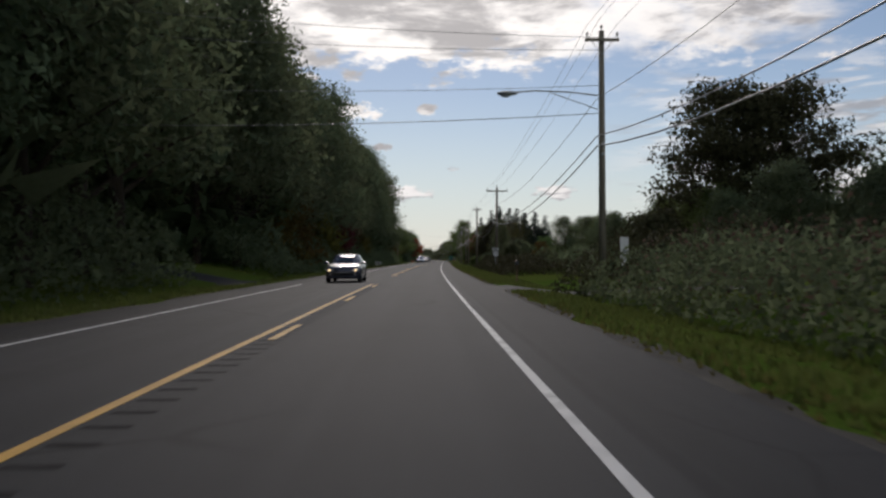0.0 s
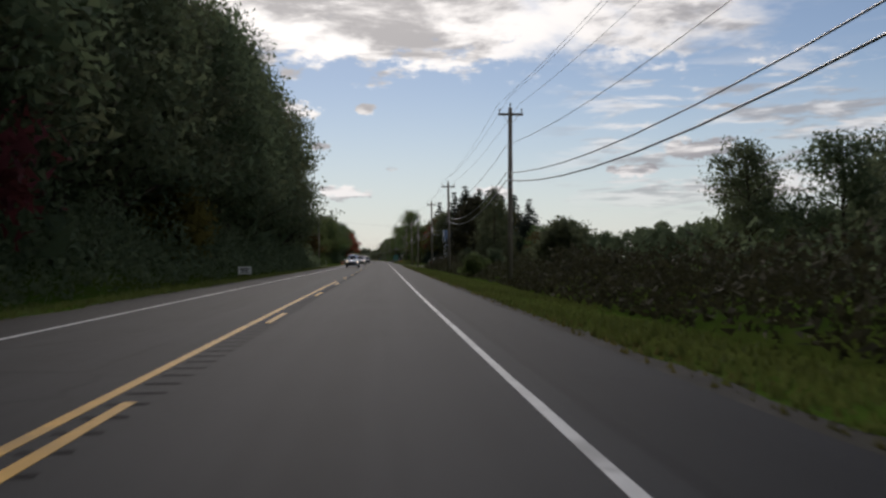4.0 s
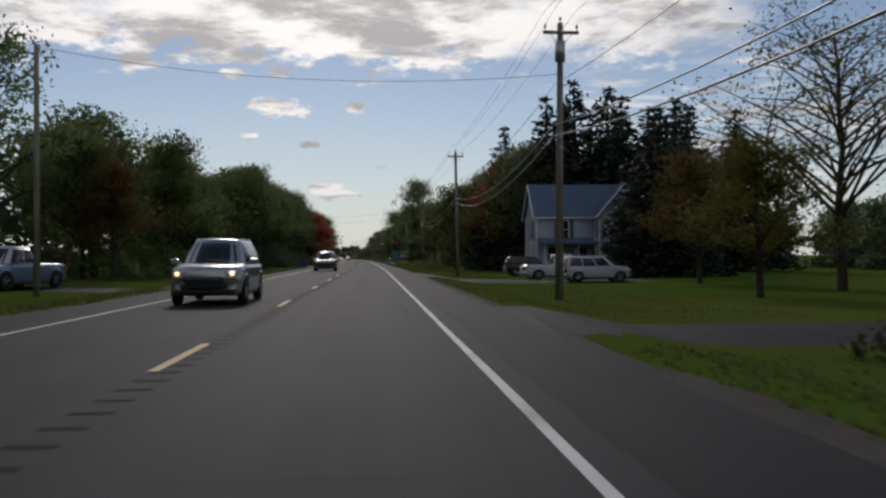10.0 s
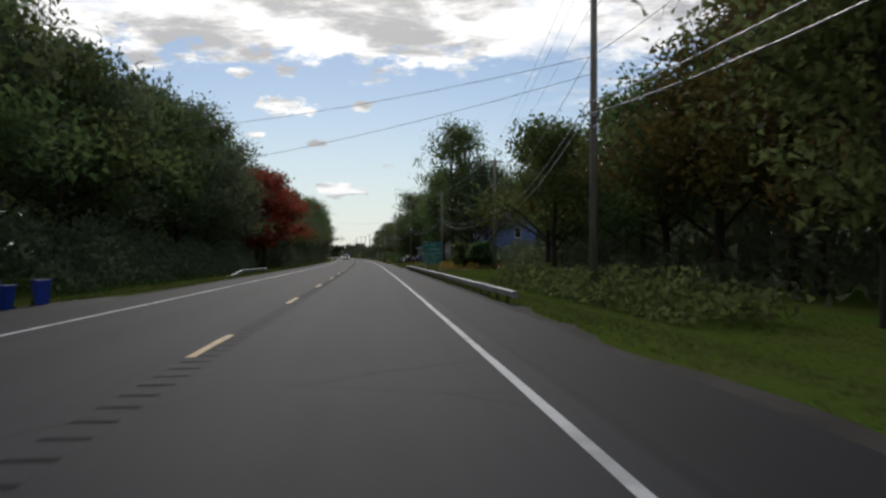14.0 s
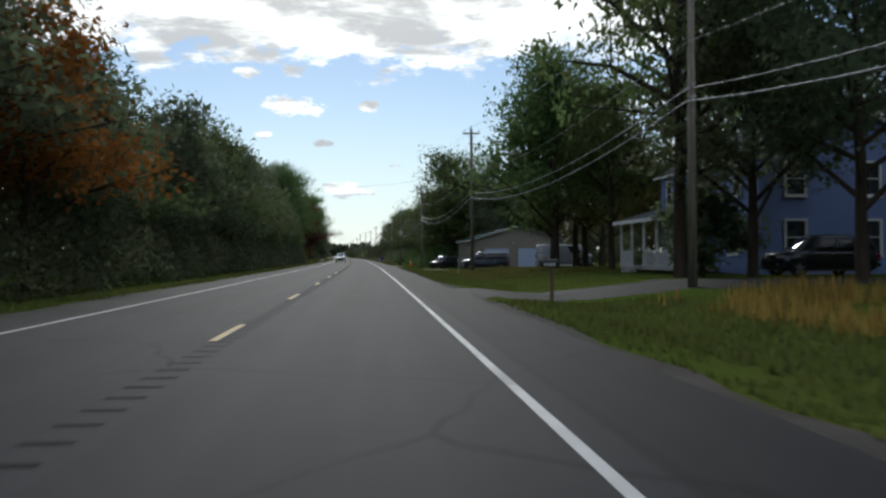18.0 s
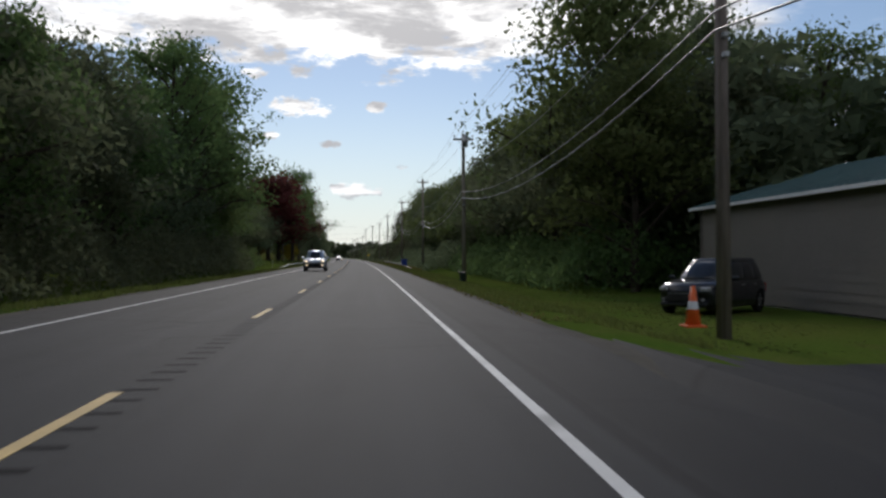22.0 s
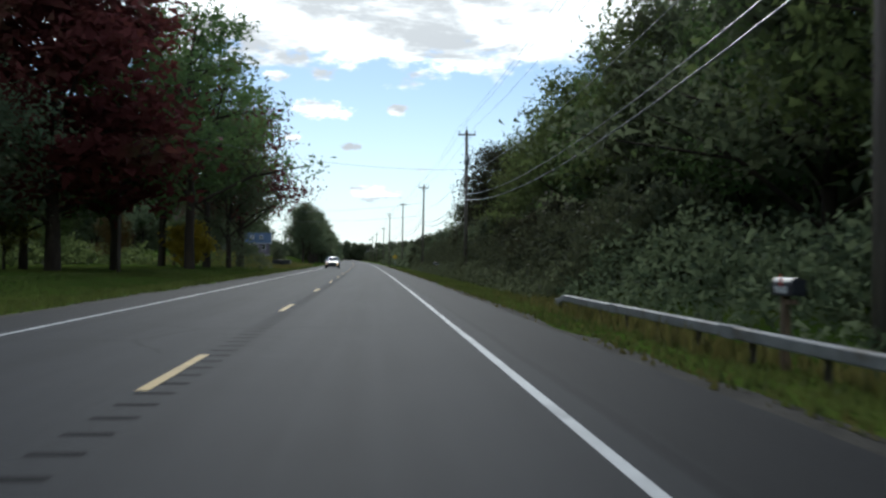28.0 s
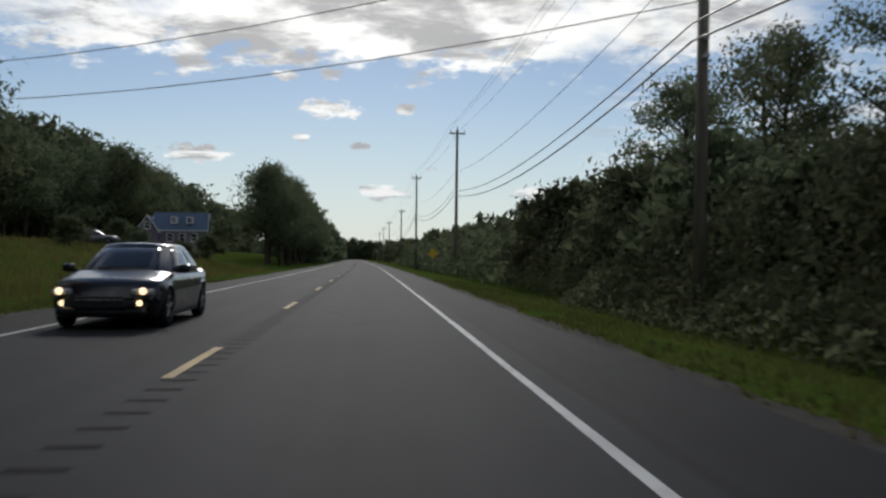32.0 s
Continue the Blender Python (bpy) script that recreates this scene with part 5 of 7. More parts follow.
def panel_door(parent, m, w, h, mat, rows=4, cols=1, name="garage_door", frame_mat=None):
    d = part(name, box(w, 0.06, h, (0, -0.03, 0), 0.01), mat, parent)
    d.matrix_local = m
    share = (0.985, 0.97) if cols == 1 else (0.82, 0.72)
    for r in range(rows):
        for c in range(cols):
            part("panel", box(w / cols * share[0], 0.03, h / rows * share[1], (-w / 2 + w * (c + 0.5) / cols, -0.065, h * (r + (1 - share[1]) / 2) / rows), 0.01), mat, d)
    fr = bmesh.new()
    for x in (-w / 2 - 0.07, w / 2 + 0.07):
        box(0.14, 0.10, h + 0.14, (x, -0.05, 0), 0.01, bm=fr)
    box(w, 0.10, 0.14, (0, -0.05, h), 0.01, bm=fr)
    part("door_frame", fr, frame_mat or TRIM, d)
    part("handle", box(0.14, 0.05, 0.03, (0, -0.1, h * 0.3), 0.008), METAL, d)
    return d


def white_house():
    h = thing("house", Matrix.Translation((25.0, 173.0, ground_height(173, 18.5) + 0.15)) @ Matrix.Rotation(radians(-1.0), 4, "Z"),
              "white clapboard farmhouse with a blue-grey metal roof and a porch", "house")
    block(h, 0, 11.0, 0, 6.0, 5.75, 3.15, "x", SIDING, ROOF_BLUE)
    block(h, 5.7, 10.6, -2.6, 2.9, 5.75, 2.9, "y", SIDING, ROOF_BLUE)
    porch(h, 0.3, 5.6, -2.0, 0.0, 2.9, ROOF_BLUE, 4)
    window(h, face_pose(2.75, -0.02, 4.25, 0), 0.95, 1.75, shutters=True)
    window(h, face_pose(8.15, -2.62, 4.25, 0), 0.85, 1.6)
    window(h, face_pose(8.15, -2.62, 1.7, 0), 0.95, 1.5)
    window(h, face_pose(5.68, -1.3, 4.25, -90), 0.8, 1.75, shutters=True)
    window(h, face_pose(-0.02, 2.5, 4.2, -90), 0.85, 1.75, shutters=True)
    # bay of three tall lights beside the porch
    for y in (1.3, 2.25, 3.2):
        window(h, face_pose(-0.02, y, 1.75, -90), 0.62, 1.75)
    part("band_board", box(0.06, 3.3, 0.16, (-0.04, 2.25, 2.9), 0.01), TRIM, h)
    panel_door(h, face_pose(3.3, -0.02, 0.3, 0), 0.95, 2.05, OLD_DOOR, 3, 2, "front_door")
    window(h, face_pose(1.5, -0.02, 1.75, 0), 0.8, 1.5)
    window(h, face_pose(4.7, -0.02, 1.75, 0), 0.8, 1.5)
    for x, y in ((0.0, 0.0), (0.0, 6.0), (5.68, -2.62), (10.62, -2.62)):
        part("corner_board", box(0.14, 0.14, 5.7, (x, y, 0), 0.01), TRIM, h)
    return h


def garage():
    g = thing("garage", Matrix.Translation((24.0, 391.0, ground_height(391, 17) + 0.05)) @ Matrix.Rotation(radians(0.4), 4, "Z"),
              "tan metal-sided garage with a green roof and pale blue overhead doors", "garage")
    block(g, 0, 11.9, 0, 17, 3.75, 1.72, "y", TAN, ROOF_GREEN, board=0.3, over=0.4, edge=TAN)
    for x in (3.0, 7.4):
        panel_door(g, face_pose(x, -0.03, 0.02, 0), 3.2, 2.6, DOOR_WHITE, frame_mat=TAN)
    for k in range(5):
        part("corner_trim", box(0.08, 0.08, 3.7, (-0.03 if k < 2 else 11.93, 0 if k % 2 else 17, 0)), TAN, g)
        if k == 3:
            break
    part("wall_lamp", box(0.2, 0.2, 0.25, (5.2, -0.15, 3.2), 0.04), METAL, g)
    return g


def porch_house():
    h = thing("house", Matrix.Translation((27.9, 316.0, ground_height(322, 22) + 0.05)),
              "two-storey house with pale blue clapboards and a long porch under trees", "house")
    block(h, 0, 8.0, 0, 13.6, 5.7, 2.3, "y", SIDING_BLUE, ROOF_GREY)
    for x in (1.6, 5.2):
        window(h, face_pose(x, -0.02, 4.4, 0), 0.85, 1.45)
        window(h, face_pose(x, -0.02, 1.7, 0), 0.9, 1.5)
    for y in (2.5, 7.0, 12.0):
        window(h, face_pose(-0.02, y, 4.5, -90), 0.8, 1.4)
    for y in (3.0, 8.0):
        window(h, face_pose(-0.02, y, 1.75, -90), 0.9, 1.5)
    panel_door(h, face_pose(-0.03, 10.4, 0.3, -90), 0.95, 2.05, OLD_DOOR, 3, 2, "front_door")
    # porch along the road side
    part("porch_deck", box(2.5, 9.2, 0.2, (-1.3, 9.2, 0.1), 0.02), BOARD, h)
    b = bmesh.new()
    vs = [b.verts.new(v) for v in ((-2.85, 4.3, 2.9), (-2.85, 14.1, 2.9), (-0.03, 14.1, 3.75), (-0.03, 4.3, 3.75), (-2.85, 4.3, 2.74), (-2.85, 14.1, 2.74), (-0.03, 14.1, 3.55), (-0.03, 4.3, 3.55))]
    for q in ((3, 2, 1, 0), (4, 5, 6, 7), (0, 1, 5, 4), (1, 2, 6, 5), (2, 3, 7, 6), (3, 0, 4, 7)):
        b.faces.new([vs[i] for i in q])
    part("porch_roof", b, ROOF_GREY, h)
    part("fascia", box(0.05, 9.8, 0.2, (-2.88, 9.2, 2.72), 0.01), TRIM, h)
    for y in (4.8, 7.1, 9.3, 11.5, 13.6):
        p = box(0.13, 0.13, 2.5, (-2.5, y, 0.28), 0.012)
        box(0.2, 0.2, 0.12, (-2.5, y, 2.66), 0.012, bm=p)
        box(0.18, 0.18, 0.14, (-2.5, y, 0.28), 0.012, bm=p)
        part("post", p, TRIM, h)
    for y0, y1 in ((4.8, 9.3), (11.5, 13.6)):
        part("handrail", box(0.07, y1 - y0, 0.06, (-2.5, (y0 + y1) / 2, 1.1), 0.01), TRIM, h)
        n = int((y1 - y0) / 0.2)
        for k in range(n):
            part("baluster", box(0.04, 0.04, 0.8, (-2.5, y0 + 0.1 + (y1 - y0 - 0.2) * k / n, 0.3)), TRIM, h)
    for k in range(2):
        part("step", box(0.4, 1.6, 0.16, (-2.75 - 0.3 * k, 10.4, 0.1 - 0.16 * k), 0.01), BOARD, h)
    return h


def shed():
    s = thing("shed", stand(110.8, -17.2, ground_height(124, -17) + 0.02) @ Matrix.Rotation(radians(90), 4, "Z"),
              "long low shed of weathered mauve boards with grey doors", "shed")
    # x runs along the road, the front looks at the road
    block(s, 0, 22, 0, 7, 2.9, 1.1, "x", PURPLE, ROOF_GREY, board=0.22, over=0.45)
    for x, w in ((13.0, 2.2), (15.5, 2.2), (19.0, 2.3)):
        panel_door(s, face_pose(x, -0.03, 0.02, 0), w, 2.3, OLD_DOOR, 1, 5, "barn_door")
    window(s, face_pose(4.0, -0.02, 1.7, 0), 1.2, 0.9)
    window(s, face_pose(9.0, -0.02, 1.7, 0), 1.0, 0.9)
    return s


def far_house():
    h = thing("house", Matrix.Translation((-29.5, 738.0, ground_height(738, -26) - 0.35)) @ Matrix.Rotation(radians(8), 4, "Z") @ Matrix.Scale(0.84, 4),
              "distant dark-sided house with a blue metal roof and white window frames", "house")
    block(h, 0, 8.5, 0, 7, 3.6, 2.9, "x", PURPLE, ROOF_BLUE)
    block(h, -2.6, 0.8, -1.5, 5, 3.4, 2.4, "y", PURPLE, ROOF_BLUE)
    window(h, face_pose(-0.9, -1.52, 4.2, 0), 0.9, 1.1)
    for x in (2.6, 4.6, 6.6):
        window(h, face_pose(x, -0.02, 2.2, 0), 0.9, 1.3)
    # dormers
    for x in (3.2, 5.8):
        part("dormer", box(1.2, 1.6, 1.3, (x, 1.3, 4.5), 0.03), SIDING, h)
        window(h, face_pose(x, 0.48, 5.2, 0), 0.7, 0.8)
    return h


white_house()
garage()
porch_house()
shed()
far_house()

# ---- vehicles ----
TYRE = material("tyre_rubber", (0.018, 0.018, 0.018), 0.85, spread=0.2, fine=50, spec=0.3)
RIM = material("alloy_rim", (0.45, 0.45, 0.46), 0.3, metal=0.9, spread=0.1, fine=30)
BLACK = material("black_plastic", (0.015, 0.015, 0.016), 0.6, spread=0.2)
LAMP_CLEAR = material("headlamp_lens", (0.34, 0.35, 0.36), 0.08, spread=0.05)
LAMP_ON = material("headlamp_lit", (0.9, 0.85, 0.7), 0.2, spread=0.02, emit=((1.0, 0.72, 0.4), 1.6))
LAMP_RED = material("tail_lamp", (0.35, 0.02, 0.015), 0.15, spread=0.05)
PLATE = material("number_plate", (0.6, 0.55, 0.35), 0.5, spread=0.05)
TINT = glass_material("car_glass", (0.03, 0.035, 0.04))


def paint(name, colour, metal=0.3):
    return material(name, colour, 0.28, metal=metal, spread=0.04, scale=0.8, fine=120, coat=0.6)


PAINTS = {"black": paint("paint_black", (0.012, 0.013, 0.016)), "white": paint("paint_white", (0.47, 0.49, 0.54), 0.0),
          "silver": paint("paint_silver", (0.36, 0.37, 0.38), 0.5), "blue": paint("paint_pale_blue", (0.26, 0.33, 0.44), 0.4),
          "pale": paint("paint_pale_silver", (0.36, 0.43, 0.50), 0.4),
          "navy": paint("paint_navy", (0.022, 0.03, 0.055)), "grey": paint("paint_grey", (0.09, 0.095, 0.10), 0.4),
          "mauve": paint("paint_mauve", (0.22, 0.20, 0.26), 0.2), "two": paint("paint_steel_blue", (0.15, 0.20, 0.29), 0.3)}

# length, width, roof height, belt height, then the cabin: rear base, rear top, front top, front base (from the tail, as shares), tail and nose deck heights
SHAPES = {"sedan": (4.85, 1.84, 1.45, 0.93, 0.10, 0.24, 0.56, 0.73, 0.97, 0.80),
          "suv": (4.65, 1.88, 1.72, 1.05, 0.02, 0.07, 0.60, 0.74, 1.03, 0.98),
          "minivan": (5.1, 1.98, 1.76, 1.06, 0.01, 0.05, 0.64, 0.82, 1.03, 0.95),
          "van": (4.9, 1.95, 1.85, 1.08, 0.005, 0.03, 0.76, 0.88, 1.1, 1.0),
          "wagon": (5.5, 1.98, 1.48, 0.92, 0.03, 0.08, 0.58, 0.70, 0.9, 0.85),
          "pickup": (5.7, 2.0, 1.88, 1.12, 0.40, 0.43, 0.66, 0.77, 1.12, 1.08)}


def car(shape, colour, m, label, lit=False, category="car", group=""):
    """A vehicle that faces +y, standing at z 0."""
    length, width, roof, belt, r0, r1, f1, f0, tail, nose = SHAPES[shape]
    mat = PAINTS[colour]
    top = thing({"sedan": "sedan", "suv": "suv", "minivan": "minivan", "van": "van", "wagon": "station_wagon", "pickup": "pickup_truck"}[shape], m, label, category, group)
    w = width / 2
    z0 = 0.24 if shape in ("suv", "pickup", "van") else 0.18
    wr = {"suv": 0.36, "pickup": 0.39, "van": 0.36}.get(shape, 0.33)
    axles = [(0.19 - 0.5) * length, (0.81 - 0.5) * length]
    us = sorted(set([0, 0.004, 0.012, 0.025, 0.045, 0.07, 0.93, 0.955, 0.975, 0.988, 0.996, 1.0, round(r0 + 0.02, 3), round(f0, 3)]
                    + [round(0.10 + 0.02 * k, 3) for k in range(41)]))
    blunt = shape in ("suv", "pickup", "van")
    b = bmesh.new()
    rings = []
    for u in us:
        y = (u - 0.5) * length
        endcap = min(u, 1 - u)
        e = max(0, 1 - endcap / 0.07)
        low = z0 + 0.16 * e ** 2
        drop = 0.10 if blunt else 0.16
        deck = float(np.interp(u, [0, 0.012, 0.03, 0.06, max(r0, 0.065), max(r0, 0.065) + 0.03, f0 - 0.03, f0, 0.86, 0.93, 0.965, 0.988, 1.0],
                               [tail - 0.30, tail - 0.14, tail - 0.04, tail, tail, belt, belt, belt + 0.01, (belt + 2 * nose) / 3, nose, nose - 0.5 * drop, nose - 1.4 * drop, nose - 0.30]))
        pinch = 1 - 0.10 * max(0, 1 - endcap / 0.16) ** 2
        hw = w * pinch
        mid = low + (deck - low) * 0.5
        side = [(0.80, low), (0.93, low + 0.03), (0.975, low + 0.10), (0.99, low + 0.22), (1.0, mid), (0.995, mid + 0.10), (0.985, deck - 0.17), (0.972, deck - 0.10),
                (0.94, deck - 0.045), (0.88, deck - 0.012), (0.74, deck + 0.012), (0.45, deck + 0.03), (0.16, deck + 0.036)]
        pts = []
        for x, z in side:
            # rounded plan at both ends, and openings over the wheels
            back_ = (0.34 if u > 0.5 else 0.22) * max(0, 1 - endcap / 0.2) * abs(x) ** 3
            yy = y - math.copysign(back_, u - 0.5)
            for ax in axles:
                g = (wr + 0.055) ** 2 - (yy - ax) ** 2
                if g > 0 and x > 0.85:
                    z = max(z, min(wr + math.sqrt(g), deck - 0.12))
            pts.append((x * hw, yy, z))
        ring = [(-x, yy, z) for x, yy, z in pts] + list(reversed(pts))
        rings.append([b.verts.new(p) for p in ring])
    n = len(rings[0])
    for a, c in zip(rings[:-1], rings[1:]):
        for k in range(n):
            b.faces.new((a[k], a[(k + 1) % n], c[(k + 1) % n], c[k])).smooth = True
    b.faces.new(rings[0])
    b.faces.new(list(reversed(rings[-1])))
    bmesh.ops.recalc_face_normals(b, faces=b.faces[:])
    part("body", b, mat, top)
    # the cabin: one shell with rounded corners, its panes lying flush in it
    yb = [(u - 0.5) * length for u in (r0, r1, f1, f0)]
    wb, wt = w * 0.935, w * 0.70
    zr = roof - 0.07
    power = 5.0

    def shell(cx, cy, v, out=0.0):
        """A place on the cabin: cx and cy on its rounded outline, v from the belt to the roof."""
        hw = wb + (wt - wb) * v ** 1.35 + out
        y0, y1 = yb[0] + (yb[1] - yb[0]) * v ** 1.15, yb[3] + (yb[2] - yb[3]) * v ** 1.1
        bow_ = (0.17 * (1 - 0.4 * v) if cy > 0 else -0.07) * (1 - cx * cx) * abs(cy)
        return (hw * cx, (y0 + y1) / 2 + ((y1 - y0) / 2 + out) * cy + bow_, belt - 0.03 + (zr - belt + 0.03) * v + 0.02 * (1 - cx * cx) * v)

    q = bmesh.new()
    steps = [(v, 1.0, 0.0) for v in (0, 0.15, 0.3, 0.45, 0.6, 0.75, 0.88, 1.0)] + [(1.0, 0.965, 0.030), (1.0, 0.88, 0.050), (1.0, 0.65, 0.066), (1.0, 0.3, 0.074)]
    rings = []
    for v, k_, lift in steps:
        ring = []
        for i in range(56):
            a_ = 2 * math.pi * (i + 0.5) / 56
            cx, cy = (math.copysign(abs(f_(a_)) ** (2 / power), f_(a_)) for f_ in (math.cos, math.sin))
            x, y, z = shell(cx, cy, v)
            ym = (yb[1] + yb[2]) / 2
            ring.append(q.verts.new((x * k_, ym + (y - ym) * k_, z + lift)))
        rings.append(ring)
    for ra, rb in zip(rings[:-1], rings[1:]):
        for i in range(56):
            q.faces.new((ra[i], ra[(i + 1) % 56], rb[(i + 1) % 56], rb[i])).smooth = True
    q.faces.new(rings[-1]).smooth = True
    q.faces.new(list(reversed(rings[0])))
    part("cabin", q, PAINTS["white"] if colour == "two" else mat, top)

    def pane_(name, a0, a1, v0, v1, where):
        """A pane between two shares of the outline and two heights; where: front, back or a side."""
        g = bmesh.new()
        rows_ = []
        for off_ in (0.006, -0.006):
            for j in range(5):
                row = []
                for k in range(9):
                    a_ = a0 + (a1 - a0) * k / 8
                    e_ = max(0.0, 1 - abs(a_) ** power) ** (1 / power)
                    cx, cy = (a_, e_) if where == "front" else (-a_, -e_) if where == "back" else (where * e_, where * -a_)
                    row.append(g.verts.new(shell(cx, cy, v0 + (v1 - v0) * j / 4, off_)))
                rows_.append(row)
        for base in (0, 5):
            for j in range(4):
                for k in range(8):
                    r_, t_ = rows_[base + j], rows_[base + j + 1]
                    g.faces.new((r_[k], r_[k + 1], t_[k + 1], t_[k])).smooth = True
        for j in range(4):
            for k in (0, 8):
                g.faces.new((rows_[j][k], rows_[j + 1][k], rows_[j + 6][k], rows_[j + 5][k]))
        for k in range(8):
            for j in (0, 4):
                g.faces.new((rows_[j][k], rows_[j][k + 1], rows_[j + 5][k + 1], rows_[j + 5][k]))
        bmesh.ops.recalc_face_normals(g, faces=g.faces[:])
        return part(name, g, TINT, top)

    pane_("windscreen", -0.93, 0.93, 0.03, 0.93, "front")
    pane_("rear_window", -0.88, 0.88, 0.16, 0.90, "back")
    posts = {"sedan": (0.09, 0.5, 0.92), "pickup": (0.07, 0.52, 0.93), "suv": (0.07, 0.33, 0.62, 0.92), "wagon": (0.06, 0.36, 0.66, 0.93), "minivan": (0.06, 0.34, 0.66, 0.92), "van": (0.05, 0.70, 0.93)}[shape]
    for s in (-1, 1):
        for a, c in zip(posts[:-1], posts[1:]):
            if not (shape == "van" and a < 0.5):
                lo_, hi_ = 2 * a - 1 + 0.028, 2 * c - 1 - 0.028
                pane_("side_window", lo_ * -s, hi_ * -s, 0.12, 0.90, s)
    if blunt or shape in ("minivan", "wagon"):
        for s in (-1, 1):
            tube("roof_rail", [(s * wt * 0.86, yb[1] + 0.25, zr + 0.03), (s * wt * 0.88, yb[1] + 0.4, zr + 0.075), (s * wt * 0.88, yb[2] - 0.4, zr + 0.075), (s * wt * 0.86, yb[2] - 0.2, zr + 0.03)], 0.011, BLACK if colour in ("white", "black") else RIM, top, 6)
    if shape == "pickup":
        part("bed", box(w * 1.6, length * (r0 - 0.06), 0.03, (0, (r0 / 2 + 0.015 - 0.5) * length, tail + 0.03), 0.004), BLACK, top)
    # wheels
    for s in (-1, 1):
        for u in (0.19, 0.81):
            y = (u - 0.5) * length
            a = bmesh.new()
            rim_ = [a.verts.new((s * w * 0.955, y + math.cos(t) * (wr + 0.05), wr + math.sin(t) * (wr + 0.05))) for t in [math.pi * k / 16 for k in range(17)]]
            deep = [a.verts.new((s * (w - 0.28), v.co.y, v.co.z)) for v in rim_]
            for k in range(16):
                a.faces.new((rim_[k], rim_[k + 1], deep[k + 1], deep[k]))
            a.faces.new(deep)
            part("wheel_arch", a, BLACK, top)
            t_ = bmesh.new()
            prof = [(0.0, 0.62), (0.0, 0.92), (0.03, 1.0), (0.17, 1.0), (0.2, 0.92), (0.2, 0.62)]
            prev = None
            for k in range(25):
                ang = 2 * math.pi * k / 24
                cur = [t_.verts.new((s * (w * 0.985 - dx), y + math.cos(ang) * wr * rr, wr + math.sin(ang) * wr * rr)) for dx, rr in prof]
                if prev:
                    for j in range(len(prof) - 1):
                        fc = t_.faces.new((prev[j], prev[j + 1], cur[j + 1], cur[j]))
                        fc.smooth = True
                prev = cur
            wheel = part("wheel", t_, TYRE, top)
            rm = bmesh.new()
            for k in range(5):
                ang = 2 * math.pi * k / 5
                box(0.03, wr * 0.14, wr * 0.6, (0, 0, 0.0), 0.006, bm=rm)
                bmesh.ops.rotate(rm, verts=rm.verts[:], matrix=Matrix.Rotation(2 * math.pi / 5, 3, "X"))
            rod(wr * 0.13, wr * 0.11, 0.035, (-0.015, 0, 0), 12, "X", bm=rm)
            bmesh.ops.translate(rm, verts=rm.verts[:], vec=(s * (w * 0.985 - 0.012), y, wr))
            part("rim", rm, RIM, wheel)
    # lamps, grille, bumpers, mirrors, plates
    front, back = length / 2, -length / 2
    lz = nose - (0.235 if blunt else 0.225)
    for s in (-1, 1):
        turn_ = Matrix.Rotation(radians(-s * 24), 4, "Z")
        lens = part("headlamp", box(0.32 if blunt else 0.38, 0.12, 0.13 if blunt else 0.10, (s * w * 0.70, front - 0.165, lz), 0.045, turn_), LAMP_CLEAR, top)
        bulb = bmesh.new()
        bmesh.ops.create_uvsphere(bulb, u_segments=12, v_segments=8, radius=0.06, matrix=Matrix.Translation((s * w * 0.72, front - 0.085, lz + 0.06)))
        part("bulb", bulb, LAMP_ON if lit else LAMP_CLEAR, lens)
        if shape in ("sedan", "suv"):
            part("fog_lamp", rod(0.05, 0.045, 0.04, (s * w * 0.66, front - 0.10, z0 + 0.26), 12, "Y"), LAMP_ON if lit and colour in ("black", "pale") else LAMP_CLEAR, top)
        part("tail_lamp", box(0.24, 0.10, 0.3, (s * w * 0.74, back + 0.08, tail - 0.40), 0.04, Matrix.Rotation(radians(s * 14), 4, "Z")), LAMP_RED, top)
        mir = box(0.22, 0.12, 0.15, (s * (w + 0.09), yb[3] - 0.28, belt - 0.01), 0.055)
        box(0.14, 0.05, 0.05, (s * (w - 0.03), yb[3] - 0.27, belt - 0.01), 0.015, bm=mir)
        part("mirror", mir, mat, top)
        for a in posts[1:-1]:
            hy = yb[0] + (yb[3] - yb[0]) * a + 0.12
            part("door_handle", box(0.03, 0.18, 0.035, (s * (w - 0.012), hy, belt - 0.17), 0.008), RIM, top)
        part("sill", box(0.05, length * 0.46, 0.09, (s * w * 0.93, 0, z0 - 0.01), 0.02), BLACK, top)
    gw = width * (0.50 if blunt else 0.44)
    grille = part("grille", box(gw, 0.10, 0.20, (0, front - 0.045, nose - 0.45), 0.03), BLACK, top)
    for k in range(3):
        part("slat", box(gw * 0.94, 0.03, 0.016, (0, front + 0.003, nose - 0.42 + 0.055 * k), 0.005), RIM if k == 2 else BLACK, grille)
    part("air_intake", box(width * 0.62, 0.10, 0.11, (0, front - 0.05, z0 + 0.20), 0.03), BLACK, top)
    part("front_bumper", box(width * 0.78, 0.16, 0.11, (0, front - 0.13, z0 + 0.06), 0.045), BLACK if blunt else mat, top)
    part("rear_bumper", box(width * 0.8, 0.16, 0.18, (0, back + 0.07, z0 + 0.14), 0.06), RIM if shape in ("pickup", "wagon") else mat, top)
    part("number_plate", box(0.31, 0.02, 0.155, (0, back - 0.012, z0 + 0.42), 0.006), PLATE, top)
    return top


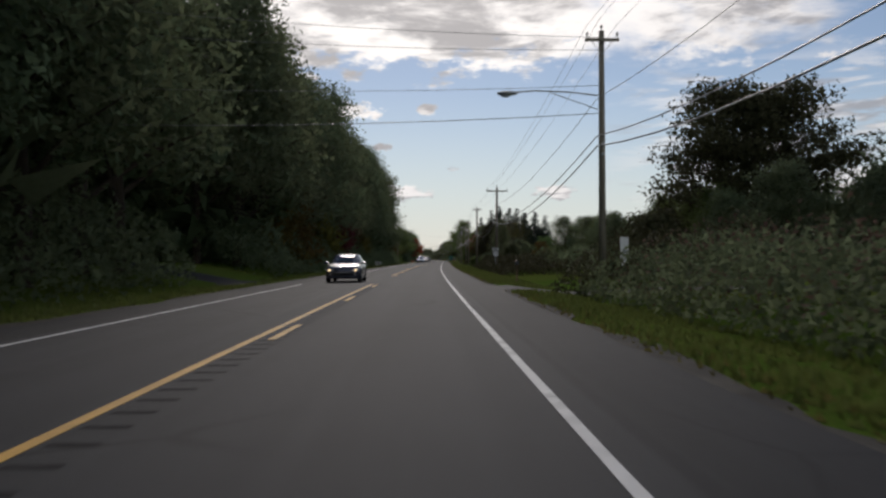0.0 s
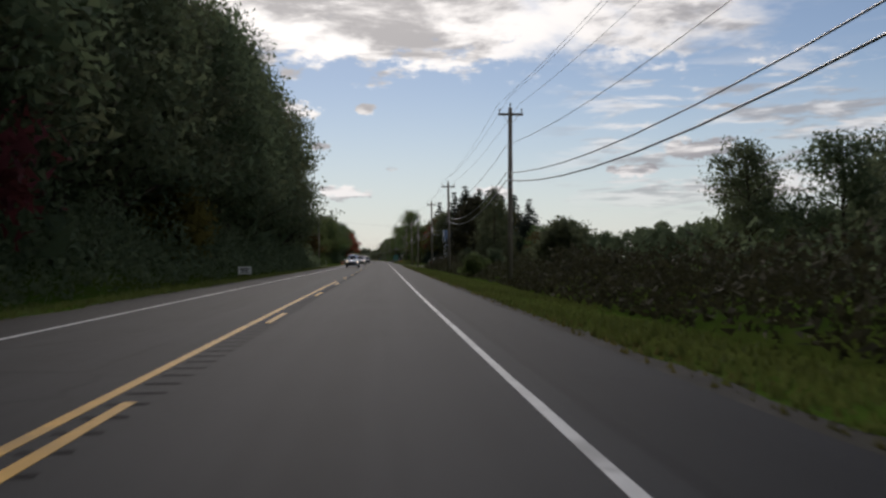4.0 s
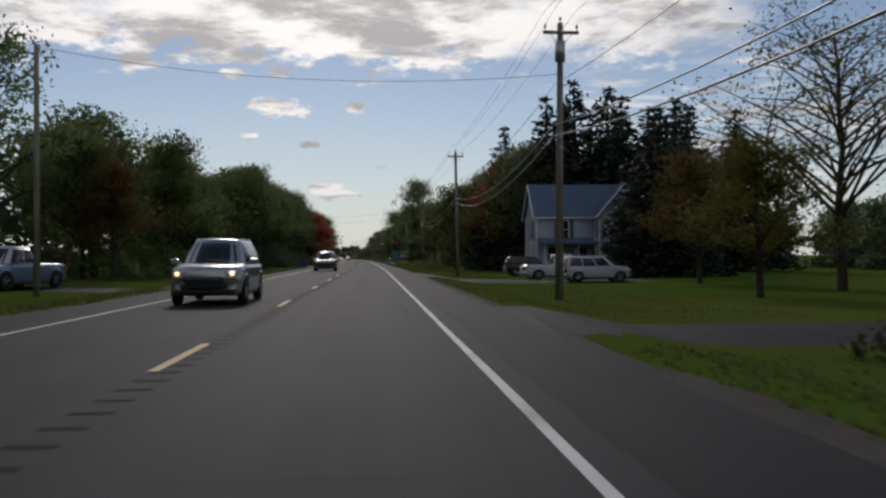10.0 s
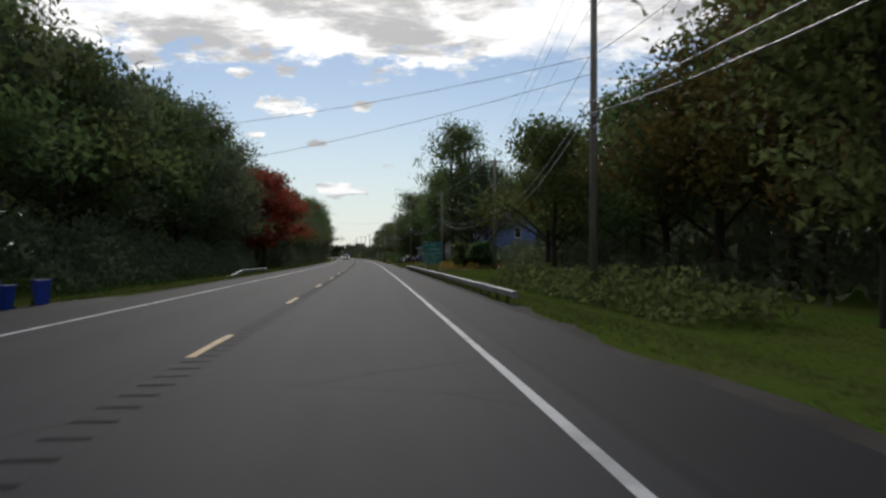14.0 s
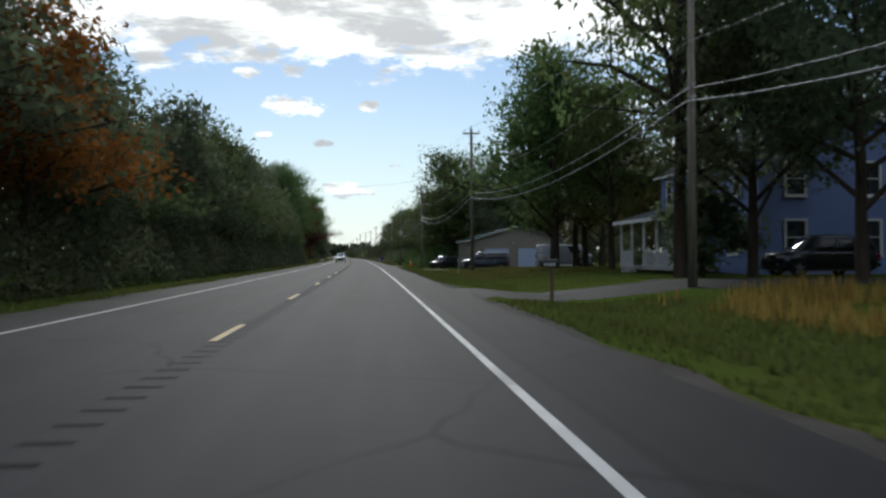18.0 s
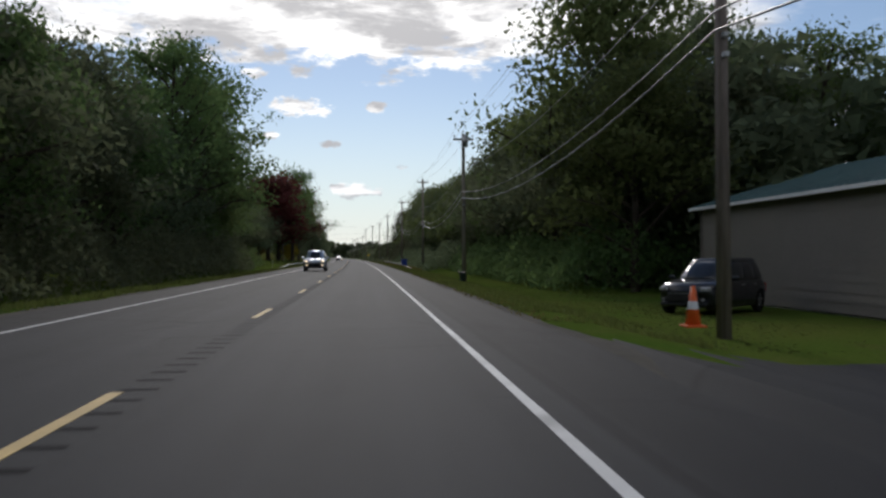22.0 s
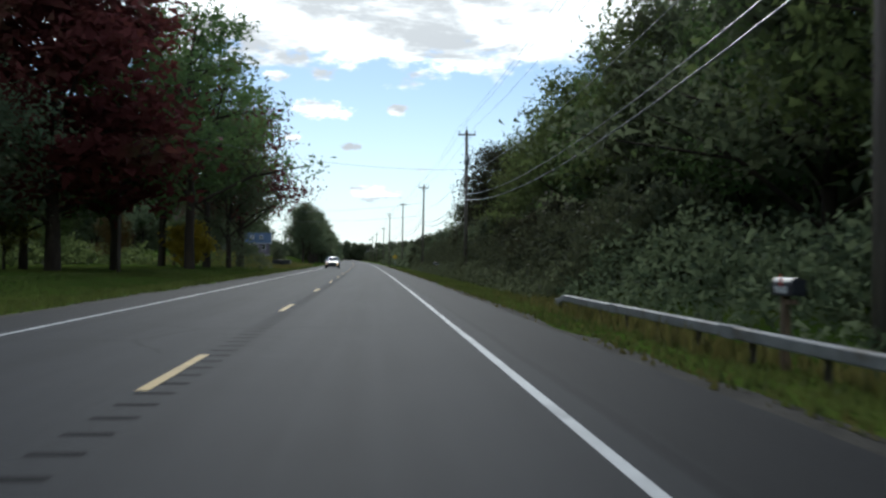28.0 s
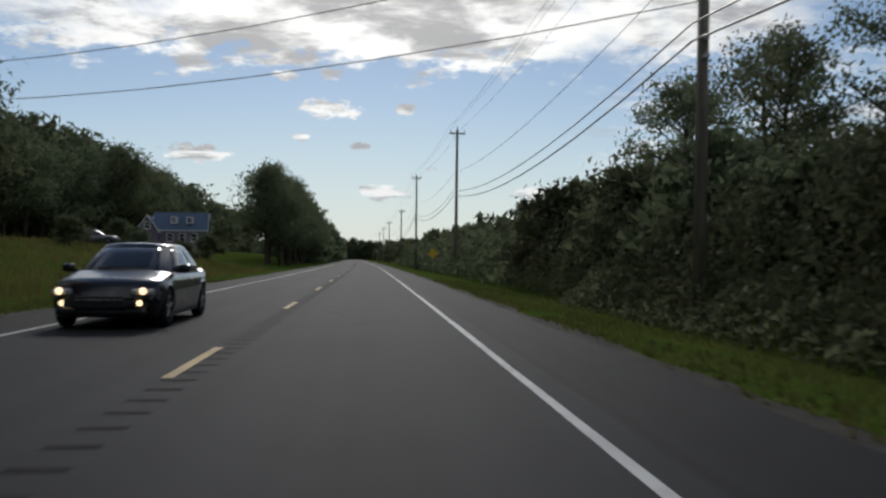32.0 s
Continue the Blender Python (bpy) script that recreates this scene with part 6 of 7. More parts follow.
def near_place(x, y, turn, z=None):
    """A pose at plan coordinates, on the ground."""
    d = y
    for _ in range(3):
        p = on_road(d, 0)
        d += (y - p.y) + math.sin(heading(d)) * (x - p.x)
    p = on_road(d, 0)
    lat = (x - p.x) / math.cos(heading(d))
    return Matrix.Translation((x, y, ground_height(d, lat) + 0.01 if z is None else z)) @ Matrix.Rotation(radians(turn), 4, "Z")


# on the road, coming towards us in the other lane
for d, shape, colour, lab in ((-103, "sedan", "navy", "dark blue sedan with lit headlamps in the other lane"),
                              (66.5, "suv", "blue", "pale blue-grey sport utility vehicle with lit headlamps in the other lane"),
                              (111, "suv", "silver", "silver sport utility vehicle with lit headlamps in the other lane"),
                              (167, "minivan", "grey", "dark grey minivan in the other lane"),
                              (447, "suv", "pale", "pale silver sport utility vehicle with lit lamps in the other lane"),
                              (627.5, "sedan", "black", "black sedan with lit headlamps in the other lane")):
    car(shape, colour, stand(d, -2.35 if d > 600 else -1.85, 0.006, 180), lab, lit=shape != "minivan")
# parked
car("suv", "white", near_place(22.8, 144.0, -88), "white sport utility vehicle parked on the grass")
car("pickup", "white", near_place(21.8, 150.5, -86), "white pickup truck parked before the farmhouse", category="truck")
car("suv", "black", near_place(22.6, 165.0, -90), "black sport utility vehicle parked before the farmhouse")
car("wagon", "mauve", near_place(-8.8, 113.5, -60), "old mauve station wagon parked before the shed")
car("pickup", "two", near_place(-8.3, 126.8, 165), "old blue pickup truck with a white roof beside the shed", category="truck")
car("van", "white", near_place(26.9, 351.6, -105), "white full-size van parked on the lawn", category="van")
car("sedan", "black", near_place(34.3, 379.0, -95), "dark sedan parked on the lawn before the garage")
car("sedan", "white", near_place(29.6, 365.5, -80), "white sedan parked on the lawn behind the van")
car("minivan", "navy", near_place(22.4, 368.6, 84), "dark blue minivan parked before the garage", category="van")
car("suv", "black", near_place(20.8, 399.0, 135), "black sport utility vehicle parked beside the garage")
car("suv", "black", near_place(28.6, 312.2, 95), "black sport utility vehicle parked before the porch house")
car("sedan", "silver", near_place(33.8, 309.8, 93), "silver sedan parked on the grass before the porch house")
car("wagon", "grey", near_place(38.6, 311.5, 92), "grey station wagon parked beside the porch house")
car("sedan", "grey", near_place(-25.0, 700.0, -80), "grey sedan parked near the distant house")

# ---- guardrails, signs, boxes and bins ----
GREEN_SIGN = material("green_sign_sheet", (0.008, 0.13, 0.11), 0.4, spread=0.06, scale=1.5, fine=40)
SIGN_WHITE = material("white_sign_sheet", (0.72, 0.73, 0.74), 0.4, spread=0.05, scale=2, fine=40)
SIGN_WORN = material("dull_reflective_lettering", (0.16, 0.26, 0.25), 0.5, spread=0.1, scale=2, fine=40)
SIGN_BLACK = material("black_sign_sheet", (0.015, 0.015, 0.017), 0.5, spread=0.1)
SIGN_YELLOW = material("yellow_sign_sheet", (0.62, 0.40, 0.02), 0.4, spread=0.06)
BIN_BLUE = material("blue_bin_plastic", (0.02, 0.05, 0.32), 0.45, spread=0.08, scale=2, fine=30)
BIN_DARK = material("dark_green_plastic", (0.015, 0.03, 0.025), 0.5, spread=0.1)
CONE_ORANGE = material("orange_cone", (0.75, 0.13, 0.02), 0.5, spread=0.06)
POST_WOOD = material("brown_post_wood", (0.16, 0.11, 0.07), 0.9, spread=0.3, scale=4, fine=30, bump=0.004, stretch=(4, 4, 0.3))
BOX_METAL = material("dark_mailbox_paint", (0.02, 0.022, 0.03), 0.4, spread=0.1)
MARK_RED = material("reflective_red", (0.5, 0.03, 0.02), 0.4, spread=0.05)


def guardrail(d0, d1, lat, drop0=0.0, drop1=0.0, top=0.36, label="galvanised steel box-beam guardrail on posts beside the road"):
    """A square steel tube on slim posts; drop0 and drop1: the lengths over which its ends sink to the ground."""
    rail = thing("guardrail", stand((d0 + d1) / 2, lat, ground_height((d0 + d1) / 2, lat)), label, "guardrail")
    inv = rail.matrix_world.inverted()
    side = 1 if lat > 0 else -1

    def off(d):
        a = max(0, 1 - (d - d0) / drop0) if drop0 else 0
        b = max(0, 1 - (d1 - d) / drop1) if drop1 else 0
        wave = 0.012 * noise.noise(Vector((d * 0.4, lat, 2)))
        return lat + side * (0.7 * a * a + 0.7 * b * b) + wave, -0.42 * max(a, b) + wave

    # the tube's outline: rounded square
    shape = []
    for k in range(4):
        cx, cz = ((1, 1), (-1, 1), (-1, -1), (1, -1))[k]
        for q in range(3):
            w = math.pi / 2 * (k + q / 2)
            shape.append((cx * 0.055 + 0.025 * math.cos(w), cz * 0.055 + 0.025 * math.sin(w) - 0.08))
    n = len(shape)
    edges = list(np.arange(d0, d1, 5.5)) + [d1]
    for e0, e1 in zip(edges[:-1], edges[1:]):
        ds = list(np.arange(e0, e1 - 0.3, 0.9)) + [e1 - 0.012]
        verts, faces = [], []
        for d in ds:
            l, dz = off(d)
            verts += [inv @ on_road(d, l + x, top + z + dz) for x, z in shape]
        for i in range(len(ds) - 1):
            faces += [(i * n + j, i * n + (j + 1) % n, (i + 1) * n + (j + 1) % n, (i + 1) * n + j) for j in range(n)]
        faces += [tuple(range(n)), tuple(range(len(verts) - n, len(verts)))]
        raw("beam", verts, faces, RAIL, rail, smooth=False)
        l, dz = off(e1)
        if e1 < d1:
            sleeve = part("splice_plate", box(0.168, 0.5, 0.168, (0, 0, top - 0.164 + dz), 0.01), RAIL, rail)
            sleeve.matrix_local = inv @ stand(e1, l, 0)
    d = d0 + 1.2
    while d < d1 - 0.8:
        l, dz = off(d)
        base = ground_height(d, l) - 0.25
        b = box(0.05, 0.008, top - 0.15 + dz - base, (0, -0.04, base), 0.002)
        box(0.05, 0.008, top - 0.15 + dz - base, (0, 0.04, base), 0.002, bm=b)
        box(0.006, 0.08, top - 0.15 + dz - base, (0, 0, base), 0.0, bm=b)
        box(0.12, 0.10, 0.012, (0, 0, top - 0.162 + dz), 0.0, bm=b)
        p = part("post", b, RAIL_POST, rail)
        p.matrix_local = inv @ stand(d, l, 0)
        d += 1.83
    return rail


guardrail(203, 266, 5.6, 0.0, 2.0, top=0.33)
guardrail(236, 254, -6.0, 2.0, 2.0)
guardrail(468, 507, -6.4, 9.0, 0.0)
guardrail(467, 500, 6.8, 5.0, 0.0)
guardrail(503, 538, 6.8, 0.0, 3.0)


def bars(parent, rows, mat, y=-0.012):
    """Lines of lettering too far off to read, as plain bars: centre x, centre z, width, height."""
    for x, z, w, h in rows:
        part("lettering", box(w, 0.004, h, (x, y, z - h / 2), 0.0), mat, parent)


def route_sign():
    s = thing("route_sign", stand(-56.9, 9.30, ground_height(-55, 9.45)), "white route shield numbered 20 on a steel post", "road sign")
    part("post", box(0.06, 0.05, 2.5, (0, 0.03, 0), 0.006), METAL, s)
    part("direction_plate", box(0.6, 0.012, 0.3, (0, -0.01, 2.30), 0.004), SIGN_WHITE, s)
    bars(s, [(0, 2.45, 0.36, 0.14)], SIGN_BLACK, -0.022)
    part("backing", box(0.64, 0.012, 0.64, (0, -0.008, 1.62), 0.004), SIGN_BLACK, s)
    b = bmesh.new()
    outline = [(-0.16, 0.27), (0, 0.24), (0.16, 0.27), (0.27, 0.20), (0.24, 0.08), (0.28, -0.08), (0.18, -0.22), (0, -0.28), (-0.18, -0.22), (-0.28, -0.08), (-0.24, 0.08), (-0.27, 0.20)]
    f = [b.verts.new((x, -0.020, 1.94 + z)) for x, z in outline]
    k = [b.verts.new((x, -0.014, 1.94 + z)) for x, z in outline]
    b.faces.new(f)
    for i in range(len(f)):
        j = (i + 1) % len(f)
        b.faces.new((f[i], k[i], k[j], f[j]))
    part("shield", b, SIGN_WHITE, s)
    t = bpy.data.curves.new("digits", "FONT")
    t.body, t.size, t.align_x, t.align_y, t.extrude = "20", 0.36, "CENTER", "CENTER", 0.002
    t.materials.append(SIGN_BLACK)
    o = new("digits", t)
    o.parent = s
    o.matrix_local = Matrix.Translation((0, -0.026, 1.93)) @ Matrix.Rotation(radians(90), 4, "X")


def guide_sign():
    s = thing("guide_sign", stand(263.4, 7.95, ground_height(264, 8.0) - 0.05), "green guide sign with white lines of lettering on two posts", "road sign")
    for x in (-0.65, 0.65):
        part("post", box(0.09, 0.09, 2.75, (x, 0.06, -0.1), 0.008), METAL, s)
    for z, h, w in ((1.78, 1.02, 1.85), (0.98, 0.78, 1.85), (0.66, 0.30, 1.3)):
        p = part("panel", box(w, 0.02, h, (0, 0, z), 0.006), GREEN_SIGN, s)
        fr = bmesh.new()
        for x, zz, sx, sz in ((0, z + h - 0.05, w - 0.1, 0.025), (0, z + 0.05, w - 0.1, 0.025), (-w / 2 + 0.06, z + h / 2, 0.025, h - 0.1), (w / 2 - 0.06, z + h / 2, 0.025, h - 0.1)):
            box(sx, 0.004, sz, (x, -0.012, zz - sz / 2), bm=fr)
        part("border", fr, SIGN_WORN, p)
    bars(s, [(-0.55, 2.52, 0.32, 0.13), (0.1, 2.52, 0.5, 0.13), (0.15, 2.12, 1.05, 0.17), (-0.25, 1.60, 1.05, 0.09), (-0.5, 1.38, 0.3, 0.09), (0.3, 1.38, 0.85, 0.09), (-0.55, 1.15, 0.35, 0.09), (0.1, 1.15, 0.6, 0.09), (0.1, 0.81, 0.7, 0.09)], SIGN_WORN)


def mailbox(d, lat, turn=-90, label="dark metal mailbox on a wooden post", number=True, h=1.0):
    m = thing("mailbox", stand(d, lat, ground_height(d, lat) - 0.02, turn), label, "mailbox", "roadside mailboxes")
    part("post", box(0.10, 0.10, h + 0.05, (0, 0, 0), 0.01), POST_WOOD, m)
    part("brace", box(0.06, 0.35, 0.06, (0, 0.12, h - 0.06), 0.008), POST_WOOD, m)
    b = bmesh.new()
    prof = [(-0.10, 0), (0.10, 0), (0.10, 0.13)] + [(0.10 * math.cos(t), 0.13 + 0.10 * math.sin(t)) for t in [math.pi * k / 8 for k in range(1, 8)]] + [(-0.10, 0.13)]
    ends_ = [[b.verts.new((x, y, h + 0.05 + z)) for x, z in prof] for y in (-0.18, 0.34)]
    for k in range(len(prof)):
        j = (k + 1) % len(prof)
        b.faces.new((ends_[0][k], ends_[0][j], ends_[1][j], ends_[1][k]))
    b.faces.new(ends_[0][::-1])
    b.faces.new(ends_[1])
    bmesh.ops.recalc_face_normals(b, faces=b.faces[:])
    body = part("box", b, BOX_METAL, m)
    part("door", box(0.19, 0.015, 0.2, (0, 0.35, h + 0.06), 0.02), BOX_METAL, body)
    part("flag", box(0.012, 0.04, 0.16, (0.112, 0.1, h + 0.16), 0.003), MARK_RED, body)
    if number:
        for y in (-0.06, 0.03, 0.12, 0.21):
            part("lettering", box(0.004, 0.05, 0.09, (-0.104, y, h + 0.08)), SIGN_WHITE, body)
            part("lettering", box(0.004, 0.05, 0.09, (0.104, y, h + 0.08)), SIGN_WHITE, body)
    return m


def wheelie_bin(d, lat, turn, mat=None, label="blue plastic wheeled bin with a lid", s=1.0):
    w = thing("wheeled_bin", stand(d, lat, max(ground_height(d, lat), -0.03 if abs(lat) < 5.9 else -9), turn) @ Matrix.Scale(s, 4), label, "bin", "roadside bins")
    b = bmesh.new()
    lo = [b.verts.new(v) for v in ((-0.22, -0.25, 0.06), (0.22, -0.25, 0.06), (0.22, 0.22, 0.06), (-0.22, 0.22, 0.06))]
    hi = [b.verts.new(v) for v in ((-0.29, -0.33, 0.98), (0.29, -0.33, 0.98), (0.29, 0.33, 0.98), (-0.29, 0.33, 0.98))]
    b.faces.new(lo[::-1])
    b.faces.new(hi)
    for k in range(4):
        b.faces.new((lo[k], lo[(k + 1) % 4], hi[(k + 1) % 4], hi[k]))
    bmesh.ops.bevel(b, geom=b.edges[:], offset=0.03, segments=2, affect="EDGES")
    part("body", b, mat or BIN_BLUE, w)
    part("lid", box(0.64, 0.74, 0.06, (0, 0.0, 0.99), 0.02), mat or BIN_BLUE, w)
    part("handle", rod(0.02, 0.02, 0.44, (-0.22, 0.40, 0.95), 8, "X"), BLACK, w)
    for x in (-0.27, 0.22):
        part("wheel", rod(0.11, 0.11, 0.05, (x, 0.27, 0.11), 14, "X"), TYRE, w)
    return w


def cone(d, lat):
    c = thing("traffic_cone", stand(d, lat, max(ground_height(d, lat), -0.03)), "orange traffic cone with a white band at the roadside", "traffic cone", "traffic cones")
    part("base", box(0.36, 0.36, 0.04, (0, 0, 0), 0.012), CONE_ORANGE, c)
    part("body", rod(0.14, 0.03, 0.68, (0, 0, 0.035), 18), CONE_ORANGE, c)
    part("band", rod(0.099, 0.076, 0.14, (0, 0, 0.31), 18, cap=False), SIGN_WHITE, c)


def marker(d, lat, h=1.1, mat=None):
    p = thing("delineator", stand(d, lat, ground_height(d, lat) - 0.03), "thin roadside marker post with a reflector", "marker post", "roadside marker posts")
    part("post", box(0.05, 0.03, h, (0, 0, 0), 0.006), METAL, p)
    part("reflector", box(0.08, 0.012, 0.1, (0, -0.022, h - 0.14), 0.006), mat or SIGN_WHITE, p)


def yard_sign(d, lat, w, h, z, label, mat):
    s = thing("sign", stand(d, lat, ground_height(d, lat)), label, "sign")
    for x in (-w / 2 + 0.1, w / 2 - 0.1):
        part("post", box(0.07, 0.07, z + h, (x, 0.05, 0), 0.008), POST_WOOD, s)
    part("panel", box(w, 0.03, h, (0, 0, z), 0.008), mat, s)
    bars(s, [(0, z + h * 0.7, w * 0.7, h * 0.16), (0, z + h * 0.45, w * 0.6, h * 0.12), (0, z + h * 0.22, w * 0.7, h * 0.12)], SIGN_BLACK, -0.02)


route_sign()
guide_sign()
mailbox(524.5, 7.3, 180, "dark blue metal mailbox with light figures on a wooden post", h=0.95)
mailbox(303, 7.6, 90)
mailbox(270.0, 6.7, 180, "pale metal mailbox on a post at the guardrail's end")
mailbox(598, 8.6, 90)
mailbox(-101.5, 7.4, 180, "dark metal mailbox on a post beside the small lawn", number=False)
mailbox(394, -8.0, -90)
mailbox(397, -8.2, -90)
wheelie_bin(203, -6.6, 20, s=0.72)
wheelie_bin(204.3, -6.8, -15, s=0.62)
wheelie_bin(205.6, -6.4, 35, s=0.66)
wheelie_bin(471.4, 6.85, 10)
wheelie_bin(427, 8.3, 10, BIN_DARK, "small dark plastic rubbish bin on the grass verge", 0.62)
cone(139.5, -6.3)
cone(140.6, -6.7)
cone(386.8, 7.85)
for _d, _l in ((345.5, 9.3), (278, 7.2), (480, -8.6), (96, -7.4)):
    marker(_d, _l)
marker(160, -6.8, 0.9, MARK_RED)
yard_sign(12, -8.2, 1.0, 0.6, 0.35, "small pale sign board standing in the grass", SIGN_WHITE)
s_ = thing("sign", stand(-101, 13.5, ground_height(-101, 13.5), 38), "tall weathered pale sign board on two wooden posts", "sign")
for x in (-0.3, 0.3):
    part("post", box(0.07, 0.07, 2.5, (x, 0.05, 0), 0.008), POST_WOOD, s_)
part("panel", box(0.7, 0.03, 1.6, (0, 0, 0.85), 0.008), SIGN_WHITE, s_)


def trailer(d, lat):
    t = thing("utility_trailer", stand(d, lat, ground_height(d, lat), 90), "dark steel box trailer parked on the grass", "trailer")
    part("box", box(1.7, 3.0, 0.75, (0, 0, 0.42), 0.03), BOX_METAL, t)
    for k in range(5):
        for s in (-1, 1):
            part("rib", box(0.04, 0.06, 0.72, (s * 0.86, -1.3 + 0.65 * k, 0.43), 0.008), BOX_METAL, t)
    tube("drawbar", [(0, 1.5, 0.45), (0, 2.5, 0.42)], 0.04, BLACK, t, 8)
    part("stand_leg", box(0.07, 0.07, 0.42, (0, 2.35, 0), 0.01), BLACK, t)
    for s in (-1, 1):
        part("wheel", rod(0.3, 0.3, 0.17, (s * 0.92 - 0.085, 0, 0.3), 20, "X"), TYRE, t)


trailer(662, -11.8)


def warning_sign(d, lat):
    s = thing("warning_sign", stand(d, lat, ground_height(d, lat)), "yellow diamond warning sign on a steel post", "road sign")
    part("post", box(0.06, 0.05, 2.6, (0, 0.03, 0), 0.006), METAL, s)
    part("panel", box(0.75, 0.012, 0.75, (0, -0.008, 1.7), 0.004, turn=Matrix.Rotation(radians(45), 4, "Y")), SIGN_YELLOW, s)


warning_sign(700, 8.6)


def plain_pole(d, lat, h, label="bare wooden pole standing beside the road"):
    p = thing("utility_pole", stand(d, lat, ground_height(d, lat) - 0.05), label, "utility pole", "utility poles along the road")
    part("shaft", rod(0.13, 0.09, h, n=12), POLE_WOOD, p)
    part("cap", rod(0.1, 0.02, 0.08, (0, 0, h), 12), METAL, p)
    return p


plain_pole(121, -10.4, 9.6)
plain_pole(574, -14.6, 11.0)
plain_pole(378, -10.2, 9.5)
plain_pole(652, -27.0, 9.0)


def cross_wire(d0, l0, z0, d1, l1, z1, sag, r=0.011):
    wire([on_road(d0, l0, z0), on_road(d1, l1, z1)], sag, r, "service cable crossing over the road between poles")


# service drops over the road
cross_wire(*POLE_AT[5], 8.0, 121, -10.4, 9.3, 0.7)
cross_wire(*POLE_AT[7], 8.0, 236, -18, 8.5, 0.8)
cross_wire(*POLE_AT[7], 7.4, 250, -18, 7.5, 0.8)
cross_wire(*POLE_AT[10], 8.0, 378, -10.2, 9.2, 0.8)
cross_wire(*POLE_AT[15], 8.1, 574, -14.6, 10.5, 1.0)
cross_wire(*POLE_AT[16], 8.7, 652, -27, 9.6, 1.3, 0.016)
cross_wire(*POLE_AT[16], 7.0, 652, -27, 8.4, 1.2, 0.016)
cross_wire(*POLE_AT[0], 9.9, -120, -22, 11.5, 0.5)
cross_wire(*POLE_AT[0], 9.4, -118, -22, 10.8, 0.5)
cross_wire(*POLE_AT[0], 8.0, -118, -22, 8.3, 0.5)
cross_wire(*POLE_AT[0], 6.9, -116, -22, 7.0, 0.5, 0.016)


def street_lamp(d, z):
    """A cobra-head lamp on a long arm, fixed to a utility pole."""
    s = thing("street_lamp", stand(d, POLE_AT[0][1] - 0.12, z), "grey cobra-head street lamp on a long utility-pole arm", "street lamp")
    tube("arm", [(0, 0, 0), (-1.2, -0.1, 0.12), (-2.5, -0.2, 0.16), (-3.3, -0.2, 0.10)], 0.03, METAL, s, 8)
    tube("strut", [(0, 0, -0.55), (-1.9, -0.12, 0.10)], 0.018, METAL, s, 6)
    b = bmesh.new()
    bmesh.ops.create_uvsphere(b, u_segments=16, v_segments=10, radius=1.0, matrix=Matrix.Translation((-3.6, -0.2, 0.06)) @ Matrix.Diagonal((0.42, 0.16, 0.10, 1)))
    for f in b.faces:
        f.smooth = True
    part("housing", b, METAL, s)
    b = bmesh.new()
    bmesh.ops.create_uvsphere(b, u_segments=14, v_segments=8, radius=1.0, matrix=Matrix.Translation((-3.68, -0.2, -0.01)) @ Matrix.Diagonal((0.2, 0.12, 0.09, 1)))
    part("refractor", b, LAMP_CLEAR, s)


street_lamp(POLES[0], 7.6)
for i_ in (5, 15, 12):
    t_ = thing("transformer", stand(POLES[i_], POLE_AT[i_][1] + 0.02, 0) @ Matrix.Translation((0, -0.34, 8.4)), "grey pole-mounted transformer can", "transformer")
    part("tank", rod(0.19, 0.19, 0.75, n=18), METAL, t_)
    part("bushing", rod(0.04, 0.03, 0.2, (0.06, 0, 0.75), 8), CERAMIC, t_)
    part("bracket", box(0.08, 0.2, 0.3, (0, 0.2, 0.25), 0.01), METAL, t_)

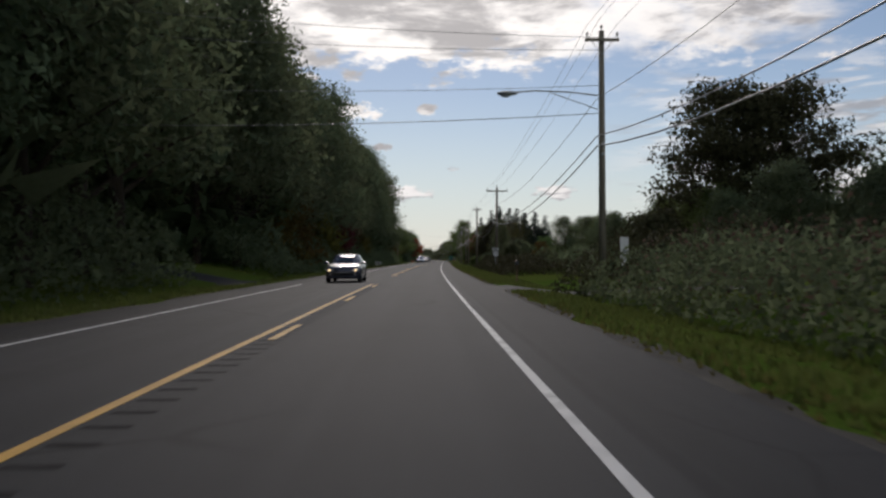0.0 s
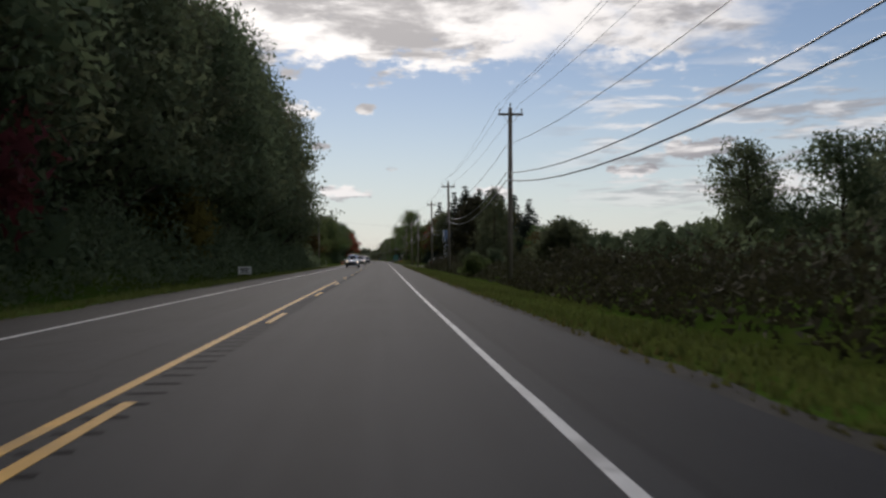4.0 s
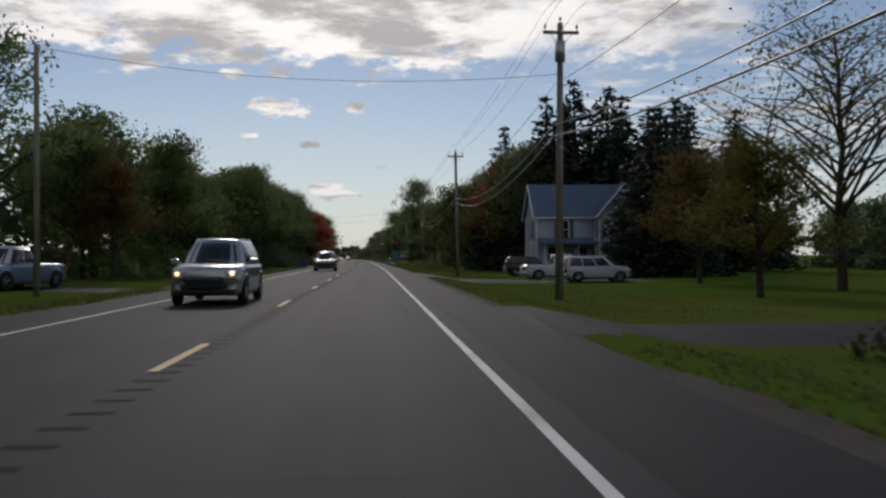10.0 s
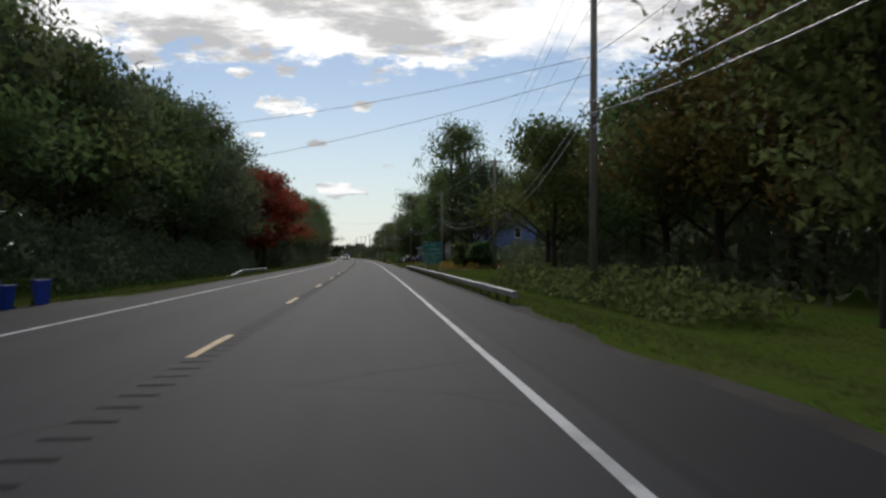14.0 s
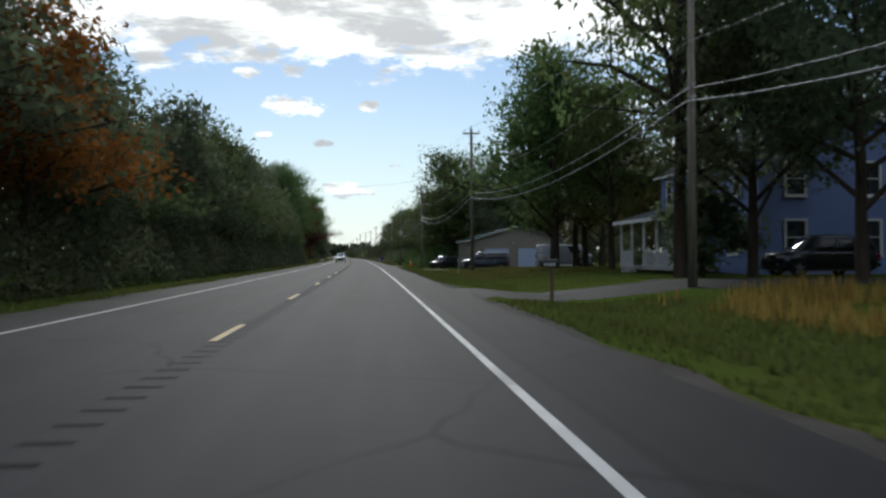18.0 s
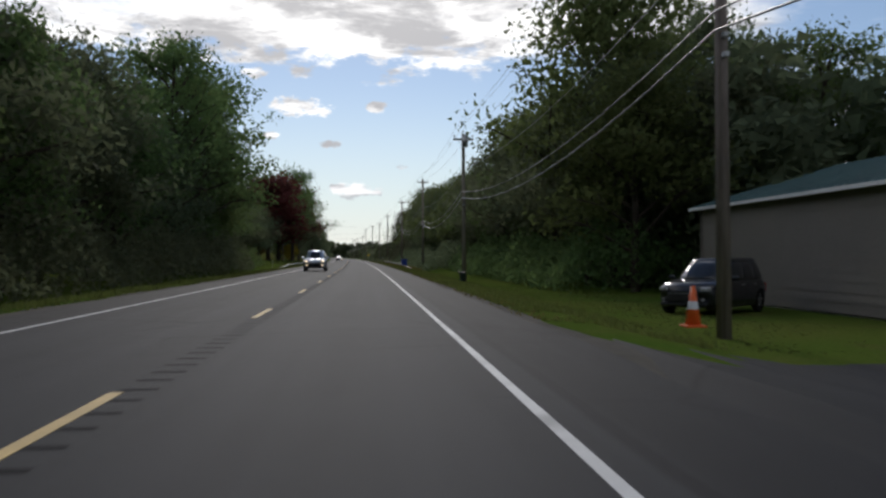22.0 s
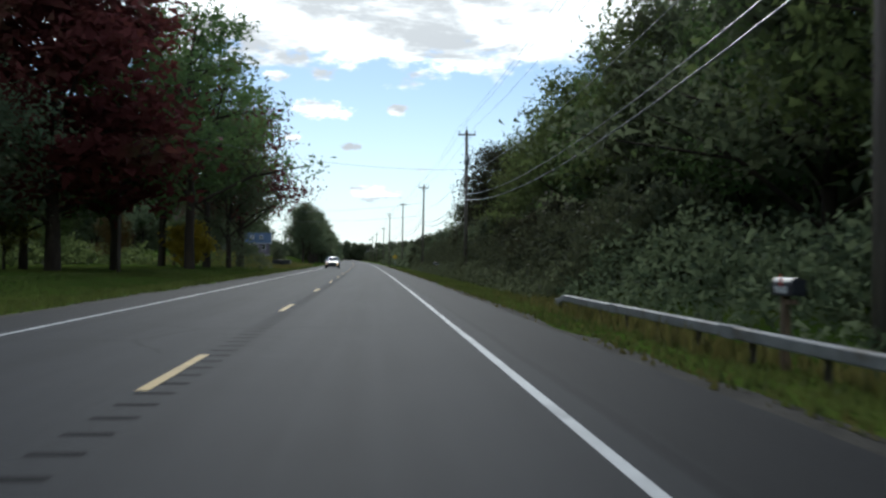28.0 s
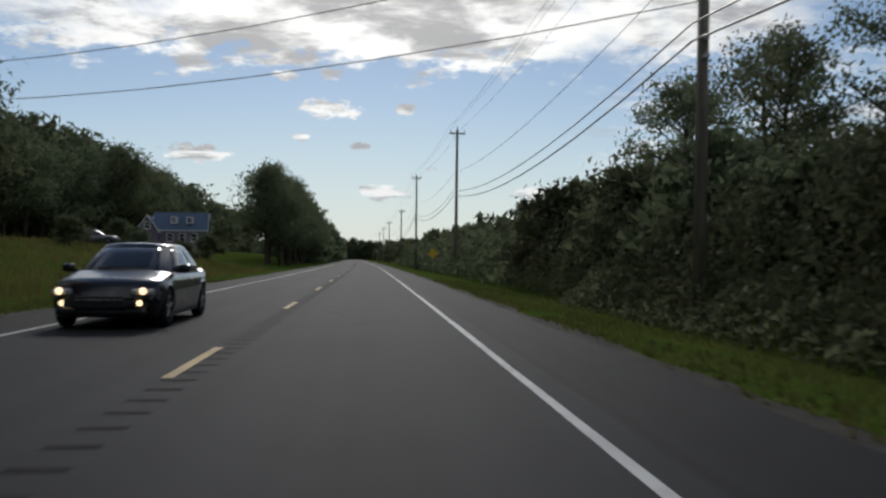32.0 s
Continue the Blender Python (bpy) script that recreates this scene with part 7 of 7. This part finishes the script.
# ---- grass along the verges ----
def grass(d0, d1, lat0, lat1, density, height, mat, label, seed, name="grass_tufts"):
    """Leaning blades in tufts, thicker near the road, as one object."""
    rnd = np.random.default_rng(seed)
    n = int((d1 - d0) * abs(lat1 - lat0) * density)
    d = d0 + (d1 - d0) * rnd.random(n)
    lat = lat0 + (lat1 - lat0) * rnd.random(n)
    patch = np.array([noise.noise(Vector((a * 0.25, b * 0.5, seed))) for a, b in zip(d, lat)])
    keep = (patch > -0.35) & np.array([not paved(a, b) for a, b in zip(d, lat)])
    d, lat, patch = d[keep], lat[keep], patch[keep]
    n = len(d)
    base = np.array([tuple(on_road(a, b, ground_height(a, b))) for a, b in zip(d, lat)])
    w = rnd.random(n) * 6.283
    h = height * (0.45 + 0.75 * rnd.random(n)) * (1 + 0.5 * patch)
    lean = 0.55 * h * (rnd.random(n) - 0.2)
    wide = 0.02 + 0.03 * rnd.random(n)
    cx, cy = np.cos(w), np.sin(w)
    zero = 0 * h
    side = np.stack([-cy * wide, cx * wide, zero], axis=1)
    tip = base + np.stack([cx * lean, cy * lean, h], axis=1)
    v = np.stack([base - side, base + side, tip], axis=1).reshape(-1, 3)
    return tagged(fast(name, v, 3, np.arange(n * 3).reshape(-1, 3), mat), label, "grass", kind="stuff")


grass(-160, 84, 5.5, 8.6, 55, 0.13, BLADE, "green grass blades along the road's verge", 1)
grass(84, 268, 5.6, 8.6, 55, 0.06, BLADE, "short mown grass along the road's verge", 11)
grass(268, 660, 5.5, 8.6, 55, 0.11, BLADE, "green grass blades along the road's verge", 12)
grass(-160, 660, -5.5, -8.8, 30, 0.17, BLADE, "green grass blades along the road's verge", 2)
grass(-160, 84, 5.3, 6.0, 20, 0.09, DRY_EDGE, "dry yellow grass at the gravel edge", 3)
grass(300, 640, 5.3, 6.0, 20, 0.08, DRY_EDGE, "dry yellow grass at the gravel edge", 13)
grass(90, 322, 8.5, 14, 26, 0.04, BLADE, "mown grass of the lawns", 4)
grass(322, 374, 7.8, 14, 26, 0.05, DRY_EDGE, "mown grass of a dried-out lawn", 14)
grass(374, 420, 8.5, 14, 26, 0.04, BLADE, "mown grass of the lawns", 15)
grass(500, 640, -8.8, -15, 26, 0.04, BLADE, "mown grass of the lawn", 5)
grass(264, 300, 9.6, 18, 30, 0.42, DRY, "tall orange-yellow dry grass", 6, "dry_grass")
grass(262, 302, 6.4, 10.5, 60, 0.16, BLADE, "rough green grass before the dry grass", 16)
grass(466, 545, 6.3, 8.6, 34, 0.34, DRY_EDGE, "tall dry grass behind the guardrail", 7, "dry_grass")
grass(640, 720, -9, -30, 9, 0.45, DRY_EDGE, "tall brown meadow grass", 8, "dry_grass")
grass(-60, 60, 13, 32, 5, 0.3, BLADE, "rough field grass", 9)
